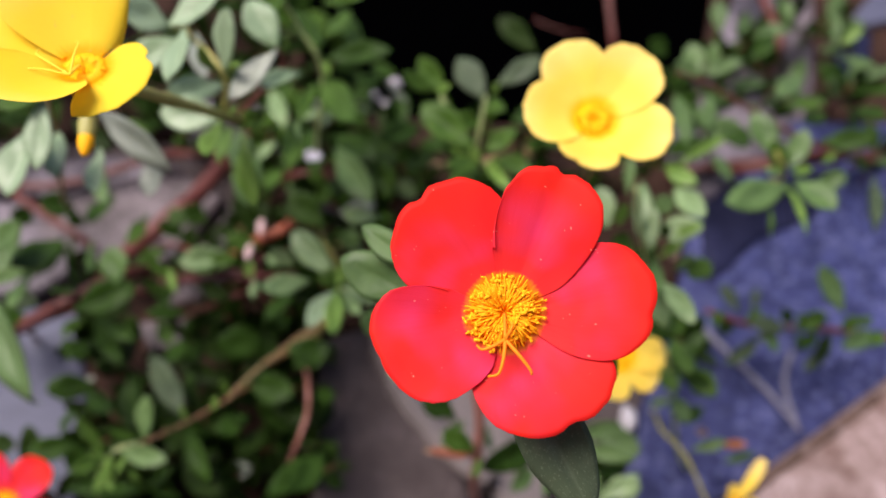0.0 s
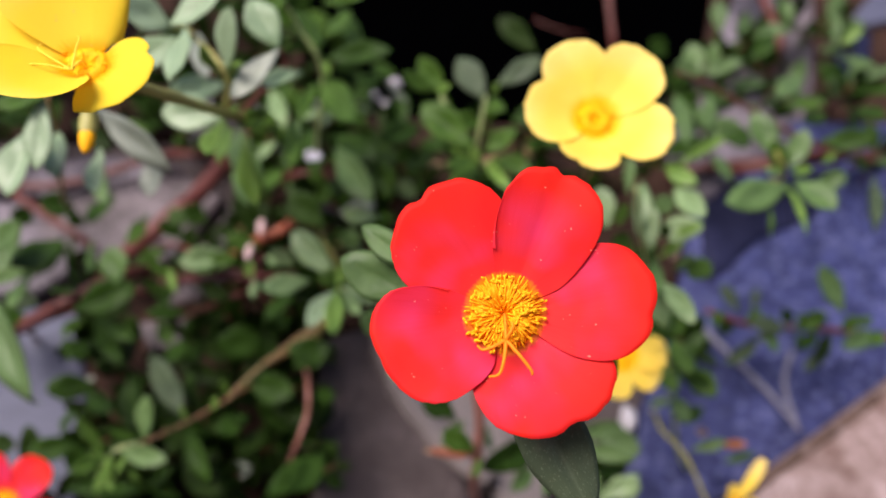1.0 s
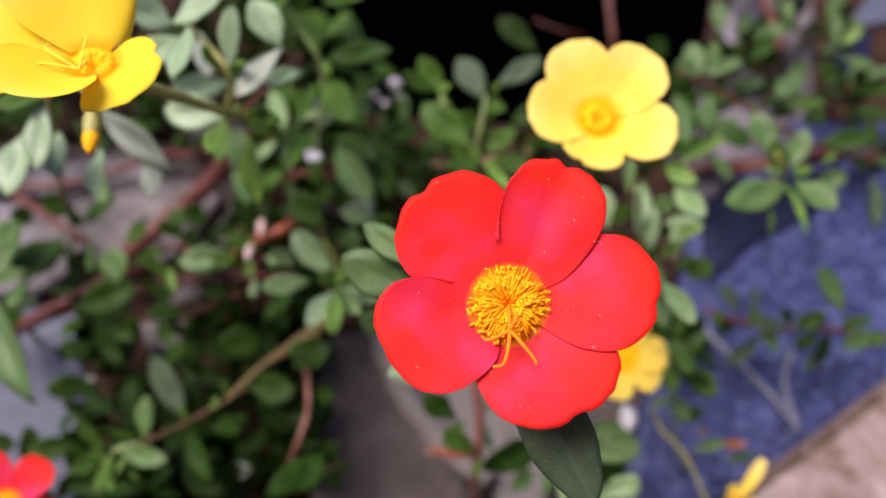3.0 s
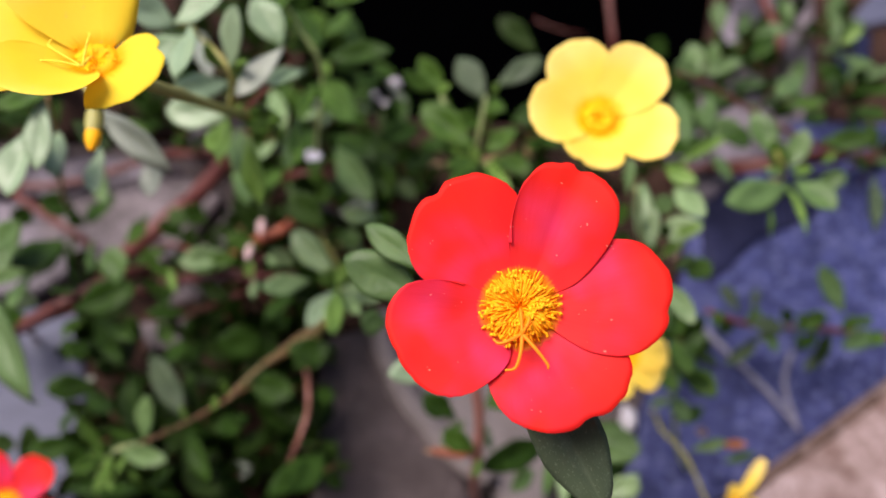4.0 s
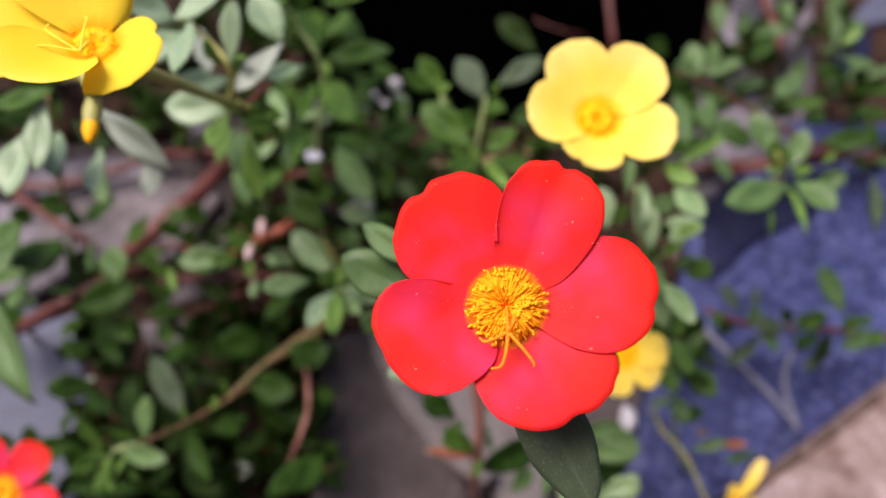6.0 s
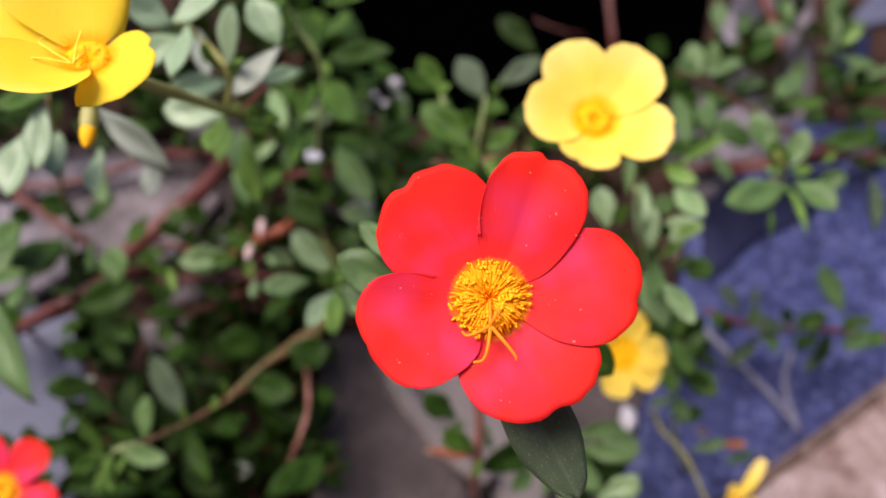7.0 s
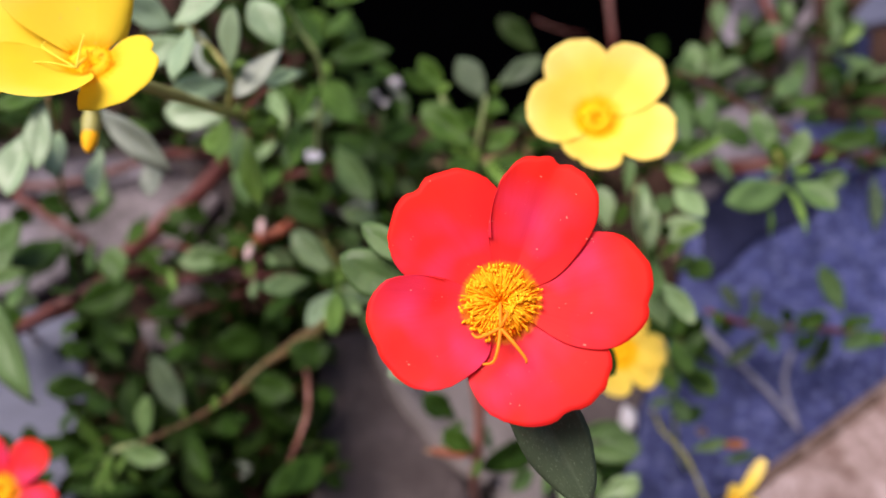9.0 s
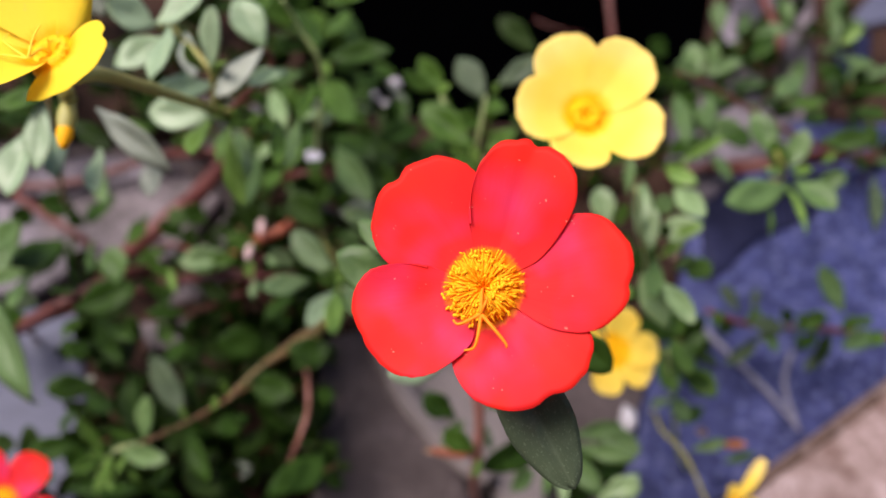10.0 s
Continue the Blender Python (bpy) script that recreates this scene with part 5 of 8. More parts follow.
leaf(left_mid, (-0.1123, 0.1210, 0.1050), (-0.1146, 0.1332, 0.1110), 0.0116, "h", (-0.23, -0.45, 0.90))
leaf(left_mid, (-0.1274, 0.1140, 0.1000), (-0.1065, 0.1205, 0.1060), 0.0116, "n", (-0.23, -0.44, 0.90))
leaf(left_mid, (-0.1412, 0.1508, 0.0900), (-0.1322, 0.1257, 0.0960), 0.0024, "n", (-0.05, -0.44, 0.90))
leaf(left_mid, (-0.1276, 0.1419, 0.1000), (-0.1205, 0.1249, 0.1060), 0.0020, "h", (-0.21, -0.43, 0.90))
leaf(left_mid, (-0.0963, 0.1263, 0.1000), (-0.1042, 0.1329, 0.1060), 0.0046, "m", (-0.15, -0.37, 0.90))
leaf(left_mid, (-0.0938, 0.1253, 0.1100), (-0.0863, 0.1125, 0.1160), 0.0034, "b", (-0.08, -0.34, 0.90))
leaf(left_mid, (-0.0981, 0.1381, 0.0900), (-0.0796, 0.1358, 0.0960), 0.0091, "m", (-0.17, -0.42, 0.90))
leaf(left_mid, (-0.0878, 0.1132, 0.1000), (-0.0999, 0.1104, 0.1060), 0.0048, "n", (-0.12, -0.29, 0.90))
leaf(left_mid, (-0.0972, 0.1683, 0.0700), (-0.1068, 0.1727, 0.0760), 0.0070, "m", (-0.25, -0.29, 0.90))
leaf(left_mid, (-0.1438, 0.1274, 0.0900), (-0.1322, 0.1239, 0.0960), 0.0030, "m", (-0.21, -0.30, 0.90))
leaf(left_mid, (-0.0866, 0.1507, 0.0800), (-0.0934, 0.1542, 0.0860), 0.0051, "n", (-0.17, -0.43, 0.90))
leaf(left_mid, (-0.1013, 0.1555, 0.0800), (-0.1112, 0.1591, 0.0860), 0.0063, "n", (-0.16, -0.43, 0.90))
leaf(left_mid, (-0.1205, 0.1471, 0.0900), (-0.1101, 0.1504, 0.0960), 0.0060, "m", (-0.14, -0.25, 0.90))
leaf(left_mid, (-0.0936, 0.1354, 0.0800), (-0.0799, 0.1253, 0.0860), 0.0071, "d", (-0.25, -0.41, 0.90))
leaf(left_mid, (-0.0995, 0.1256, 0.0900), (-0.1081, 0.1271, 0.0960), 0.0048, "m", (-0.25, -0.44, 0.90))
leaf(left_mid, (-0.1145, 0.1212, 0.0800), (-0.1181, 0.1095, 0.0860), 0.0066, "d", (-0.06, -0.45, 0.90))
leaf(left_mid, (-0.1440, 0.1146, 0.1200), (-0.1413, 0.1349, 0.1260), 0.0096, "h", (-0.05, -0.35, 0.90))
leaf(left_mid, (-0.1323, 0.1364, 0.1100), (-0.1414, 0.1213, 0.1160), 0.0127, "n", (-0.24, -0.26, 0.90))
leaf(left_mid, (-0.1424, 0.1610, 0.0900), (-0.1535, 0.1630, 0.0960), 0.0096, "n", (-0.06, -0.25, 0.90))
leaf(left_mid, (-0.1398, 0.1162, 0.1000), (-0.1500, 0.1175, 0.1060), 0.0078, "k", (-0.07, -0.34, 0.90))
leaf(left_mid, (-0.1097, 0.1318, 0.1000), (-0.0993, 0.1353, 0.1060), 0.0048, "m", (-0.06, -0.25, 0.90))
leaf(left_mid, (-0.1403, 0.1241, 0.1100), (-0.1403, 0.1074, 0.1160), 0.0075, "h", (-0.25, -0.36, 0.90))
leaf(left_mid, (-0.1222, 0.1165, 0.0900), (-0.1077, 0.1052, 0.0960), 0.0067, "n", (-0.23, -0.45, 0.90))
leaf(left_mid, (-0.1372, 0.1546, 0.0900), (-0.1414, 0.1559, 0.0960), 0.0056, "n", (-0.22, -0.45, 0.90))
leaf(left_mid, (-0.1346, 0.1757, 0.0800), (-0.1372, 0.1571, 0.0860), 0.0090, "n", (-0.24, -0.40, 0.90))
leaf(left_mid, (-0.1570, 0.1559, 0.0900), (-0.1633, 0.1579, 0.0960), 0.0078, "n", (-0.18, -0.32, 0.90))
leaf(left_mid, (-0.1230, 0.1725, 0.0700), (-0.1250, 0.1579, 0.0760), 0.0074, "n", (-0.24, -0.29, 0.90))
left_low = thing("purslane_shoot", (-0.0529, 0.1519, 0.0000), "purslane shoot with bright young leaves on a tan stem", "plant", "trailing shoots")
stem(left_low, ((-0.0529, 0.1519, 0.0000), (-0.0438, 0.1324, 0.0403), (-0.0408, 0.1214, 0.0800), (-0.0538, 0.1099, 0.0840), (-0.0612, 0.1030, 0.0840), (-0.0686, 0.0961, 0.0830), (-0.0754, 0.0879, 0.0830)), 0.0004, 0.0005, "t", "stem", 0.2)
stem(left_low, ((-0.0678, 0.0943, 0.0800), (-0.0751, 0.0875, 0.0840), (-0.0871, 0.0792, 0.0850), (-0.1010, 0.0721, 0.0850)), 0.0005, 0.0005, "k", "stem", 0.15)
stem(left_low, ((-0.1011, 0.0726, 0.0840), (-0.1094, 0.0690, 0.0860), (-0.1153, 0.0612, 0.0800)), 0.0009, 0.0006, "l")
# darker kinds down here carry the shade in their leaf colour
leaf(left_low, (-0.1426, 0.1076, 0.1200), (-0.1233, 0.0734, 0.1260), 0.0135, "h", (-0.23, -0.45, 0.90))
leaf(left_low, (-0.1254, 0.0958, 0.0750), (-0.1402, 0.0928, 0.0810), 0.0095, "n", (-0.10, -0.44, 0.90))
leaf(left_low, (-0.1207, 0.0712, 0.0850), (-0.1355, 0.0679, 0.0910), 0.0080, "n", (-0.13, -0.26, 0.90))
leaf(left_low, (-0.1577, 0.0756, 0.0750), (-0.1463, 0.0723, 0.0810), 0.0076, "d", (-0.05, -0.38, 0.90))
leaf(left_low, (-0.1107, 0.0674, 0.0900), (-0.1196, 0.0788, 0.0960), 0.0053, "m", (-0.08, -0.44, 0.90))
leaf(left_low, (-0.0964, 0.0707, 0.0950), (-0.0953, 0.0836, 0.1010), 0.0069, "h", (-0.23, -0.29, 0.90))
leaf(left_low, (-0.0877, 0.0802, 0.0850), (-0.1004, 0.1014, 0.0910), 0.0089, "k", (-0.07, -0.25, 0.90))
leaf(left_low, (-0.1136, 0.0803, 0.0650), (-0.1159, 0.1019, 0.0710), 0.0081, "n", (-0.19, -0.42, 0.90))
leaf(left_low, (-0.1197, 0.0930, 0.0700), (-0.1284, 0.0848, 0.0760), 0.0066, "d", (-0.16, -0.27, 0.90))
leaf(left_low, (-0.1104, 0.0658, 0.0900), (-0.1167, 0.0601, 0.0960), 0.0045, "m", (-0.08, -0.31, 0.90))
leaf(left_low, (-0.1054, 0.0682, 0.0900), (-0.0885, 0.0635, 0.0960), 0.0067, "h", (-0.23, -0.34, 0.90))
leaf(left_low, (-0.1082, 0.0666, 0.0900), (-0.1053, 0.0568, 0.0960), 0.0029, "b", (-0.07, -0.29, 0.90))
leaf(left_low, (-0.0917, 0.0728, 0.0700), (-0.0736, 0.0575, 0.0760), 0.0125, "d", (-0.13, -0.35, 0.90))
leaf(left_low, (-0.0838, 0.0799, 0.0750), (-0.0681, 0.0798, 0.0810), 0.0063, "d", (-0.19, -0.43, 0.90))
leaf(left_low, (-0.0782, 0.0976, 0.0700), (-0.0978, 0.1037, 0.0760), 0.0081, "d", (-0.14, -0.40, 0.90))
leaf(left_low, (-0.0843, 0.1117, 0.0750), (-0.0722, 0.1120, 0.0810), 0.0080, "n", (-0.18, -0.33, 0.90))
leaf(left_low, (-0.1301, 0.1080, 0.0700), (-0.1421, 0.1123, 0.0760), 0.0068, "n", (-0.10, -0.44, 0.90))
leaf(left_low, (-0.1183, 0.1032, 0.0700), (-0.1195, 0.1241, 0.0760), 0.0113, "d", (-0.05, -0.45, 0.90))
leaf(left_low, (-0.1341, 0.0626, 0.0600), (-0.1026, 0.0613, 0.0660), 0.0057, "n", (-0.17, -0.27, 0.90))
leaf(left_low, (-0.0874, 0.0565, 0.0750), (-0.0989, 0.0595, 0.0810), 0.0040, "n", (-0.13, -0.45, 0.90))
leaf(left_low, (-0.0777, 0.0819, 0.0900), (-0.0741, 0.0849, 0.0960), 0.0027, "b", (-0.21, -0.45, 0.90))
leaf(left_low, (-0.0923, 0.0814, 0.0700), (-0.0947, 0.0720, 0.0760), 0.0064, "d", (-0.07, -0.26, 0.90))
leaf(left_low, (-0.0679, 0.1098, 0.0750), (-0.0817, 0.1117, 0.0810), 0.0070, "d", (-0.07, -0.45, 0.90))
leaf(left_low, (-0.0570, 0.1089, 0.0750), (-0.0394, 0.1064, 0.0810), 0.0090, "d", (-0.09, -0.37, 0.90))
leaf(left_low, (-0.0718, 0.0985, 0.0700), (-0.0544, 0.0929, 0.0760), 0.0116, "n", (-0.16, -0.38, 0.90))
leaf(left_low, (-0.0680, 0.0841, 0.0750), (-0.0785, 0.0790, 0.0810), 0.0060, "d", (-0.22, -0.32, 0.90))
leaf(left_low, (-0.0464, 0.0924, 0.0750), (-0.0371, 0.0903, 0.0810), 0.0054, "n", (-0.08, -0.40, 0.90))
leaf(left_low, (-0.0415, 0.0727, 0.0700), (-0.0591, 0.0567, 0.0760), 0.0097, "n", (-0.18, -0.28, 0.90))
leaf(left_low, (-0.0549, 0.0876, 0.0500), (-0.0472, 0.0790, 0.0560), 0.0043, "d", (-0.19, -0.26, 0.90))
leaf(left_low, (-0.0756, 0.0962, 0.0700), (-0.0650, 0.1049, 0.0760), 0.0070, "d", (-0.23, -0.29, 0.90))
leaf(left_low, (-0.0871, 0.0860, 0.0750), (-0.0915, 0.0986, 0.0810), 0.0057, "n", (-0.25, -0.25, 0.90))
leaf(left_low, (-0.0771, 0.1072, 0.0700), (-0.0888, 0.1115, 0.0760), 0.0071, "d", (-0.23, -0.26, 0.90))
leaf(left_low, (-0.0635, 0.0814, 0.0700), (-0.0706, 0.0697, 0.0760), 0.0073, "d", (-0.24, -0.26, 0.90))
leaf(left_low, (-0.0862, 0.0681, 0.0750), (-0.0772, 0.0703, 0.0810), 0.0049, "n", (-0.08, -0.39, 0.90))
leaf(left_low, (-0.1009, 0.0722, 0.0880), (-0.1094, 0.0742, 0.0940), 0.0031, "m", (-0.15, -0.25, 0.90))
leaf(left_low, (-0.1030, 0.0684, 0.0880), (-0.1044, 0.0596, 0.0940), 0.0028, "b", (-0.21, -0.39, 0.90))
leaf(left_low, (-0.1310, 0.1072, 0.0700), (-0.1249, 0.1138, 0.0760), 0.0057, "d", (-0.05, -0.45, 0.90))
leaf(left_low, (-0.0647, 0.0931, 0.0600), (-0.0504, 0.0868, 0.0660), 0.0071, "d", (-0.09, -0.33, 0.90))
leaf(left_low, (-0.1021, 0.0616, 0.0700), (-0.0932, 0.0659, 0.0760), 0.0049, "n", (-0.08, -0.27, 0.90))
leaf(left_low, (-0.1094, 0.0690, 0.0860), (-0.1082, 0.0531, 0.0920), 0.0033, "b", (-0.24, -0.26, 0.90))
leaf(left_low, (-0.1120, 0.0680, 0.0860), (-0.1033, 0.0548, 0.0920), 0.0029, "b", (-0.12, -0.45, 0.90))
leaf(left_low, (-0.1095, 0.0684, 0.0880), (-0.1163, 0.0723, 0.0940), 0.0030, "m", (-0.13, -0.45, 0.90))
leaf(left_low, (-0.0884, 0.0784, 0.0800), (-0.0776, 0.0598, 0.0860), 0.0083, "n", (-0.16, -0.37, 0.90))
leaf(left_low, (-0.0681, 0.0840, 0.0780), (-0.0763, 0.0762, 0.0840), 0.0078, "n", (-0.13, -0.35, 0.90))
leaf(left_low, (-0.0673, 0.1142, 0.0750), (-0.0802, 0.1117, 0.0810), 0.0104, "n", (-0.15, -0.45, 0.90))
leaf(left_low, (-0.0540, 0.1019, 0.0780), (-0.0413, 0.1071, 0.0840), 0.0090, "n", (-0.25, -0.28, 0.90))
leaf(left_low, (-0.0407, 0.0700, 0.0750), (-0.0510, 0.0569, 0.0810), 0.0103, "n", (-0.16, -0.33, 0.90))
# four pale slivers added as leaves in place of stone bits showing through
leaf(left_low, (-0.1386, 0.1183, 0.0600), (-0.1336, 0.1181, 0.0660), 0.0019, "w", (-0.13, -0.45, 0.90))
leaf(left_low, (-0.1375, 0.1038, 0.0600), (-0.1300, 0.1025, 0.0660), 0.0020, "w", (-0.22, -0.39, 0.90))
leaf(left_low, (-0.0747, 0.0723, 0.0600), (-0.0688, 0.0688, 0.0660), 0.0025, "w", (-0.23, -0.33, 0.90))
leaf(left_low, (-0.0692, 0.0695, 0.0600), (-0.0714, 0.0654, 0.0660), 0.0019, "w", (-0.24, -0.45, 0.90))
leaf(left_low, (-0.1106, 0.1121, 0.0800), (-0.1149, 0.1184, 0.0860), 0.0062, "m", (-0.25, -0.28, 0.90))
leaf(left_low, (-0.0940, 0.1121, 0.0800), (-0.0964, 0.1009, 0.0860), 0.0069, "n", (-0.16, -0.29, 0.90))
leaf(left_low, (-0.1077, 0.1212, 0.0750), (-0.0974, 0.1094, 0.0810), 0.0063, "m", (-0.19, -0.26, 0.90))
leaf(left_low, (-0.1277, 0.0933, 0.0780), (-0.1122, 0.0831, 0.0840), 0.0071, "n", (-0.22, -0.31, 0.90))
leaf(left_low, (-0.1307, 0.1142, 0.0750), (-0.1348, 0.1029, 0.0810), 0.0070, "n", (-0.05, -0.29, 0.90))
leaf(left_low, (-0.1309, 0.1189, 0.0850), (-0.1342, 0.1095, 0.0910), 0.0069, "m", (-0.22, -0.27, 0.90))
leaf(left_low, (-0.1317, 0.0881, 0.0750), (-0.1307, 0.0781, 0.0810), 0.0059, "n", (-0.24, -0.25, 0.90))
leaf(left_low, (-0.1292, 0.1212, 0.0800), (-0.1153, 0.1009, 0.0860), 0.0074, "n", (-0.12, -0.29, 0.90))
leaf(left_low, (-0.1478, 0.1072, 0.1100), (-0.1324, 0.0890, 0.1160), 0.0083, "h", (-0.10, -0.29, 0.90))
leaf(left_low, (-0.1106, 0.0694, 0.0880), (-0.1144, 0.0641, 0.0940), 0.0033, "b", (-0.05, -0.37, 0.90))
leaf(left_low, (-0.0862, 0.0789, 0.0880), (-0.0866, 0.0828, 0.0940), 0.0026, "b", (-0.16, -0.32, 0.90))
leaf(left_low, (-0.0737, 0.0885, 0.0860), (-0.0753, 0.0920, 0.0920), 0.0027, "b", (-0.12, -0.25, 0.90))
leaf(left_low, (-0.1065, 0.0664, 0.0850), (-0.0981, 0.0586, 0.0910), 0.0033, "m", (-0.05, -0.37, 0.90))
# ---------------------------------------------------------------- bare trailing stems on the ground
bare = thing("bare_stem", (-0.1539, 0.1804, 0.0200), "thick reddish brown bare stem over stone", "stem", "bare stems")
stem(bare, ((-0.1539, 0.1704, 0.0200), (-0.1465, 0.1762, 0.0300), (-0.1237, 0.1923, 0.0400), (-0.1173, 0.2061, 0.0350), (-0.1084, 0.2298, 0.0300), (-0.1004, 0.2656, 0.0100)), 0.0042, 0.0046, "r", "stem", 0.08)
bare = thing("bare_stem", (-0.2410, 0.2214, 0.0200), "thin reddish bare stem lying on stone", "stem", "bare stems")
stem(bare, ((-0.2410, 0.2214, 0.0200), (-0.1871, 0.2196, 0.0250), (-0.1401, 0.2333, 0.0300), (-0.1166, 0.2533, 0.0100)), 0.0020, 0.0017, "r", "stem", 0.08)
bare = thing("bare_stem", (-0.2172, 0.2179, 0.0200), "thin brown bare stem lying on stone", "stem", "bare stems")
stem(bare, ((-0.2172, 0.2179, 0.0200), (-0.1820, 0.1929, 0.0280), (-0.1671, 0.1851, 0.0200)), 0.0020, 0.0015, "r", "stem", 0.08)
bare = thing("bare_stem", (-0.1035, 0.1673, 0.0300), "orange red stem with pale papery joints", "stem", "bare stems")
stem(bare, ((-0.1035, 0.1673, 0.0300), (-0.0768, 0.1475, 0.0850), (-0.0679, 0.1507, 0.0880), (-0.0595, 0.1587, 0.0850), (-0.0678, 0.2162, 0.0200)), 0.0022, 0.0019, "o", "stem", 0.08)
bare = thing("bare_stem", (-0.1558, 0.2383, 0.0200), "dark red stem lying across stone", "stem", "bare stems")
stem(bare, ((-0.1558, 0.2383, 0.0200), (-0.1075, 0.2320, 0.0350), (-0.0689, 0.2298, 0.0300), (-0.0430, 0.2391, 0.0100)), 0.0023, 0.0019, "r", "stem", 0.08)
bare = thing("bare_stem", (-0.1320, 0.1759, 0.0140), "thin dark red stem over stone", "stem", "bare stems")
stem(bare, ((-0.1320, 0.1759, 0.0140), (-0.0960, 0.1793, 0.0300), (-0.0861, 0.2078, 0.0300), (-0.0788, 0.2391, 0.0100)), 0.0019, 0.0017, "r", "stem", 0.08)
bare = thing("bare_stem", (-0.1089, 0.1346, 0.0150), "thin red stem among leaves", "stem", "bare stems")
stem(bare, ((-0.1089, 0.1346, 0.0150), (-0.0946, 0.1501, 0.0300), (-0.0981, 0.1812, 0.0100)), 0.0018, 0.0016, "r", "stem", 0.08)
bare = thing("bare_stem", (-0.0667, 0.0730, 0.0200), "pinkish bare stem among dark leaves", "stem", "bare stems")
stem(bare, ((-0.0667, 0.0730, 0.0200), (-0.0526, 0.0733, 0.0700), (-0.0477, 0.0840, 0.0780), (-0.0483, 0.0955, 0.0780), (-0.0593, 0.1231, 0.0300)), 0.0008, 0.0008, "p", "stem", 0.03)
bare = thing("bare_stem", (-0.1206, 0.1509, 0.0150), "reddish bare stem winding between the leaves", "stem", "bare stems")
stem(bare, ((-0.1206, 0.1509, 0.0150), (-0.0874, 0.1283, 0.0750), (-0.0736, 0.1306, 0.0800), (-0.0624, 0.1295, 0.0700), (-0.0577, 0.1424, 0.0150)), 0.0012, 0.0010, "r", "stem", 0.08)
bare = thing("bare_stem", (-0.0939, 0.1472, 0.0150), "crimson bare stem rising between the leaves", "stem", "bare stems")
stem(bare, ((-0.0939, 0.1472, 0.0150), (-0.0736, 0.1306, 0.0800), (-0.0702, 0.1376, 0.0850), (-0.0885, 0.1928, 0.0150)), 0.0011, 0.0009, "c", "stem", 0.08)
bare = thing("bare_stem", (-0.0908, 0.2241, 0.0160), "reddish bare stem winding between the leaves", "stem", "bare stems")
stem(bare, ((-0.0908, 0.2241, 0.0160), (-0.0689, 0.2069, 0.0500), (-0.0478, 0.2038, 0.0500), (-0.0293, 0.2010, 0.0150)), 0.0020, 0.0016, "r", "stem", 0.08)
bare = thing("bare_stem", (-0.1440, 0.1929, 0.0120), "reddish bare stem winding between the leaves", "stem", "bare stems")
stem(bare, ((-0.1440, 0.1929, 0.0120), (-0.1081, 0.1619, 0.0600), (-0.0870, 0.1405, 0.0750), (-0.0936, 0.1535, 0.0200)), 0.0012, 0.0010, "r", "stem", 0.08)
bare = thing("bare_stem", (-0.1894, 0.1363, 0.0300), "reddish bare stem winding between the leaves", "stem", "bare stems")
stem(bare, ((-0.1894, 0.1363, 0.0300), (-0.1437, 0.1207, 0.0850), (-0.1304, 0.1256, 0.0900), (-0.1185, 0.1326, 0.0900), (-0.1228, 0.1593, 0.0500)), 0.0030, 0.0024, "r", "stem", 0.06)
bare = thing("bare_stem", (0.1776, 0.2895, 0.0150), "reddish bare stem winding between the leaves", "stem", "bare stems")
stem(bare, ((0.1776, 0.2895, 0.0150), (0.1796, 0.2988, 0.0400), (0.1790, 0.3243, 0.0400), (0.1897, 0.3806, 0.0150)), 0.0025, 0.0022, "r", "stem", 0.08)
bare = thing("bare_stem", (0.1341, 0.2355, 0.0150), "reddish bare stem winding between the leaves", "stem", "bare stems")
stem(bare, ((0.1341, 0.2355, 0.0150), (0.1482, 0.2174, 0.0400), (0.1832, 0.2275, 0.0400), (0.2315, 0.2391, 0.0150)), 0.0024, 0.0019, "r", "stem", 0.08)
bare = thing("bare_stem", (-0.1441, 0.1632, 0.0150), "crimson bare stem crossing between the leaves", "stem", "bare stems")
stem(bare, ((-0.1441, 0.1632, 0.0150), (-0.1084, 0.1406, 0.0700), (-0.0815, 0.1347, 0.0850), (-0.0616, 0.1383, 0.0800), (-0.0598, 0.1791, 0.0150)), 0.0013, 0.0011, "c", "stem", 0.08)
bare = thing("bare_stem", (-0.0243, 0.2319, 0.0200), "brown stem behind the yellow flower", "stem", "bare stems")
stem(bare, ((-0.0243, 0.2319, 0.0200), (0.0271, 0.2298, 0.0300), (0.0573, 0.2369, 0.0300), (0.0931, 0.2283, 0.0100)), 0.0020, 0.0016, "t", "stem", 0.08)
bare = thing("bare_stem", (0.0989, 0.3067, 0.0100), "upright dull red stem in the dark", "stem", "bare stems")
stem(bare, ((0.0989, 0.3067, 0.0100), (0.0941, 0.3174, 0.0300), (0.0934, 0.3607, 0.0400), (0.1078, 0.4521, 0.0100)), 0.0018, 0.0017, "r", "stem", 0.08)
bare = thing("bare_stem", (0.0543, 0.3474, 0.0120), "thin red stem in the shade", "stem", "bare stems")
stem(bare, ((0.0543, 0.3474, 0.0120), (0.0623, 0.3423, 0.0120), (0.0721, 0.3381, 0.0120), (0.0840, 0.3369, 0.0100)), 0.0005, 0.0004, "r", "stem", 0.08)
bare = thing("bare_stem", (0.1155, 0.2312, 0.0160), "reddish brown stem beside the slab", "stem", "bare stems")
stem(bare, ((0.1155, 0.2312, 0.0160), (0.1453, 0.2281, 0.0300), (0.1822, 0.2261, 0.0350), (0.2460, 0.2506, 0.0120)), 0.0023, 0.0019, "r", "stem", 0.08)
bare = thing("bare_stem", (0.1161, 0.1505, 0.0140), "pale dry twig lying on the slab", "stem", "bare stems")
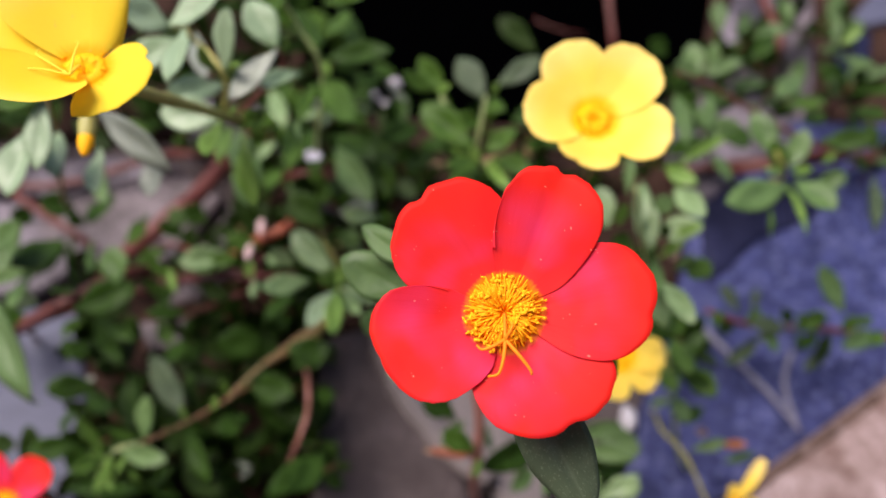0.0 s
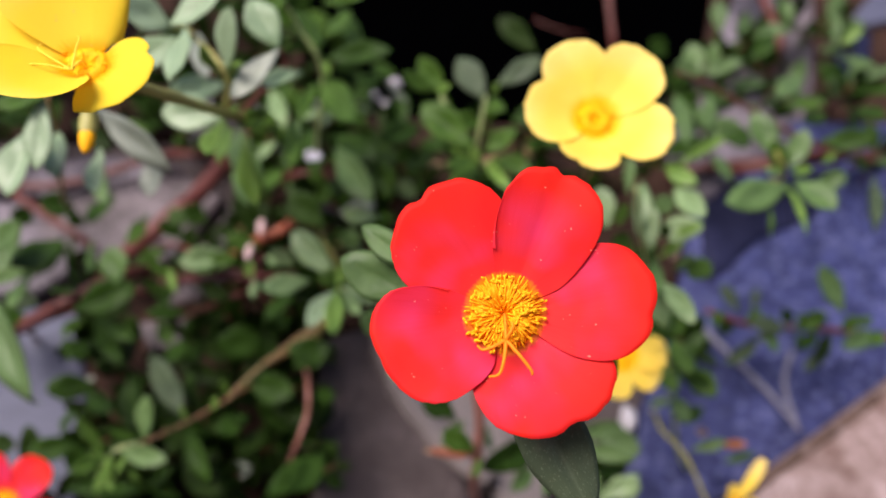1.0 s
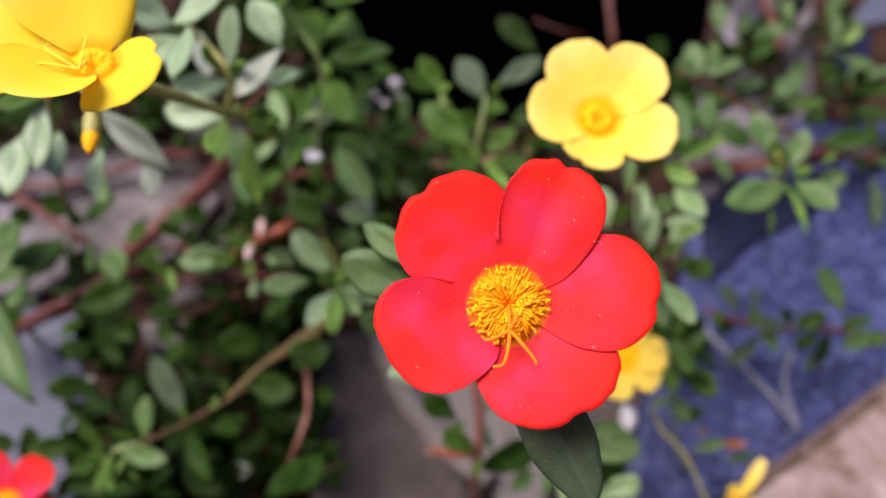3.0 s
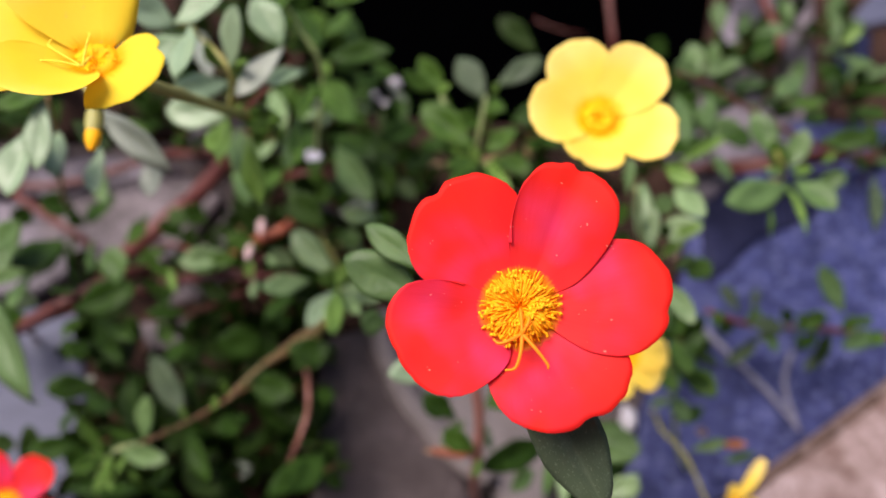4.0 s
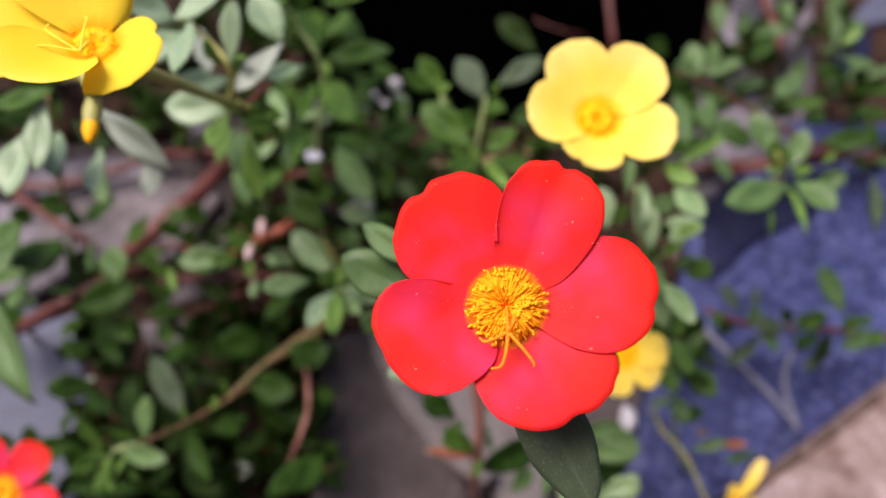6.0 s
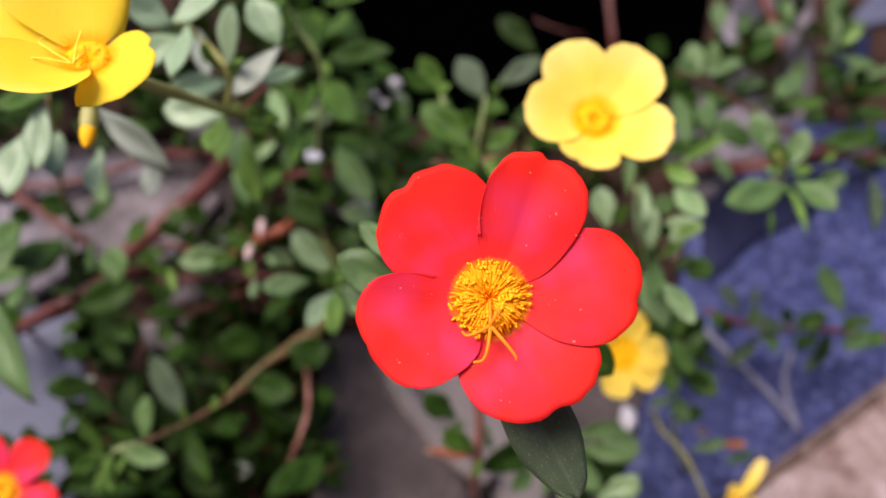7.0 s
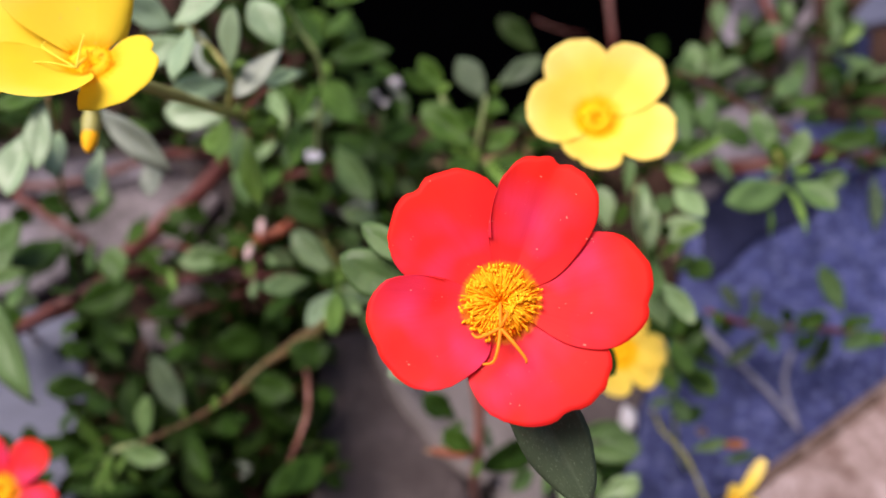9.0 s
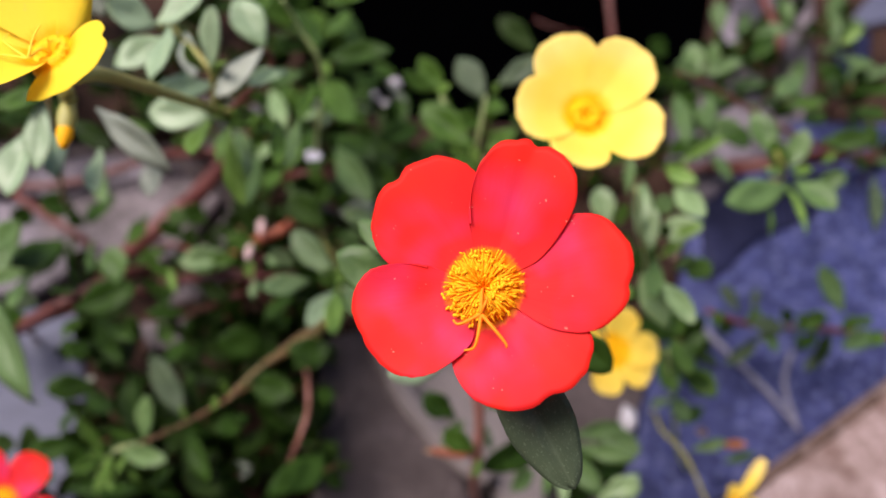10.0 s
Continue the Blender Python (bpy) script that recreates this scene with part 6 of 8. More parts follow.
stem(bare, ((0.1161, 0.1505, 0.0140), (0.1321, 0.1287, 0.0160), (0.1451, 0.1113, 0.0160), (0.1542, 0.0972, 0.0140)), 0.0019, 0.0008, "d", "stem", 0.08)
bare = thing("bare_stem", (0.1587, 0.1295, 0.0140), "pale dry twig lying on the slab", "stem", "bare stems")
stem(bare, ((0.1587, 0.1341, 0.0140), (0.1511, 0.1180, 0.0160), (0.1534, 0.1002, 0.0140)), 0.0013, 0.0008, "d", "stem", 0.08)
bare = thing("bare_stem", (-0.0908, 0.1231, 0.0200), "tan bare stem across dark leaves", "stem", "bare stems")
stem(bare, ((-0.0908, 0.1231, 0.0200), (-0.0691, 0.1152, 0.0500), (-0.0503, 0.1244, 0.0600), (-0.0388, 0.1597, 0.0100)), 0.0015, 0.0013, "t", "stem", 0.08)
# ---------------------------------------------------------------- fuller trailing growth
# mostly d and n, so the shade under the growth is painted in
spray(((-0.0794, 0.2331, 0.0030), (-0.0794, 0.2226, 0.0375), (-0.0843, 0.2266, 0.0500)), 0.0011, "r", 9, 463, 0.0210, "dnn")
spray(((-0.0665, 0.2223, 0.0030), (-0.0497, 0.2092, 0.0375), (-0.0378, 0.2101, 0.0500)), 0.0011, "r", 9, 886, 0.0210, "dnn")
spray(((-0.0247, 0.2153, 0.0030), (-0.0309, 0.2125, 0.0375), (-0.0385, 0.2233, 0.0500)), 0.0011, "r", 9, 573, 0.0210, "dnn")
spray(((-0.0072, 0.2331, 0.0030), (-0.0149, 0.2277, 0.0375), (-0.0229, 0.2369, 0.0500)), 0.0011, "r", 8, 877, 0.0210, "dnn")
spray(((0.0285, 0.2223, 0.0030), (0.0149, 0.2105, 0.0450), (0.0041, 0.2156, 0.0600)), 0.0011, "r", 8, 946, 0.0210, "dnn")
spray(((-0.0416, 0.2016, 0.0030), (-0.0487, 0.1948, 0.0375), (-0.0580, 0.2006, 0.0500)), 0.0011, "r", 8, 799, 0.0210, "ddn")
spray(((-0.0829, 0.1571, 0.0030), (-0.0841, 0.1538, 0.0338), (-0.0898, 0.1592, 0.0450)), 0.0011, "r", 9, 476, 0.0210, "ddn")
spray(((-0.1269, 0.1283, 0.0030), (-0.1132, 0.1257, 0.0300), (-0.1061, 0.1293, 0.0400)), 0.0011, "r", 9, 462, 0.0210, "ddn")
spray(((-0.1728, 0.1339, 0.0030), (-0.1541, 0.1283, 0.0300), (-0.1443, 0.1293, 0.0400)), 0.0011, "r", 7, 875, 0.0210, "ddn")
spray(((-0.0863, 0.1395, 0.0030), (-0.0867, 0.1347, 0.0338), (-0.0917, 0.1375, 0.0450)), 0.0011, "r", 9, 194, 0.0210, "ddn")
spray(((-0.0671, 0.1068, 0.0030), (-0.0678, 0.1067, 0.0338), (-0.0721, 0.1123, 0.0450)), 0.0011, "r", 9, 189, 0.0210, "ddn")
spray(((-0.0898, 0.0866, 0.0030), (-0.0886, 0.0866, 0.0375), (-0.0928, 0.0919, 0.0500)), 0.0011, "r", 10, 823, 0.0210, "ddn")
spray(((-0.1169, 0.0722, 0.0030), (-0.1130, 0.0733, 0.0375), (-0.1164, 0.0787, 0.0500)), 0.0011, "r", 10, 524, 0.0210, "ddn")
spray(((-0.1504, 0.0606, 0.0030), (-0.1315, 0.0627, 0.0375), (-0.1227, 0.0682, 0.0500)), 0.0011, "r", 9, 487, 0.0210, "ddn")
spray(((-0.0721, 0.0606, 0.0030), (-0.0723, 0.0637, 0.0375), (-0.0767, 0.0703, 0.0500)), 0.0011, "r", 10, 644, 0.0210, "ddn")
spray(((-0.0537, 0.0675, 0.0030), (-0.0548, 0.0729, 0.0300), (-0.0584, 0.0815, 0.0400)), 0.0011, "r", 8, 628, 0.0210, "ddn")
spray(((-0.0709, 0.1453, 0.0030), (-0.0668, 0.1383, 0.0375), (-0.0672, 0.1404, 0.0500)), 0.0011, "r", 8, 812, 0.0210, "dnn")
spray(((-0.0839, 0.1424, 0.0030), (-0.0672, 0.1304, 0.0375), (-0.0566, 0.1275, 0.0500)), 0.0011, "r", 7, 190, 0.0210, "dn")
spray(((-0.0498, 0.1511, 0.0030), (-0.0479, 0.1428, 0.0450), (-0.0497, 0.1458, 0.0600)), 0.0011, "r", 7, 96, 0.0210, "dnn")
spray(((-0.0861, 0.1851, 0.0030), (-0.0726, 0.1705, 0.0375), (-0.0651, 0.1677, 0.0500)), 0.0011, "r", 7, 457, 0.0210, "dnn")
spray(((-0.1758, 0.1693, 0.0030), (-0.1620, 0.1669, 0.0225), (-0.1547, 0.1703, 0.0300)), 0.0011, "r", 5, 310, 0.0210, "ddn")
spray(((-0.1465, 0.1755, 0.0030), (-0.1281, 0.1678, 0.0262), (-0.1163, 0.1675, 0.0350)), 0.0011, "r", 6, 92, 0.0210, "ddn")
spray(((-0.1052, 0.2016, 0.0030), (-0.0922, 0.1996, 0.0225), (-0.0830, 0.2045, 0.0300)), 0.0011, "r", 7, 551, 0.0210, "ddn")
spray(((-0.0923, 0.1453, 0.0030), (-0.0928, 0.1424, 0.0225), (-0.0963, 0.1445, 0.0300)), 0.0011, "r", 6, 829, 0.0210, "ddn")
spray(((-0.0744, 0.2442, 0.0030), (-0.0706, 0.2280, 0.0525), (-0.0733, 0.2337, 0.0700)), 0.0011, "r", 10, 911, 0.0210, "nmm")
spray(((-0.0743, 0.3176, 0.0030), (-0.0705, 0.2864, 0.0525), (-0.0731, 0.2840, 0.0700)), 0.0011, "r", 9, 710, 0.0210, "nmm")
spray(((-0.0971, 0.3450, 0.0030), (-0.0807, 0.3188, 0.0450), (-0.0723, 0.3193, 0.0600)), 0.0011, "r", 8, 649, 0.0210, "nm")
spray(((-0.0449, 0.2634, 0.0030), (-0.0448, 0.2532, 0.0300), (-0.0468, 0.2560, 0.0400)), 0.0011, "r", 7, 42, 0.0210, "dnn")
spray(((0.1451, 0.2442, 0.0030), (0.1299, 0.2329, 0.0375), (0.1241, 0.2369, 0.0500)), 0.0011, "r", 5, 609, 0.0210, "nvn")
spray(((0.1711, 0.2673, 0.0030), (0.1661, 0.2526, 0.0375), (0.1717, 0.2546, 0.0500)), 0.0011, "r", 4, 405, 0.0210, "vvn")
spray(((0.2158, 0.2834, 0.0030), (0.2052, 0.2656, 0.0375), (0.2081, 0.2657, 0.0500)), 0.0011, "r", 6, 987, 0.0210, "nvn")
spray(((0.2213, 0.2331, 0.0030), (0.2073, 0.2209, 0.0375), (0.2073, 0.2233, 0.0500)), 0.0011, "r", 6, 463, 0.0210, "nvn")
spray(((0.1638, 0.3131, 0.0030), (0.1571, 0.2951, 0.0375), (0.1607, 0.2969, 0.0500)), 0.0011, "r", 3, 669, 0.0210, "vn")
spray(((0.2153, 0.3357, 0.0030), (0.2100, 0.3195, 0.0300), (0.2151, 0.3199, 0.0400)), 0.0011, "r", 5, 756, 0.0210, "nvn")
spray(((0.1041, 0.2331, 0.0030), (0.1017, 0.2209, 0.0375), (0.1058, 0.2233, 0.0500)), 0.0011, "r", 8, 630, 0.0210, "dnn")
spray(((0.1316, 0.2753, 0.0030), (0.1172, 0.2600, 0.0375), (0.1114, 0.2620, 0.0500)), 0.0011, "r", 7, 665, 0.0210, "dnn")
spray(((0.1169, 0.1283, 0.0030), (0.1052, 0.1257, 0.0300), (0.0994, 0.1293, 0.0400)), 0.0011, "r", 7, 161, 0.0210, "dnn")
spray(((0.0710, 0.0675, 0.0030), (0.0601, 0.0680, 0.0375), (0.0542, 0.0724, 0.0500)), 0.0011, "r", 7, 15, 0.0210, "dnn")
spray(((0.0889, 0.1571, 0.0030), (0.0779, 0.1482, 0.0450), (0.0740, 0.1511, 0.0600)), 0.0011, "r", 7, 60, 0.0210, "dnn")
spray(((-0.1463, 0.2917, 0.0030), (-0.1387, 0.2791, 0.0375), (-0.1403, 0.2849, 0.0500)), 0.0011, "r", 9, 36, 0.0210, "dnn")
spray(((-0.1769, 0.2834, 0.0030), (-0.1662, 0.2694, 0.0375), (-0.1668, 0.2733, 0.0500)), 0.0011, "r", 8, 194, 0.0210, "dnn")
spray(((-0.2123, 0.2594, 0.0030), (-0.1989, 0.2435, 0.0375), (-0.1989, 0.2439, 0.0500)), 0.0011, "r", 8, 900, 0.0210, "dnn")
spray(((-0.1146, 0.2959, 0.0030), (-0.0992, 0.2831, 0.0375), (-0.0915, 0.2889, 0.0500)), 0.0011, "r", 9, 247, 0.0210, "dnn")
spray(((-0.2498, 0.3044, 0.0030), (-0.2263, 0.2911, 0.0375), (-0.2189, 0.2969, 0.0500)), 0.0011, "r", 8, 614, 0.0210, "dnn")
spray(((-0.2168, 0.3450, 0.0030), (-0.2028, 0.3314, 0.0375), (-0.2027, 0.3396, 0.0500)), 0.0011, "r", 8, 30, 0.0210, "dnn")
spray(((-0.1619, 0.3642, 0.0030), (-0.1452, 0.3449, 0.0375), (-0.1391, 0.3487, 0.0500)), 0.0011, "r", 8, 796, 0.0210, "dnn")
spray(((-0.1090, 0.3594, 0.0030), (-0.0922, 0.3427, 0.0375), (-0.0827, 0.3487, 0.0500)), 0.0011, "r", 8, 475, 0.0210, "dnn")
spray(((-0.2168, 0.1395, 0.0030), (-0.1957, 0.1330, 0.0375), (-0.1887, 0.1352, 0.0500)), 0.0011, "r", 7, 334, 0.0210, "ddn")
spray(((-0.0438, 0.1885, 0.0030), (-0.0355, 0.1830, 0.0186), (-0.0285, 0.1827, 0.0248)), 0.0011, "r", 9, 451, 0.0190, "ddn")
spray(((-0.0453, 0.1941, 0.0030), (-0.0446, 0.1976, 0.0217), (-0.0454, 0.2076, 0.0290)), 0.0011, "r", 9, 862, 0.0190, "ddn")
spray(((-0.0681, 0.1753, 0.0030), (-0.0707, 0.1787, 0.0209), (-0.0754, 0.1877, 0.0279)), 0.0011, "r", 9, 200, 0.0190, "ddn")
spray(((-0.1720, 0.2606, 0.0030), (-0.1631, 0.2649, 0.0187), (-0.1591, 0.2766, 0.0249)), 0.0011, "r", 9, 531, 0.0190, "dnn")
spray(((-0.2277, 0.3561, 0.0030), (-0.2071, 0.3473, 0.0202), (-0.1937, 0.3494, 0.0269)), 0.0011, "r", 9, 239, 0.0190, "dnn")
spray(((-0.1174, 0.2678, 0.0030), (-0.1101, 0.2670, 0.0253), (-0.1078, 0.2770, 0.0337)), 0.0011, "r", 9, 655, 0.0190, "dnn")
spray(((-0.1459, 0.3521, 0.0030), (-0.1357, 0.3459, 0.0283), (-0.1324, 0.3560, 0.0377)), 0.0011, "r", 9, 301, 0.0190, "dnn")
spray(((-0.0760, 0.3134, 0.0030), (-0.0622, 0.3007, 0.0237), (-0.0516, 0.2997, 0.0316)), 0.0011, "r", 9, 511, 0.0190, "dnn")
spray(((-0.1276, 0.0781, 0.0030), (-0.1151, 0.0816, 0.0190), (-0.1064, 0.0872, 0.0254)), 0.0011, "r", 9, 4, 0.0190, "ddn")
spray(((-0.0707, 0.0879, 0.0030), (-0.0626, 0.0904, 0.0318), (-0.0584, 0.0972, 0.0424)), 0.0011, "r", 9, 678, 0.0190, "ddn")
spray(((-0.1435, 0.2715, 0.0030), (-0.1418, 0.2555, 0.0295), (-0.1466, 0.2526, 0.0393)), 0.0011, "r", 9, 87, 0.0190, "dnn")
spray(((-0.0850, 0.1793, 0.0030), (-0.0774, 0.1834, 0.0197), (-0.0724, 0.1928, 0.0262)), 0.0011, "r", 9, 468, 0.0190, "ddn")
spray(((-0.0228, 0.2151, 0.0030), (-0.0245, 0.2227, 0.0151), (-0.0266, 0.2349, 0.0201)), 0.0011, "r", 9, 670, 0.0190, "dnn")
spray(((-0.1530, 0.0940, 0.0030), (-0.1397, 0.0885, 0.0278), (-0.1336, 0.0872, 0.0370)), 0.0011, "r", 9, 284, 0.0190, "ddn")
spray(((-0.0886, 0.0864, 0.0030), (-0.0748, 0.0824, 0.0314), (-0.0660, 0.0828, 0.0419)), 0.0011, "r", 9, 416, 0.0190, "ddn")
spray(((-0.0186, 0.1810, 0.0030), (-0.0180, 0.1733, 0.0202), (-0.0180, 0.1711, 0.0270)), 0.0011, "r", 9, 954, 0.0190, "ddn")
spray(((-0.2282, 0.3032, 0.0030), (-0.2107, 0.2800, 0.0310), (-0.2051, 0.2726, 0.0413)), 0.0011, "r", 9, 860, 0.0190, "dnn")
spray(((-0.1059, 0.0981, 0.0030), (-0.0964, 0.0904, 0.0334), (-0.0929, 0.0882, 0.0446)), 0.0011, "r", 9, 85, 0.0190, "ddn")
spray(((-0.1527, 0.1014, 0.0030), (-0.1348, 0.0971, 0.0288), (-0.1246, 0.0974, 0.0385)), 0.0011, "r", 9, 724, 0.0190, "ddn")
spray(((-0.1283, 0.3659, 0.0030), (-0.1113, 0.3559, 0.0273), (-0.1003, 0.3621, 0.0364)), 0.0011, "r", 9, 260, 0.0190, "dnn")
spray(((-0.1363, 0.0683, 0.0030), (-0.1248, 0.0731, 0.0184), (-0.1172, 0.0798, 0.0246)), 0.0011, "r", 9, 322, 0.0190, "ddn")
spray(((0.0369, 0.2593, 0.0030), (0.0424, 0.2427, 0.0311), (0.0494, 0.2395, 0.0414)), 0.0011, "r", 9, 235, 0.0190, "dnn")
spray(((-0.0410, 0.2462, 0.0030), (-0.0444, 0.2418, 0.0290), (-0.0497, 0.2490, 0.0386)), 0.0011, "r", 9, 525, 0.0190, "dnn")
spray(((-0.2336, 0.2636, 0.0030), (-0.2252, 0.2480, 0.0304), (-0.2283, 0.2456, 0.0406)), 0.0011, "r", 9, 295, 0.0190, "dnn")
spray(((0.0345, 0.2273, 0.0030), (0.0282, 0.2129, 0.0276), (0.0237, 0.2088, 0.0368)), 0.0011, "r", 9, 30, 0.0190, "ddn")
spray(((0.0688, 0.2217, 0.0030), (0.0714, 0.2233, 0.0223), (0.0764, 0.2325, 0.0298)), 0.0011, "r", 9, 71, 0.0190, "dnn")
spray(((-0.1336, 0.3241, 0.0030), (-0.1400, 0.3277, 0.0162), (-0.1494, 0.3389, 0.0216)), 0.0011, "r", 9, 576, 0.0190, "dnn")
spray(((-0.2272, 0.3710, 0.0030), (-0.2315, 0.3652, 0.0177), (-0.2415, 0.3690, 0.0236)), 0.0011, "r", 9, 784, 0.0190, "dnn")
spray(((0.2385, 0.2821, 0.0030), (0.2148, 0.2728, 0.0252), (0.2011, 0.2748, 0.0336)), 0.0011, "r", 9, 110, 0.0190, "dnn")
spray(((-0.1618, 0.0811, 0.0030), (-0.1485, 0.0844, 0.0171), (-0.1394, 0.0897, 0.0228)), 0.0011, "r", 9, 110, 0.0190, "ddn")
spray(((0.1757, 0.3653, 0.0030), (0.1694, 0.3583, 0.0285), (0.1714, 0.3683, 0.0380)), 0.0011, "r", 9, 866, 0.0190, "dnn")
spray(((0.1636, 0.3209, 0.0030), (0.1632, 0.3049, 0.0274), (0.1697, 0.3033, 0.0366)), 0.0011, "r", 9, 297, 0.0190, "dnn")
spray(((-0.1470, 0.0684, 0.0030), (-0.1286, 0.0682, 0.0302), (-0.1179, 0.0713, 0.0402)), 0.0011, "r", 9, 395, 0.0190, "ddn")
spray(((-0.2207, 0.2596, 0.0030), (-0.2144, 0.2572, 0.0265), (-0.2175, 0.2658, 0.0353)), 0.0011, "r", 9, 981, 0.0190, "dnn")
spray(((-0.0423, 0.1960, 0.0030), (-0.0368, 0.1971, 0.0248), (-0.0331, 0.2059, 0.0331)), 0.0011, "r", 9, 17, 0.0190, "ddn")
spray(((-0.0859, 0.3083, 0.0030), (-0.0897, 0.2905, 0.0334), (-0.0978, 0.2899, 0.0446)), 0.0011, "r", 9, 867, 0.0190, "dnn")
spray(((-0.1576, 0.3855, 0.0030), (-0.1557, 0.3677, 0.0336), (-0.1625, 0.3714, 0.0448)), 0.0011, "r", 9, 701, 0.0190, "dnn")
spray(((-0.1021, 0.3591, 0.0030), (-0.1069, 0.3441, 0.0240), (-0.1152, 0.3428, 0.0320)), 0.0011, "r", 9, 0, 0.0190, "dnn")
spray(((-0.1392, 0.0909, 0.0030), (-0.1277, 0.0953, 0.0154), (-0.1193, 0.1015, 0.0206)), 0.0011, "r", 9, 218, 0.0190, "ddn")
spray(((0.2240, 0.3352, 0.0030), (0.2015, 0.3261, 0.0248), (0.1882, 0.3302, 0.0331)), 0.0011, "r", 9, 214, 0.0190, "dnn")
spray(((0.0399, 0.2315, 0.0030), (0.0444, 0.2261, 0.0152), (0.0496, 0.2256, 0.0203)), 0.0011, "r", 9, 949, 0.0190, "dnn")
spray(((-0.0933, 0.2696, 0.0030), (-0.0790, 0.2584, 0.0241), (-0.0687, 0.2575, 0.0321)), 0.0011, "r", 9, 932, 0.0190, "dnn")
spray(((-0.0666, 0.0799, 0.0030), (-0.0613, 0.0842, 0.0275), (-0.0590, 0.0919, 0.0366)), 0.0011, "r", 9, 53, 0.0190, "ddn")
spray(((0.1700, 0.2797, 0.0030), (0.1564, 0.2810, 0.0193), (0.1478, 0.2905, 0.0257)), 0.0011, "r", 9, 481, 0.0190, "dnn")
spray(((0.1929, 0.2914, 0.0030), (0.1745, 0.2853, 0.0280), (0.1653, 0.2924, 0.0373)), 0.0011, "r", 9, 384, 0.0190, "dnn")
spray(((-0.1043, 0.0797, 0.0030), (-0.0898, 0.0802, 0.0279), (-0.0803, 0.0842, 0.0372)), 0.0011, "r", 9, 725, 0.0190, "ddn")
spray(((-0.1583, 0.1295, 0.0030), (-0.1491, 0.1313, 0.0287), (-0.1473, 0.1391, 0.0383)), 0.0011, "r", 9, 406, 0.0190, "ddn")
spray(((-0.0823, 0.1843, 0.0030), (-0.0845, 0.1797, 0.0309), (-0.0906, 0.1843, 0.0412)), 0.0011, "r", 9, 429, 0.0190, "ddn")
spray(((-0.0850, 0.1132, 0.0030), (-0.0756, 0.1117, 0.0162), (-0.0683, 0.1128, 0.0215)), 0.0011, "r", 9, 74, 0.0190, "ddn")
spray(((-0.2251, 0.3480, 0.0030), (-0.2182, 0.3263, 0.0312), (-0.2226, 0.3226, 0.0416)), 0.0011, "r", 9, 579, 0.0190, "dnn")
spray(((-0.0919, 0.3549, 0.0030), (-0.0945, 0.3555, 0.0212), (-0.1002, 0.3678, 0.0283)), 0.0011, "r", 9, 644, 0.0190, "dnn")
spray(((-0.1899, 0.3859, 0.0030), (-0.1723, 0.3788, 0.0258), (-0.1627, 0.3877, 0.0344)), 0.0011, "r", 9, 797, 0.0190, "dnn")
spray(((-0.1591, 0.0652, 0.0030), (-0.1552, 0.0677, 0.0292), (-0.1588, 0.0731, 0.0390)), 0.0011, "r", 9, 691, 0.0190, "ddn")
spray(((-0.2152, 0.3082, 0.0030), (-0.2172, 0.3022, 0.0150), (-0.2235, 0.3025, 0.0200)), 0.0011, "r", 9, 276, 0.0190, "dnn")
spray(((-0.1026, 0.2613, 0.0030), (-0.0851, 0.2257, 0.0509), (-0.0775, 0.2139, 0.0678)), 0.0011, "t", 7, 344, 0.0115, "nnm")
spray(((-0.0540, 0.2537, 0.0030), (-0.0476, 0.2194, 0.0497), (-0.0458, 0.2077, 0.0663)), 0.0011, "t", 7, 89, 0.0115, "nnm")
spray(((-0.1368, 0.2586, 0.0030), (-0.1188, 0.2410, 0.0341), (-0.1092, 0.2383, 0.0455)), 0.0011, "r", 7, 318, 0.0115, "nnm")
spray(((-0.0408, 0.1654, 0.0030), (-0.0389, 0.1490, 0.0386), (-0.0395, 0.1437, 0.0514)), 0.0011, "t", 7, 340, 0.0115, "dnn")
spray(((-0.0826, 0.2867, 0.0030), (-0.0747, 0.2723, 0.0344), (-0.0716, 0.2742, 0.0458)), 0.0011, "r", 7, 15, 0.0115, "nnm")
spray(((-0.0598, 0.2634, 0.0030), (-0.0536, 0.2398, 0.0475), (-0.0524, 0.2377, 0.0633)), 0.0011, "r", 7, 987, 0.0115, "nnm")
spray(((-0.0896, 0.2930, 0.0030), (-0.0757, 0.2673, 0.0364), (-0.0678, 0.2598, 0.0486)), 0.0011, "r", 7, 419, 0.0115, "nnm")
spray(((-0.1312, 0.2489, 0.0030), (-0.1207, 0.2270, 0.0452), (-0.1203, 0.2245, 0.0602)), 0.0011, "r", 7, 776, 0.0115, "nnm")
spray(((-0.0889, 0.1868, 0.0030), (-0.0739, 0.1691, 0.0412), (-0.0658, 0.1647, 0.0550)), 0.0011, "r", 7, 944, 0.0115, "dnn")
spray(((-0.0736, 0.2365, 0.0030), (-0.0689, 0.2184, 0.0430), (-0.0695, 0.2176, 0.0573)), 0.0011, "r", 7, 120, 0.0115, "nnm")
spray(((-0.1196, 0.2827, 0.0030), (-0.0974, 0.2457, 0.0515), (-0.0869, 0.2346, 0.0686)), 0.0011, "r", 7, 137, 0.0115, "nnm")
spray(((-0.0905, 0.1931, 0.0030), (-0.0839, 0.1721, 0.0503), (-0.0849, 0.1679, 0.0670)), 0.0011, "t", 7, 252, 0.0115, "dnn")
spray(((-0.0957, 0.2692, 0.0030), (-0.0823, 0.2449, 0.0472), (-0.0769, 0.2426, 0.0629)), 0.0011, "t", 7, 723, 0.0115, "nnm")
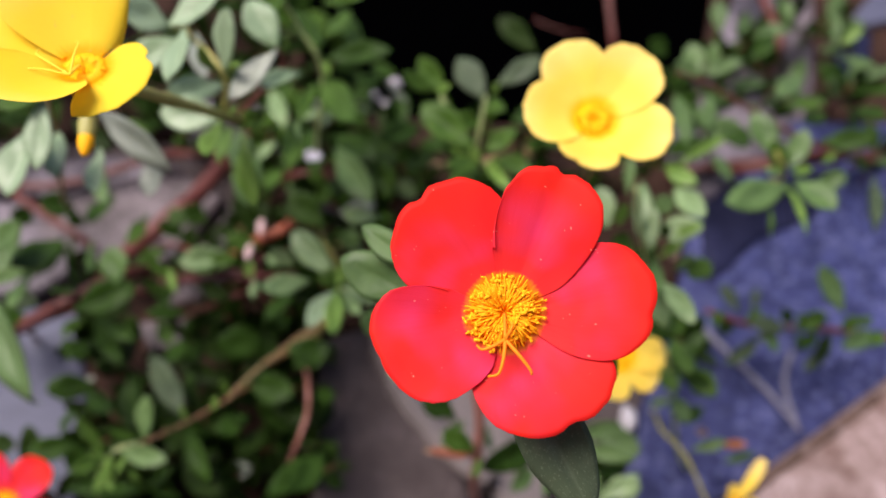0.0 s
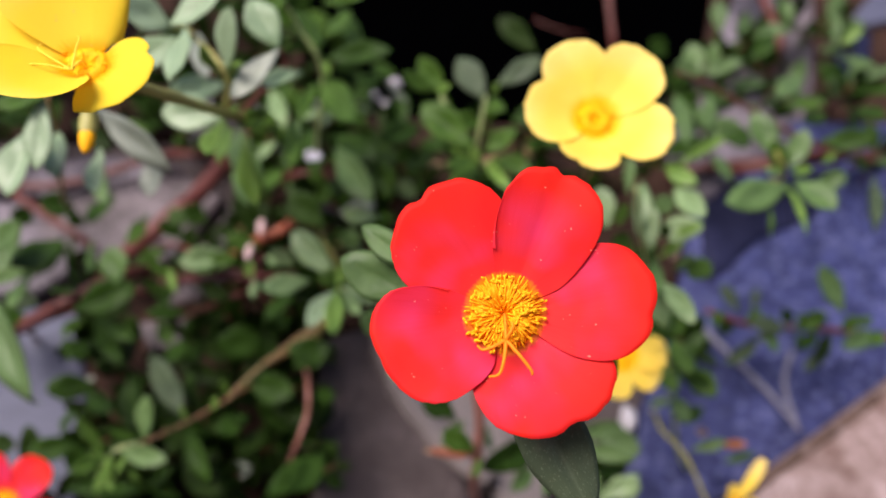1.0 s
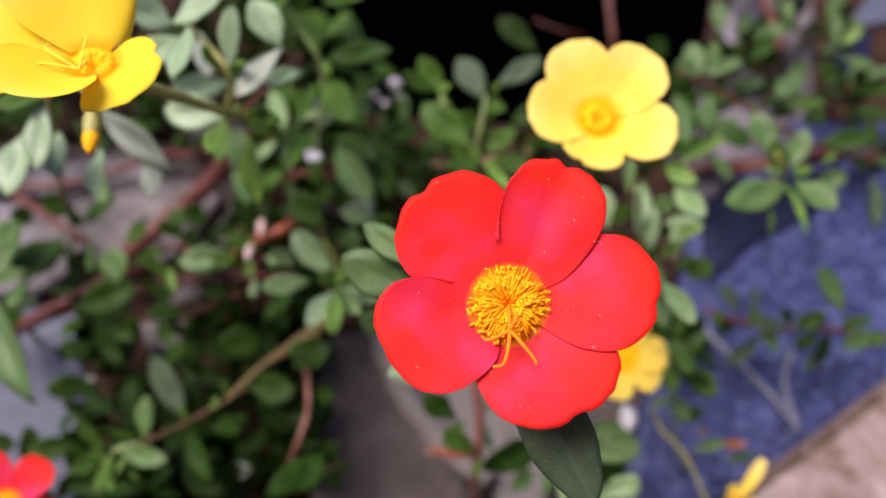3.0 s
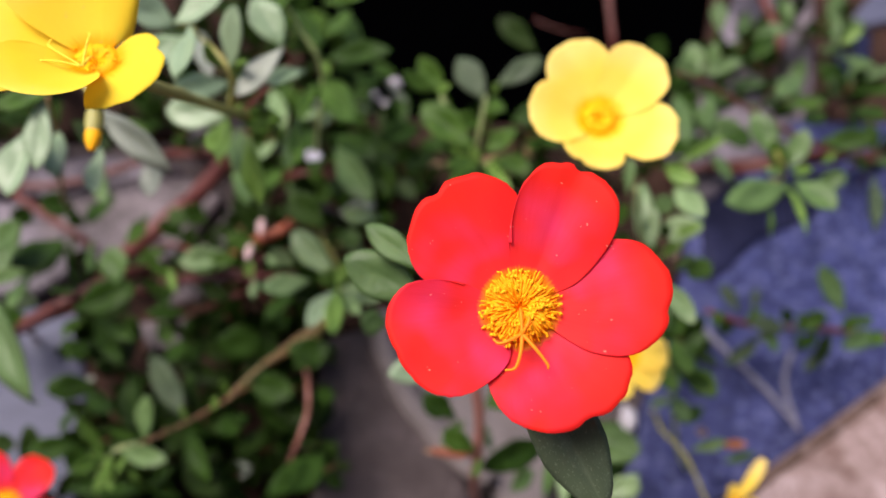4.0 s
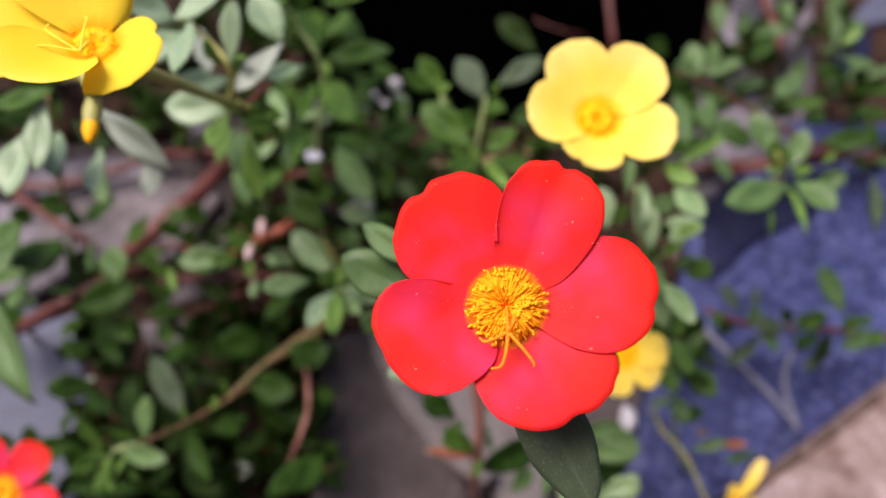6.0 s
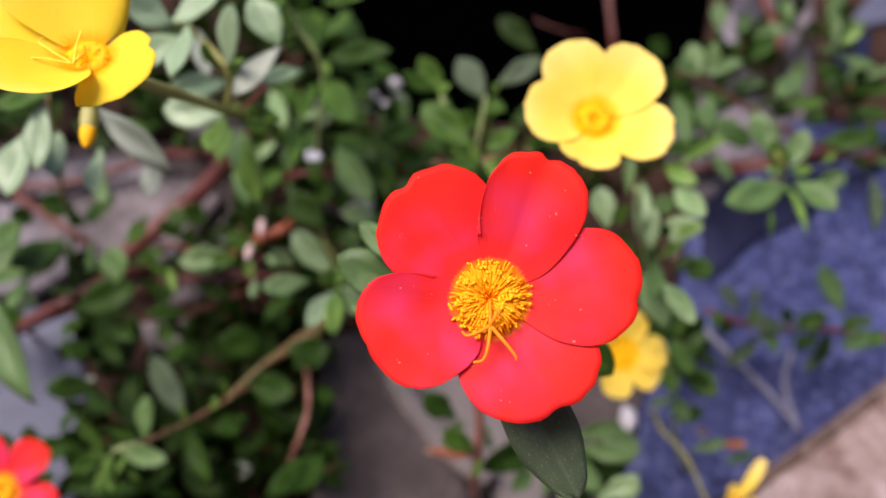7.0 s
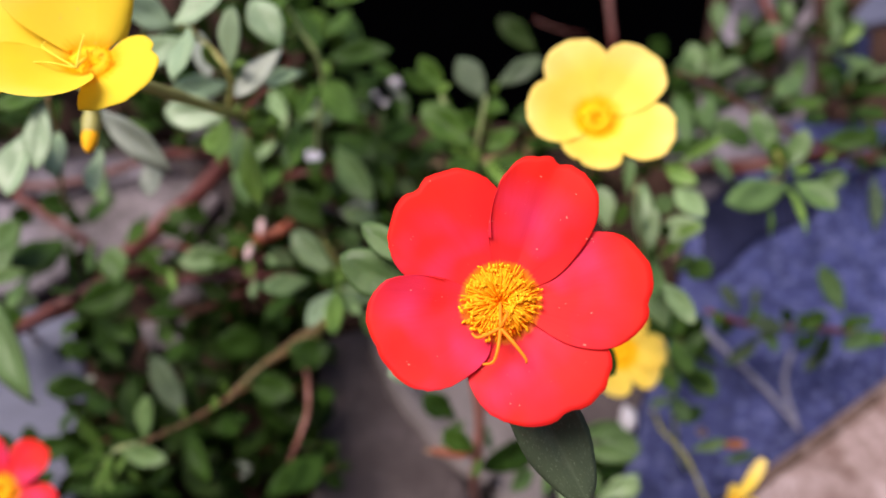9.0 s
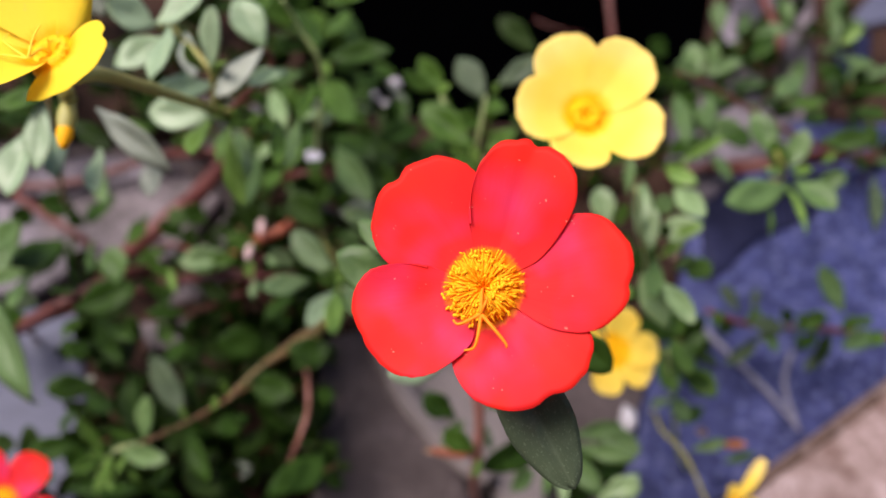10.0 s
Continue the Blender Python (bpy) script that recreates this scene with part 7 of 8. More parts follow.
spray(((-0.0519, 0.1775, 0.0030), (-0.0475, 0.1697, 0.0358), (-0.0462, 0.1723, 0.0477)), 0.0011, "t", 7, 103, 0.0115, "dnn")
spray(((-0.0649, 0.1752, 0.0030), (-0.0614, 0.1549, 0.0471), (-0.0628, 0.1492, 0.0627)), 0.0011, "r", 7, 11, 0.0115, "dnn")
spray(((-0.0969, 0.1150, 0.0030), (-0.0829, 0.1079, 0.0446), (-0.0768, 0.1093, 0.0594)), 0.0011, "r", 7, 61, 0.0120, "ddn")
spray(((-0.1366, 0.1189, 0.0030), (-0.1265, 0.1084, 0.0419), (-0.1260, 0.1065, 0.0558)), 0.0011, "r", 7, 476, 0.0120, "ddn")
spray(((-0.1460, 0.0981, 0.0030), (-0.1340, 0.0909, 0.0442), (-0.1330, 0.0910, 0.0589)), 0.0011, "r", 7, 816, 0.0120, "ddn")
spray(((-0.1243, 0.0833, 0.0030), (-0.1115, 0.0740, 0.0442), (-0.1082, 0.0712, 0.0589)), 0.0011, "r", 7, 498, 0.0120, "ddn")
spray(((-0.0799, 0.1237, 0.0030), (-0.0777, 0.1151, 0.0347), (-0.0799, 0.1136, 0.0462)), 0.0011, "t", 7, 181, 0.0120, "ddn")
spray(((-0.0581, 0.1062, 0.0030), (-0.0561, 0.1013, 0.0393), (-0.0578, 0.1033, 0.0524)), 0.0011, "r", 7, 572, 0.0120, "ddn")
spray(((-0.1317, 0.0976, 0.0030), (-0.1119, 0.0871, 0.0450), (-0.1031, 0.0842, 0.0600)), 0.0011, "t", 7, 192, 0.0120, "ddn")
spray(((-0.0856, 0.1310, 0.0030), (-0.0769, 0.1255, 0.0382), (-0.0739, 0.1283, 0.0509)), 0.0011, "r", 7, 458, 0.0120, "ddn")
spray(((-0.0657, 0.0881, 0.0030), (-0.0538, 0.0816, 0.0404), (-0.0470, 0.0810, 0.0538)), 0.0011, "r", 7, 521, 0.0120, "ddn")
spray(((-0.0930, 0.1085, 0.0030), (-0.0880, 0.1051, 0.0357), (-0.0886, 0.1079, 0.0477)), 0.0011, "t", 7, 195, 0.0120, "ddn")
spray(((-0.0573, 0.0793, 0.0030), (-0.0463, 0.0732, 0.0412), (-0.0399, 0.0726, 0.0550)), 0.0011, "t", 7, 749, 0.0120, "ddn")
spray(((0.1724, 0.2792, 0.0030), (0.1610, 0.2577, 0.0398), (0.1612, 0.2551, 0.0531)), 0.0011, "r", 7, 787, 0.0125, "vn")
spray(((0.1733, 0.3244, 0.0030), (0.1551, 0.3017, 0.0297), (0.1457, 0.2950, 0.0396)), 0.0011, "r", 7, 134, 0.0125, "vn")
spray(((0.2431, 0.3221, 0.0030), (0.2199, 0.3061, 0.0308), (0.2095, 0.3063, 0.0411)), 0.0011, "r", 7, 429, 0.0125, "vn")
spray(((0.0113, 0.2708, 0.0030), (0.0039, 0.2544, 0.0314), (-0.0026, 0.2521, 0.0419)), 0.0011, "r", 7, 659, 0.0120, "dnm")
spray(((-0.0055, 0.2377, 0.0030), (-0.0068, 0.2224, 0.0262), (-0.0082, 0.2172, 0.0349)), 0.0011, "r", 7, 392, 0.0120, "dnm")
spray(((0.0305, 0.2414, 0.0030), (0.0336, 0.2228, 0.0349), (0.0382, 0.2184, 0.0465)), 0.0011, "t", 7, 119, 0.0120, "dnm")
spray(((0.0211, 0.2558, 0.0030), (0.0199, 0.2454, 0.0320), (0.0198, 0.2484, 0.0426)), 0.0011, "r", 7, 404, 0.0120, "dnm")
spray(((0.0203, 0.2665, 0.0030), (0.0146, 0.2514, 0.0251), (0.0099, 0.2470, 0.0334)), 0.0011, "r", 7, 430, 0.0120, "dnm")
spray(((-0.0262, 0.2392, 0.0030), (-0.0311, 0.2303, 0.0247), (-0.0368, 0.2308, 0.0330)), 0.0011, "t", 7, 217, 0.0120, "dnm")
# ---------------------------------------------------------------- flowers
red_flower = thing("red_flower", (0.0259, 0.1437, 0.0000), "open red five-petalled flower with orange stamens on a stalk", "flower", "open flowers")
red_flower_head, red_flower_face, red_flower_petals = flower_head(red_flower, (0.0078, 0.0422, 0.2501), (0.9994, -0.0111, 0.0324), (0.0000, 0.9456, 0.3255), 0.0180, (
    (120.9, 1.028, (47.1, 37.7), (0.541, 0.526), 0.0002, 0.27, 0.06, 0.05, (0.12, 0.035), (0.08, 0.07)),
    (65.8, 1.078, (31.6, 39.2), (0.396, 0.344), 0.0006, 0.27, 0.06, 0.30, (0.03, 0.03), (0.21, 0.26)),
    (9.7, 1.039, (36.1, 39.9), (0.361, 0.596), 0.0004, 0.27, 0.06, 0.12, (-0.3, 0.022), (0.12, 0.10)),
    (-46.2, 0.922, (35.2, 73.0), (0.390, 0.430), 0.0, 0.27, 0.06, 0.05, (-0.18, 0.045), (0.08, 0.08)),
    (-168.9, 0.939, (60.8, 31.9), (0.413, 0.450), 0.0004, 0.27, 0.06, 0.04, (0.16, 0.03), (0.025, 0.01)),
), PETAL_RED, 480, 0.275, 3, 0.22, 0.009, None)
stem(red_flower, ((0.0259, 0.1437, 0.0000), (0.0150, 0.0829, 0.1569), (0.0077, 0.0484, 0.2390), (0.0078, 0.0429, 0.2488)), 0.0014, 0.0018, "p", "stalk")
stigma(red_flower_head, red_flower_face, 0.0180, ((-97, 0.26, 0.02, -0.09), (-50, 0.29, 0.02, -0.02), (-152, 0.19, 0.02, -0.06), (60, 0.12, 0.04, 0.03)), STIGMA, 0.68)
leaf(red_flower, (0.0076, 0.0424, 0.2442), (0.0202, 0.0208, 0.2322), 0.0096, "u", (-0.05, -0.45, 0.88), 7)
leaf(red_flower, (0.0214, 0.0516, 0.2335), (0.0295, 0.0524, 0.2294), 0.0054, "d", (-0.39, -0.30, 0.90))
under_flower = thing("purslane_shoot", (0.0289, 0.1519, 0.0000), "grey green leaves on the shoot under the red flower", "plant", "trailing shoots")
stem(under_flower, ((0.0289, 0.1519, 0.0000), (0.0237, 0.1059, 0.0972), (0.0125, 0.0679, 0.1944), (0.0103, 0.0620, 0.2083)), 0.0005, 0.0003, "p")
leaf(under_flower, (-0.0039, 0.0640, 0.2210), (-0.0147, 0.0733, 0.2218), 0.0052, "v", (-0.20, -0.40, 0.90), 4)
leaf(under_flower, (-0.0040, 0.0616, 0.2139), (-0.0186, 0.0687, 0.2180), 0.0087, "v", (-0.20, -0.40, 0.90), 4)
leaf(under_flower, (0.0241, 0.0587, 0.2065), (0.0336, 0.0522, 0.2004), 0.0066, "m", (-0.11, -0.43, 0.90))
leaf(under_flower, (0.0124, 0.0633, 0.2091), (-0.0064, 0.0653, 0.2211), 0.0021, "m", (-0.24, -0.49, 0.90))
leaf(under_flower, (0.0124, 0.0633, 0.2091), (-0.0059, 0.0606, 0.2194), 0.0021, "m", (-0.21, -0.31, 0.90))
leaf(under_flower, (0.0103, 0.0615, 0.2081), (0.0232, 0.0565, 0.2116), 0.0021, "m", (-0.20, -0.11, 0.90))
yellow_flower = thing("yellow_flower", (0.0872, 0.2697, 0.0000), "open lemon yellow flower with a golden heart", "flower", "open flowers")
yellow_flower_head, yellow_flower_face, yellow_flower_petals = flower_head(yellow_flower, (0.0332, 0.1092, 0.2067), (1.0, 0.0, 0.0), (0.0, 0.9848, 0.1736), 0.0178, (
    (110.5, 1.022, (40.7, 39.2), (0.512, 0.510), 0.0002, 0.36, 0.06, 0.2, (-0.3, 0.01), (0.18, 0.18)),
    (53.7, 1.028, (34.3, 45.6), (0.475, 0.535), 0.0006, 0.36, 0.06, 0.2, (0.2, 0.01), (0.12, 0.15)),
    (-27.9, 0.944, (46.9, 41.1), (0.525, 0.489), 0.0004, 0.36, 0.06, 0.14, (0.3, 0.01), (0.14, 0.09)),
    (-95.0, 0.803, (35.0, 54.7), (0.440, 0.576), 0.0, 0.45, 0.02, 0.1, (-0.35, 0.08), (0.12, 0.10)),
    (-179.3, 0.89, (45.2, 48.0), (0.519, 0.618), 0.0006, 0.36, 0.06, 0.06, (0.1, 0.01), (0.0, 0.02)),
), PETAL_YELLOW, 110, 0.24, 5, 0.26, 0.008, STAMEN_PALE)
stem(yellow_flower, ((0.0872, 0.2697, 0.0000), (0.0604, 0.1905, 0.0976), (0.0335, 0.1112, 0.1930), (0.0332, 0.1094, 0.2048)), 0.0014, 0.0018, "l", "stalk")
large_yellow_flower = thing("yellow_flower", (-0.0963, 0.2717, 0.0000), "broad golden yellow flower with wavy petals", "flower", "open flowers")
large_yellow_flower_head, large_yellow_flower_face, large_yellow_flower_petals = flower_head(large_yellow_flower, (-0.0549, 0.0831, 0.2506), (1.0, 0.0, 0.0), (0.0, 1.0, 0.0), 0.0185, (
    (86.9, 0.96, (66.0, 31.0), (0.8, 0.3), 0.0006, 0.60, 0.06, 0.02, (0.1, 0.01), (0.0, 0.25)),
    (173.9, 1.12, (46.0, 35.0), (0.756, 0.55), 0.0008, 0.36, 0.10, 0.02, (0.1, 0.02), (0.0, 0.0)),
    (-34.0, 0.615, (70.0, 50.0), (0.68, 0.9), 0.0008, 0.26, 0.10, 0.02, (0.62, 0.08), (0.0, 0.0)),
    (-136.0, 0.77, (68.0, 40.0), (0.6, 0.6), 0.0010, 0.66, 0.06, 0.02, (-0.3, 0.06), (0.0, 0.0)),
), PETAL_GOLD, 44, 0.24, 8, 0.15, 0.012, STAMEN_PALE)
stigma(large_yellow_flower_head, large_yellow_flower_face, 0.0185, ((150, 0.42, 0.03, -0.1), (172, 0.44, 0.03, 0.08), (88, 0.36, 0.04, 0.06)), STAMEN_LEMON, 0.42)
stem(large_yellow_flower, ((-0.0963, 0.2717, 0.0000), (-0.0520, 0.1439, 0.1633), (-0.0537, 0.1238, 0.1921), (-0.0552, 0.1041, 0.2211), (-0.0568, 0.0944, 0.2352), (-0.0555, 0.0838, 0.2460), (-0.0549, 0.0832, 0.2490)), 0.0011, 0.0014, "g", "stalk")
far_yellow_flower = thing("yellow_flower", (0.0833, 0.1314, 0.0000), "small yellow flower low among the leaves", "flower", "open flowers")
far_yellow_flower_head, far_yellow_flower_face, far_yellow_flower_petals = flower_head(far_yellow_flower, (0.0539, 0.0895, 0.1203), (0.9781, 0.1040, -0.1801), (0.0000, 0.9397, 0.3420), 0.0146, ((70, 0.95, (36, 36), (0.5, 0.5), 0.00060, 0.30, 0.05, 0.04, (0.1, 0.03), (0.08, -0.02)), (0, 1.00, (36, 36), (0.5, 0.5), 0.00100, 0.25, 0.10, 0.04, (0.1, 0.03), (0.08, -0.02)), (-40, 1.00, (34, 34), (0.5, 0.5), 0.00040, 0.25, 0.10, 0.04, (0.1, 0.03), (0.08, -0.02)), (-110, 0.95, (38, 38), (0.5, 0.5), 0.00120, 0.30, 0.10, 0.03, (0.1, 0.03), (0.08, -0.02)), (160, 0.90, (36, 36), (0.5, 0.5), 0.00080, 0.30, 0.10, 0.04, (0.1, 0.03), (0.08, -0.02))), PETAL_YELLOW, 24, 0.22, 11, 0.20, 0.018, STAMEN_PALE)
stem(far_yellow_flower, ((0.0833, 0.1314, 0.0000), (0.0674, 0.1128, 0.0537), (0.0515, 0.0942, 0.1074), (0.0540, 0.0900, 0.1189)), 0.0012, 0.0015, "l", "stalk")
corner_red_flower = thing("red_flower", (-0.1861, 0.0623, 0.0000), "red flower half open at the edge of the bed", "flower", "open flowers")
corner_red_flower_head, corner_red_flower_face, corner_red_flower_petals = flower_head(corner_red_flower, (-0.1229, 0.0446, 0.1175), (0.9848, 0.0868, -0.1504), (0.0000, 0.9613, 0.2756), 0.0162, ((112, 1.00, (34, 34), (0.5, 0.5), 0.00060, 0.25, 0.10, 0.05, (0.1, 0.03), (0.08, -0.02)), (50, 1.02, (33, 33), (0.5, 0.5), 0.00120, 0.22, 0.12, 0.05, (0.1, 0.03), (0.08, -0.02)), (-20, 1.00, (33, 33), (0.5, 0.5), 0.00040, 0.22, 0.10, 0.05, (0.1, 0.03), (0.08, -0.02)), (-95, 0.95, (36, 36), (0.5, 0.5), 0.00080, 0.20, 0.10, 0.05, (0.1, 0.03), (0.08, -0.02)), (190, 1.00, (34, 34), (0.5, 0.5), 0.00100, 0.20, 0.10, 0.05, (0.1, 0.03), (0.08, -0.02))), PETAL_RED, 40, 0.28, 14, 0.20, 0.018, None)
stem(corner_red_flower, ((-0.1861, 0.0623, 0.0000), (-0.1556, 0.0553, 0.0521), (-0.1252, 0.0484, 0.1042), (-0.1231, 0.0450, 0.1160)), 0.0013, 0.0016, "p", "stalk")
edge_yellow_flower = thing("yellow_flower", (0.0945, 0.1125, 0.0000), "half closed yellow flower on a pale green stalk", "flower", "open flowers")
edge_yellow_flower_head, edge_yellow_flower_face, edge_yellow_flower_petals = flower_head(edge_yellow_flower, (0.0973, 0.0531, 0.0704), (0.9848, 0.0868, -0.1504), (0.0000, 0.9397, 0.3420), 0.0135, ((58, 1.50, (9, 9), (0.5, 0.5), 0.00060, 0.30, 0.05, 0.05, (0.1, 0.03), (0.08, -0.02)), (20, 0.60, (26, 26), (0.5, 0.5), 0.00120, 0.60, 0.05, 0.05, (0.1, 0.03), (0.08, -0.02)), (95, 0.70, (22, 22), (0.5, 0.5), 0.00040, 0.60, 0.10, 0.05, (0.1, 0.03), (0.08, -0.02)), (-95, 0.95, (30, 30), (0.5, 0.5), 0.00080, 0.50, 0.10, 0.05, (0.1, 0.03), (0.08, -0.02)), (190, 0.90, (30, 30), (0.5, 0.5), 0.00100, 0.50, 0.10, 0.05, (0.1, 0.03), (0.08, -0.02))), PETAL_YELLOW, 16, 0.20, 17, 0.20, 0.018, STAMEN_PALE)
stem(edge_yellow_flower, ((0.0945, 0.1125, 0.0000), (0.0817, 0.0922, 0.0526), (0.0814, 0.0842, 0.0595), (0.0873, 0.0728, 0.0645), (0.0949, 0.0578, 0.0575), (0.0970, 0.0536, 0.0690)), 0.0005, 0.0006, "g", "stalk")
bud = thing("flower_bud", (-0.2234, 0.3115, 0.0000), "closed orange yellow flower bud hanging from its green stalk", "bud", "")
stem(bud, ((-0.2234, 0.3115, 0.0000), (-0.0806, 0.1165, 0.2110), (-0.0689, 0.0990, 0.2240)), 0.0012, 0.0016, "g", "stalk")
bud_body(bud, (-0.0689, 0.0990, 0.2240), (-0.0686, 0.0893, 0.2218), 0.0015)
pebble("white_stone", (0.0801, 0.1022, 0.0160), 0.0052, (0.7, 1.15, 0.8), PALE_CHIP, "small white stone lying on the slab", "stone", 3)
pebble("pebble", (-0.1630, 0.1414, 0.0040), 0.0040, (1.0, 0.8, 0.6), PALE_CHIP, "pale pebble between the stems", "stone", 5)
pebble("pebble", (-0.1628, 0.1265, 0.0040), 0.0040, (1.0, 0.8, 0.6), PALE_CHIP, "pale pebble between the stems", "stone", 6)
pebble("pebble", (-0.1181, 0.1894, 0.0040), 0.0030, (1.0, 0.8, 0.6), PALE_CHIP, "pale pebble between the stems", "stone", 7)
pebble("pebble", (-0.0698, 0.2529, 0.0040), 0.0050, (1.0, 0.8, 0.6), PALE_CHIP, "pale pebble between the stems", "stone", 8)
pebble("pebble", (-0.0398, 0.2908, 0.0100), 0.0030, (1.0, 0.8, 0.6), PALE_CHIP, "pale pebble between the stems", "stone", 9)
pebble("pebble", (-0.0325, 0.2846, 0.0100), 0.0020, (1.0, 0.8, 0.6), PALE_CHIP, "pale pebble between the stems", "stone", 10)
pebble("pebble", (-0.0273, 0.2993, 0.0100), 0.0035, (1.0, 0.8, 0.6), PALE_CHIP, "pale pebble between the stems", "stone", 11)
pebble("pebble", (-0.0869, 0.0851, 0.0040), 0.0060, (1.0, 0.8, 0.6), PALE_CHIP, "pale pebble between the stems", "stone", 12)
pebble("pebble", (-0.0252, 0.2324, 0.0040), 0.0060, (1.0, 0.8, 0.6), PALE_CHIP, "pale pebble between the stems", "stone", 13)
pebble("pebble", (-0.0161, 0.2288, 0.0040), 0.0040, (1.0, 0.8, 0.6), PALE_CHIP, "pale pebble between the stems", "stone", 14)
pebble("pebble", (-0.0954, 0.2435, 0.0040), 0.0060, (1.0, 0.8, 0.6), PALE_CHIP, "pale pebble between the stems", "stone", 15)
pebble("pebble", (-0.0713, 0.2826, 0.0095), 0.0040, (1.0, 0.8, 0.6), PALE_CHIP, "pale pebble between the stems", "stone", 16)
pebble("pebble", (0.1397, 0.2324, 0.0040), 0.0080, (1.0, 0.8, 0.6), PALE_CHIP, "pale pebble between the stems", "stone", 17)
pebble("pebble", (0.1563, 0.2567, 0.0040), 0.0090, (1.0, 0.8, 0.6), PALE_CHIP, "pale pebble between the stems", "stone", 18)
pebble("pebble", (0.1243, 0.1750, 0.0040), 0.0060, (1.0, 0.8, 0.6), PALE_CHIP, "pale pebble between the stems", "stone", 19)
pebble("papery_husk", (-0.0679, 0.1504, 0.0960), 0.0028, (0.5, 1.3, 0.5), HUSK, "papery pale husk on a reddish stem", "husk", 438)
pebble("papery_husk", (-0.0716, 0.1406, 0.0940), 0.0028, (0.5, 1.3, 0.5), HUSK, "papery pale husk on a reddish stem", "husk", 439)


# ---------------------------------------------------------------- the breeze: each thing sways about its root
def motions():
    walk(red_flower, [(t, pose(0.0259, 0.1437, 0.0000, a, b, c)) for t, a, b, c in (
        (0, 0.00, -0.00, 0.00), (0.1, -0.09, 0.03, 0.01), (0.2, -0.15, 0.00, -0.01), (0.3, -0.14, -0.09, -0.05), (0.4, -0.25, 0.07, 0.01),
        (0.5, -0.15, -0.02, -0.02), (0.6, -0.13, 0.13, 0.04), (0.7, -0.12, 0.09, 0.03), (0.8, -0.18, 0.05, 0.01), (0.9, -0.21, 0.13, 0.04),
        (1, 0.02, -0.00, -0.00), (1.1, -0.12, 0.12, 0.04), (1.2, 0.04, 0.04, 0.02), (1.3, -0.01, 0.14, 0.06), (1.4, -0.07, 0.09, 0.03),
        (1.5, -0.07, 0.12, 0.05), (1.6, -0.06, 0.17, 0.06), (1.7, -0.05, 0.15, 0.06), (1.8, -0.05, 0.19, 0.07), (1.9, -0.00, 0.16, 0.06),
        (2, -0.06, 0.22, 0.08), (2.2, -0.01, 0.21, 0.08), (2.3, -0.07, 0.21, 0.08), (2.5, 0.09, 0.24, 0.10), (2.6, -0.15, 0.25, 0.09),
        (2.7, -0.37, 0.16, 0.04), (3, -0.20, 0.10, 0.03), (3.4, -0.06, 0.21, 0.08), (3.8, -0.19, 0.31, 0.11), (3.9, -0.37, 0.30, 0.09),
        (4, -0.11, 0.38, 0.15), (4.1, -0.16, 0.41, 0.15), (4.2, -0.73, 0.33, 0.08), (4.3, -0.39, 0.42, 0.14), (4.4, -0.35, 0.45, 0.16),
        (4.5, -0.73, 0.34, 0.08), (4.6, -0.63, 0.37, 0.10), (4.7, -0.50, 0.48, 0.16), (4.8, -0.54, 0.47, 0.15), (5, -0.55, 0.27, 0.07),
        (5.1, -0.61, 0.53, 0.17), (5.2, -0.85, 0.15, -0.00), (5.3, -0.63, 0.35, 0.10), (5.5, -0.49, 0.30, 0.08), (5.6, -0.46, 0.19, 0.04),
        (5.7, -0.28, 0.16, 0.04), (6, -0.16, 0.05, 0.01), (6.4, -0.32, 0.01, -0.02), (6.8, -0.35, -0.02, -0.03), (6.9, -0.62, -0.03, -0.06),
        (7, -0.38, -0.33, -0.16), (7.1, -0.25, 0.19, 0.06), (7.2, -0.46, -0.06, -0.06), (7.3, -0.53, 0.00, -0.04), (7.5, 0.03, -0.02, -0.00),
        (7.6, -0.17, 0.28, 0.10), (7.8, -0.51, 0.05, -0.02), (7.9, -0.89, -0.44, -0.24), (8, -0.99, -0.50, -0.27), (8.1, -0.56, 0.10, -0.00),
        (8.2, 0.48, 0.08, 0.07), (8.3, -1.17, -0.14, -0.14), (8.4, -1.93, -0.77, -0.44), (8.5, -0.33, 0.19, 0.05), (8.6, 0.19, 0.17, 0.08),
        (8.7, -1.34, -0.24, -0.19), (8.8, -0.29, 0.03, -0.01), (9, -0.27, -0.07, -0.05), (9.2, -0.01, 0.19, 0.08), (9.5, 0.26, -0.02, 0.01),
        (9.7, -0.53, -0.38, -0.19), (10, -0.68, -0.44, -0.23),
    )])
    walk(under_flower, [(t, pose(0.0289, 0.1519, 0.0000, a, b, c)) for t, a, b, c in (
        (0, -0.00, -0.00, -0.00), (0.5, -0.05, -0.00, -0.01), (1, 0.01, -0.00, 0.00), (1.5, -0.04, 0.06, 0.02), (2, -0.04, 0.10, 0.03),
        (2.5, 0.02, 0.11, 0.05), (3, -0.09, 0.05, 0.00), (3.4, -0.05, 0.08, 0.02), (4, -0.03, 0.15, 0.05), (4.5, -0.26, 0.13, 0.00),
        (5, -0.18, 0.09, 0.00), (5.5, -0.17, 0.14, 0.02), (6, -0.08, 0.04, 0.00), (6.4, -0.11, 0.01, -0.02), (7, -0.11, -0.14, -0.08),
        (7.5, 0.01, -0.01, -0.00), (8, -0.35, -0.22, -0.16), (8.2, 0.17, 0.03, 0.04), (8.4, -0.67, -0.30, -0.25), (8.5, -0.11, 0.10, 0.02),
        (8.7, -0.47, -0.09, -0.13), (9, -0.10, -0.04, -0.04), (9.5, 0.09, 0.00, 0.02), (10, -0.23, -0.19, -0.12),
    )])
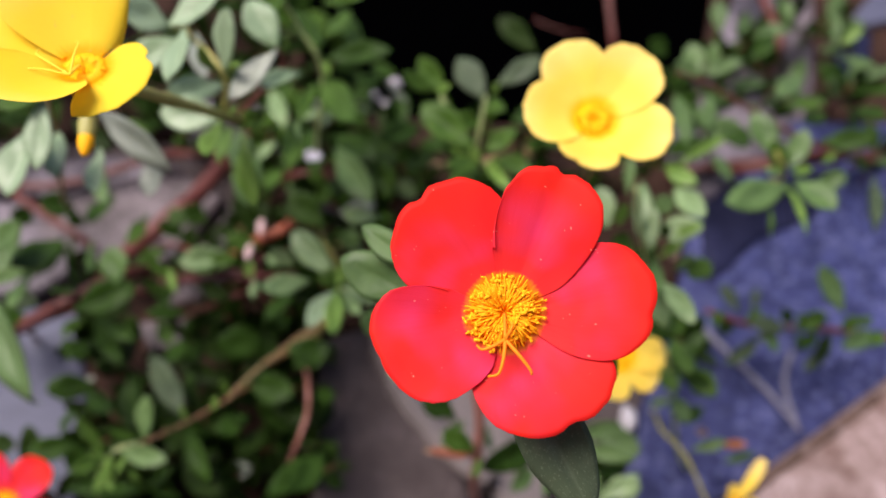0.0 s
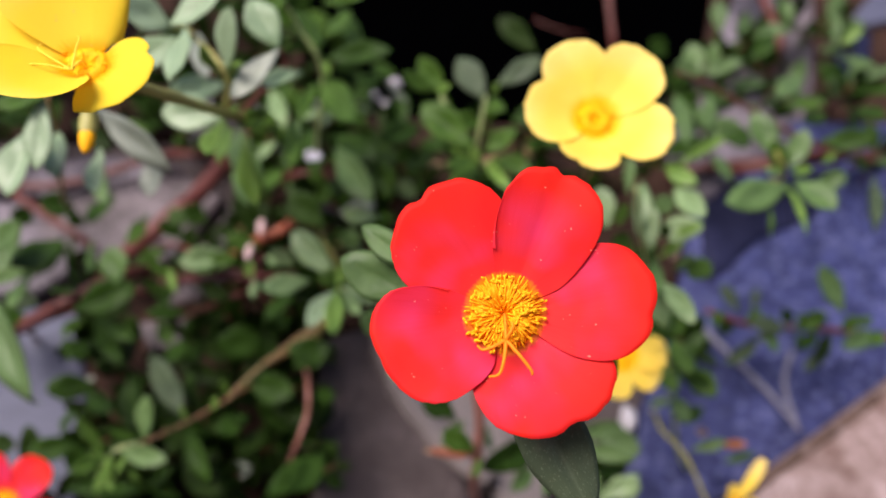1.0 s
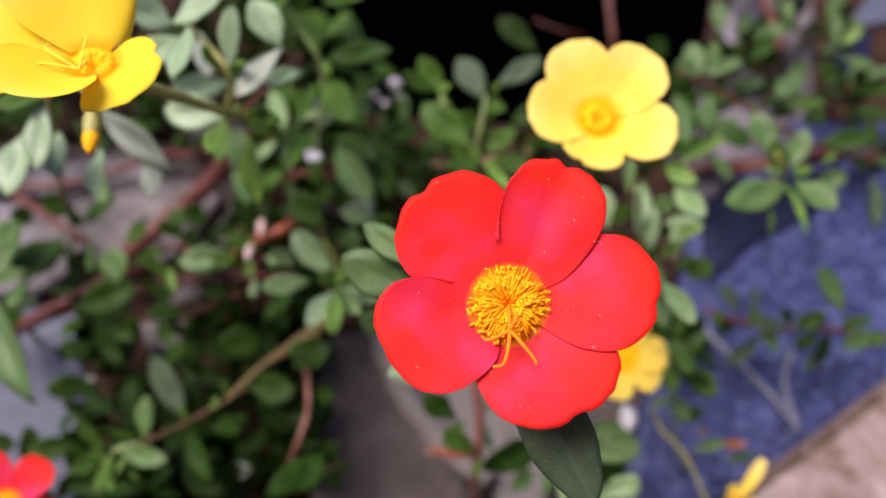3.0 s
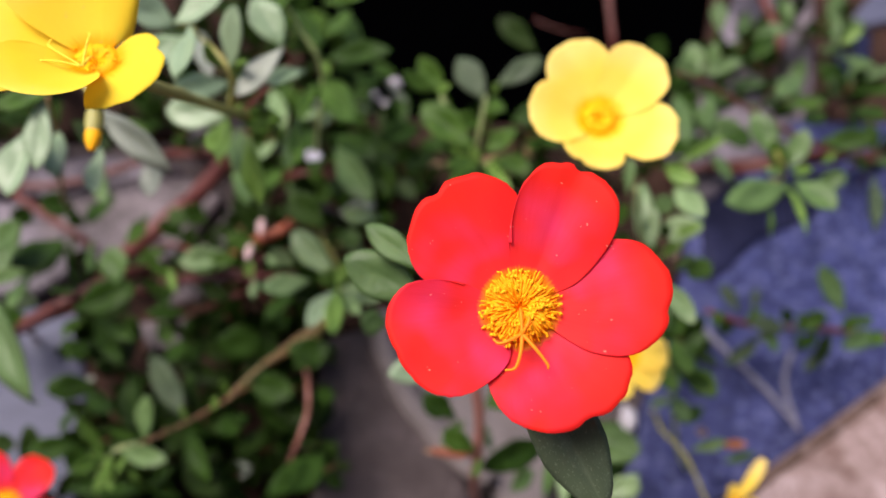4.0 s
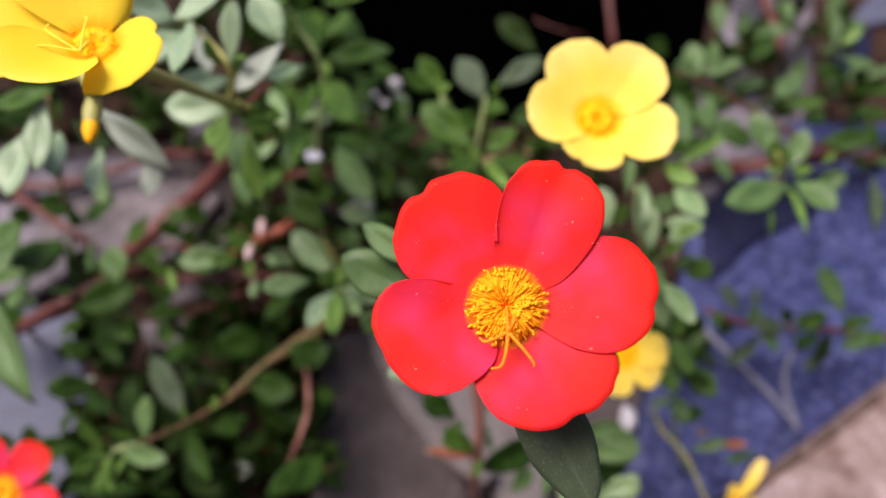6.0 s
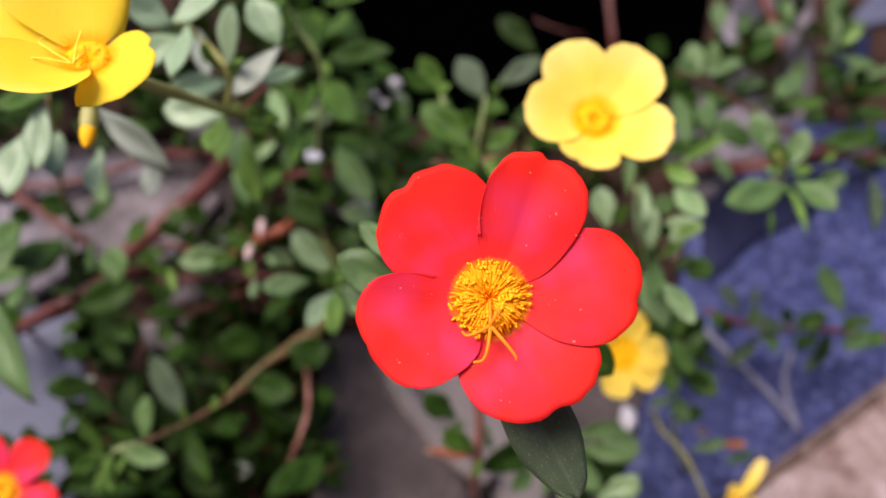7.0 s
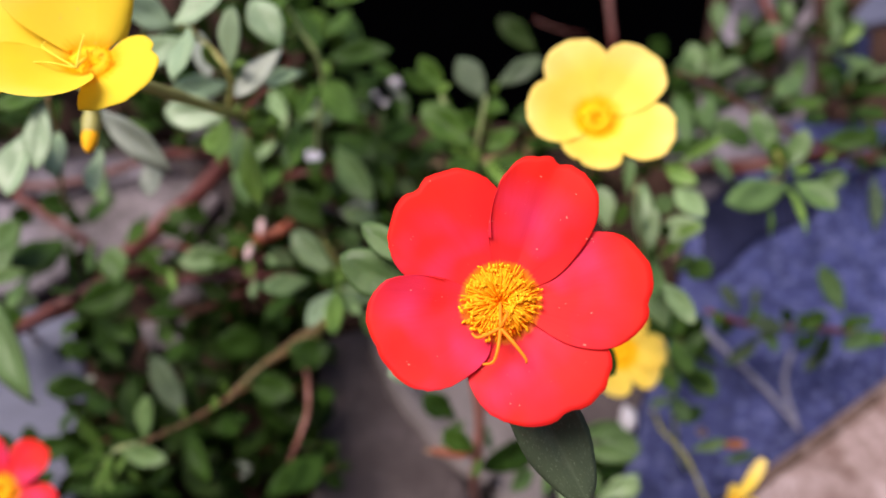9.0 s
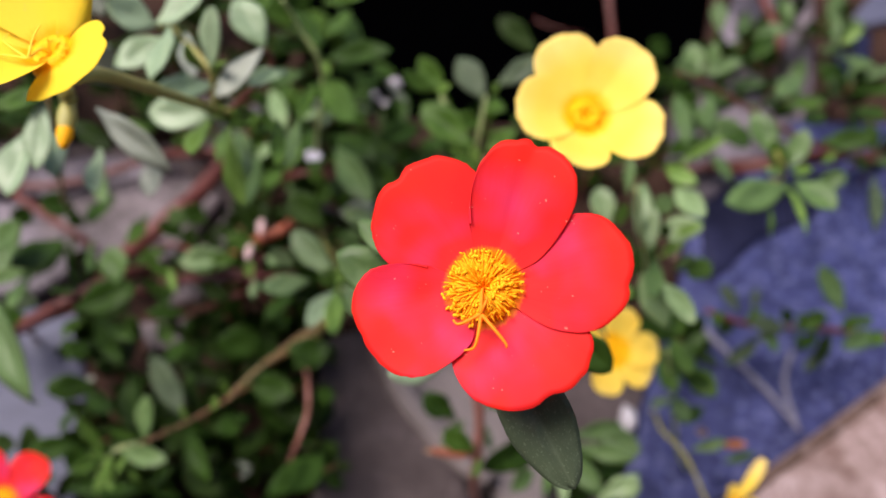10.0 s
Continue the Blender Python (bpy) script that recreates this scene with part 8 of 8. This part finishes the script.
    walk(yellow_flower, [(t, pose(0.0872, 0.2697, 0.0000, a, b, c)) for t, a, b, c in (
        (0, 0.00, -0.00, -0.00), (0.5, 0.00, -0.00, -0.00), (1, 0.00, 0.04, 0.03), (1.5, 0.00, 0.06, 0.05), (2, 0.00, 0.06, 0.05),
        (2.5, 0.00, 0.12, 0.09), (3.2, -0.02, 0.17, 0.12), (4, -0.02, 0.19, 0.14), (4.5, -0.07, 0.19, 0.13), (5, -0.10, 0.22, 0.14),
        (5.5, -0.05, 0.19, 0.13), (6.2, -0.02, 0.13, 0.09), (7, 0.00, 0.04, 0.03), (7.5, 0.05, 0.04, 0.04), (8, -0.15, -0.21, -0.20),
        (8.5, 0.18, -0.02, 0.03), (9, -0.02, 0.11, 0.07), (9.5, -0.05, 0.11, 0.07), (10, -0.23, -0.26, -0.26),
    )])
    walk(large_yellow_flower, [(t, pose(-0.0963, 0.2717, 0.0000, a, b, c)) for t, a, b, c in (
        (0, 0.11, -0.02, -0.03), (0.5, 0.05, -0.03, -0.03), (1, -0.03, 0.01, 0.01), (1.5, 0.01, 0.05, 0.03), (2, -0.03, 0.07, 0.06),
        (2.5, -0.00, 0.13, 0.10), (3.2, -0.08, 0.17, 0.14), (4, -0.14, 0.22, 0.19), (4.5, -0.14, 0.20, 0.17), (5, -0.43, 0.23, 0.23),
        (5.5, -0.72, 0.22, 0.27), (6.2, -0.49, 0.13, 0.17), (7, -0.21, 0.04, 0.06), (7.5, -0.00, -0.00, -0.00), (8, 0.10, -0.21, -0.17),
        (8.5, -0.05, -0.00, 0.01), (9, -0.09, 0.10, 0.09), (9.5, -0.11, 0.07, 0.07), (10, -0.36, -0.71, -0.46),
    )])
    walk(bud, [(t, pose(-0.2234, 0.3115, 0.0000, a, b, c)) for t, a, b, c in (
        (0, 0.06, 0.00, -0.04), (0.5, 0.03, -0.00, -0.02), (1, -0.02, -0.00, 0.01), (1.5, 0.03, 0.04, 0.02), (2, -0.01, 0.03, 0.04),
        (2.5, 0.02, 0.07, 0.06), (3.2, -0.03, 0.09, 0.10), (4, -0.07, 0.11, 0.16), (4.5, -0.07, 0.11, 0.16), (5, -0.20, 0.09, 0.22),
        (5.5, -0.37, -0.00, 0.25), (6.2, -0.28, -0.00, 0.19), (7, -0.17, -0.02, 0.10), (7.5, 0.02, 0.00, -0.01), (8, 0.07, -0.08, -0.13),
        (8.5, -0.06, -0.03, 0.02), (9, -0.03, 0.06, 0.08), (9.5, -0.08, 0.01, 0.07), (10, -0.18, -0.49, -0.36),
    )])
    walk(left_top, [(t, pose(-0.0994, 0.2709, 0.0000, a, b, c)) for t, a, b, c in (
        (0, 0.04, -0.05, -0.04), (0.5, 0.04, -0.05, -0.04), (1, -0.00, 0.03, 0.02), (1.5, 0.00, -0.00, 0.00), (2, -0.01, 0.08, 0.05),
        (2.5, -0.07, 0.10, 0.08), (3.2, -0.08, 0.18, 0.13), (4, -0.11, 0.23, 0.17), (4.5, -0.11, 0.26, 0.19), (5, -0.30, 0.24, 0.23),
        (5.5, -0.43, 0.22, 0.25), (6.2, -0.30, 0.15, 0.18), (7, -0.16, 0.09, 0.10), (7.5, 0.02, 0.11, 0.06), (8, 0.10, -0.10, -0.09),
        (8.5, -0.04, 0.13, 0.09), (9, -0.04, 0.16, 0.11), (9.5, -0.11, 0.15, 0.12), (10, -0.01, -0.67, -0.41),
    )])
    walk(corner_red_flower, [(t, pose(-0.1861, 0.0623, 0.0000, a, b, c)) for t, a, b, c in (
        (0, 0.06, 0.02, -0.03), (0.5, -0.11, -0.15, 0.04), (1, 0.00, 0.00, 0.00), (1.5, 0.05, 0.19, 0.00), (2, 0.16, 0.28, -0.05),
        (2.5, 0.05, 0.25, 0.01), (3.2, -0.00, 0.23, 0.04), (4, -0.00, 0.23, 0.04), (4.5, 0.16, 0.28, -0.05), (5, 0.16, 0.58, 0.00),
        (5.5, -1.36, -0.32, 0.68), (6.2, -1.47, -0.53, 0.72), (7, -1.70, -0.65, 0.82), (7.5, -1.01, -0.75, 0.43), (8, -0.66, -0.95, 0.22),
        (8.5, -1.41, -0.69, 0.66), (9, -1.64, -0.69, 0.78), (9.5, -0.57, 0.19, 0.34), (10, -0.33, -0.27, 0.14),
    )])
    walk(far_yellow_flower, [(t, pose(0.0833, 0.1314, 0.0000, a, b, c)) for t, a, b, c in (
        (0, 0.14, -0.23, -0.04), (0.5, -0.00, -0.00, -0.00), (1, -0.00, -0.00, -0.00), (2, 0.00, 0.14, 0.05), (2.5, 0.10, 0.08, 0.06),
        (4, 0.00, 0.15, 0.05), (4.5, -0.22, 0.17, 0.00), (5, -0.44, 0.19, -0.04), (5.5, -0.44, 0.19, -0.04), (7, -0.07, 0.01, -0.01),
        (7.5, -0.22, 0.03, -0.04), (8, -0.45, -0.93, -0.43), (8.5, -0.00, -0.14, -0.05), (9, -0.29, -0.04, -0.08), (9.5, -0.00, -0.00, -0.00),
        (10, -0.45, -1.00, -0.45),
    )])
    walk(red_flower_head, [(t, pose(-0.0181, -0.1015, 0.2501, a, b, c)) for t, a, b, c in (
        (0, -0.00, -0.00, 0.00), (0.1, 0.09, 0.05, 0.13), (0.2, 0.15, 0.16, 0.27), (0.3, 0.14, 0.33, 0.44), (0.4, 0.25, 0.26, 0.51),
        (0.5, 0.15, 0.43, 0.67), (0.6, -0.01, 0.35, 0.56), (0.7, -0.15, 0.46, 0.53), (0.8, -0.23, 0.58, 0.50), (0.9, -0.34, 0.58, 0.42),
        (1, -0.70, 0.79, 0.41), (1.1, -0.74, 0.73, 0.45), (1.2, -1.07, 0.88, 0.54), (1.3, -1.21, 0.84, 0.58), (1.4, -1.32, 0.97, 0.69),
        (1.5, -1.50, 1.00, 0.75), (1.6, -1.52, 0.87, 0.60), (1.7, -1.53, 0.81, 0.47), (1.8, -1.54, 0.69, 0.31), (1.9, -1.61, 0.64, 0.18),
        (2, -1.55, 0.49, 0.03), (2.2, -1.43, 1.18, 0.25), (2.3, -1.27, 1.51, 0.37), (2.5, -1.24, 2.16, 0.56), (2.6, -1.42, 1.45, 0.69),
        (2.7, -1.62, 0.85, 0.87), (3, -2.16, 0.51, 0.32), (3.4, -2.80, -0.13, -0.47), (3.8, -3.15, -0.78, -1.24), (3.9, -2.36, 0.47, -0.55),
        (4, -2.00, 1.61, 0.08), (4.1, -2.72, 1.41, 0.12), (4.2, -2.92, 1.32, 0.27), (4.3, -4.02, 1.07, 0.26), (4.4, -4.83, 0.88, 0.31),
        (4.5, -5.22, 0.82, 0.45), (4.6, -4.95, 0.77, 0.31), (4.7, -4.71, 0.64, 0.13), (4.8, -4.30, 0.64, 0.03), (5, -3.54, 0.81, -0.13),
        (5.1, -3.57, 0.59, -0.25), (5.2, -3.41, 1.02, -0.10), (5.3, -3.71, 0.87, -0.22), (5.5, -4.01, 1.02, -0.26), (5.6, -3.37, 1.32, 0.14),
        (5.7, -2.86, 1.55, 0.50), (6, -1.96, 0.92, 0.38), (6.4, -0.45, -0.02, 0.19), (6.8, 0.94, -0.96, -0.03), (6.9, 1.55, -1.20, -0.08),
        (7, 1.65, -1.13, -0.04), (7.1, 0.89, -1.17, -0.17), (7.2, 0.48, -0.43, 0.04), (7.3, -0.07, -0.02, 0.09), (7.5, -1.88, 0.98, 0.20),
        (7.6, -1.83, -0.30, 0.21), (7.8, -1.78, -2.05, 0.56), (7.9, -1.55, -2.55, 0.89), (8, -1.60, -3.48, 1.03), (8.1, -1.37, -2.05, 1.04),
        (8.2, -1.73, 0.00, 1.24), (8.3, 0.60, 2.19, 1.77), (8.4, 2.09, 4.77, 2.49), (8.5, 1.16, 5.88, 2.20), (8.6, 0.09, 4.30, 1.44),
        (8.7, 1.11, 3.04, 1.12), (8.8, -0.45, 1.16, 0.22), (9, -1.43, -2.03, -1.03), (9.2, -1.04, -0.80, -0.54), (9.5, -0.28, 1.63, 0.47),
        (9.7, 0.75, -2.13, -0.49), (10, 1.42, -8.24, -2.32),
    )])
    walk(large_yellow_flower_head, [(t, pose(0.0414, -0.1886, 0.2506, a, b, c)) for t, a, b, c in (
        (0, -0.84, -0.00, 0.00), (0.5, -0.36, -0.00, 0.00), (1, 0.24, -0.00, 0.00), (1.5, -0.12, -0.00, 0.00), (2, 0.24, -0.00, 0.00),
        (2.5, 0.00, -0.00, 0.00), (3.2, 0.60, -0.00, 0.00), (4, 1.08, -0.00, 0.00), (4.5, 1.08, -0.00, 0.00), (5, 3.36, -0.00, 0.00),
        (5.5, 5.64, -0.00, 0.00), (6.2, 3.84, -0.00, 0.00), (7, 1.68, -0.00, 0.00), (7.5, 0.00, -0.00, 0.00), (8, -0.72, -0.00, 0.00),
        (8.5, 0.36, -0.00, 0.00), (9, 0.72, -0.00, 0.00), (9.5, 0.84, -0.00, 0.00), (10, 3.75, -12.09, -7.11),
    )])
    walk(yellow_flower_head, [(t, pose(-0.0540, -0.1605, 0.2067, a, b, c)) for t, a, b, c in (
        (0, 0.00, -0.00, 0.00), (0.5, 0.00, -0.00, 0.00), (1, 0.00, -0.00, 0.00), (1.5, 0.00, -0.00, 0.00), (2, 0.00, -0.00, 0.00),
        (2.5, 0.00, -0.00, 0.00), (3.2, 0.50, -0.00, 0.00), (4, 0.50, -0.00, 0.00), (4.5, 1.50, -0.00, 0.00), (5, 2.00, -0.00, 0.00),
        (5.5, 1.00, -0.00, 0.00), (6.2, 0.50, -0.00, 0.00), (7, 0.00, -0.00, 0.00), (7.5, -1.00, -0.00, 0.00), (8, 3.00, -0.00, 0.00),
        (8.5, -3.50, -0.00, 0.00), (9, 0.50, -0.00, 0.00), (9.5, 1.00, -0.00, 0.00), (10, 4.50, -0.00, 0.00),
    )])


motions()
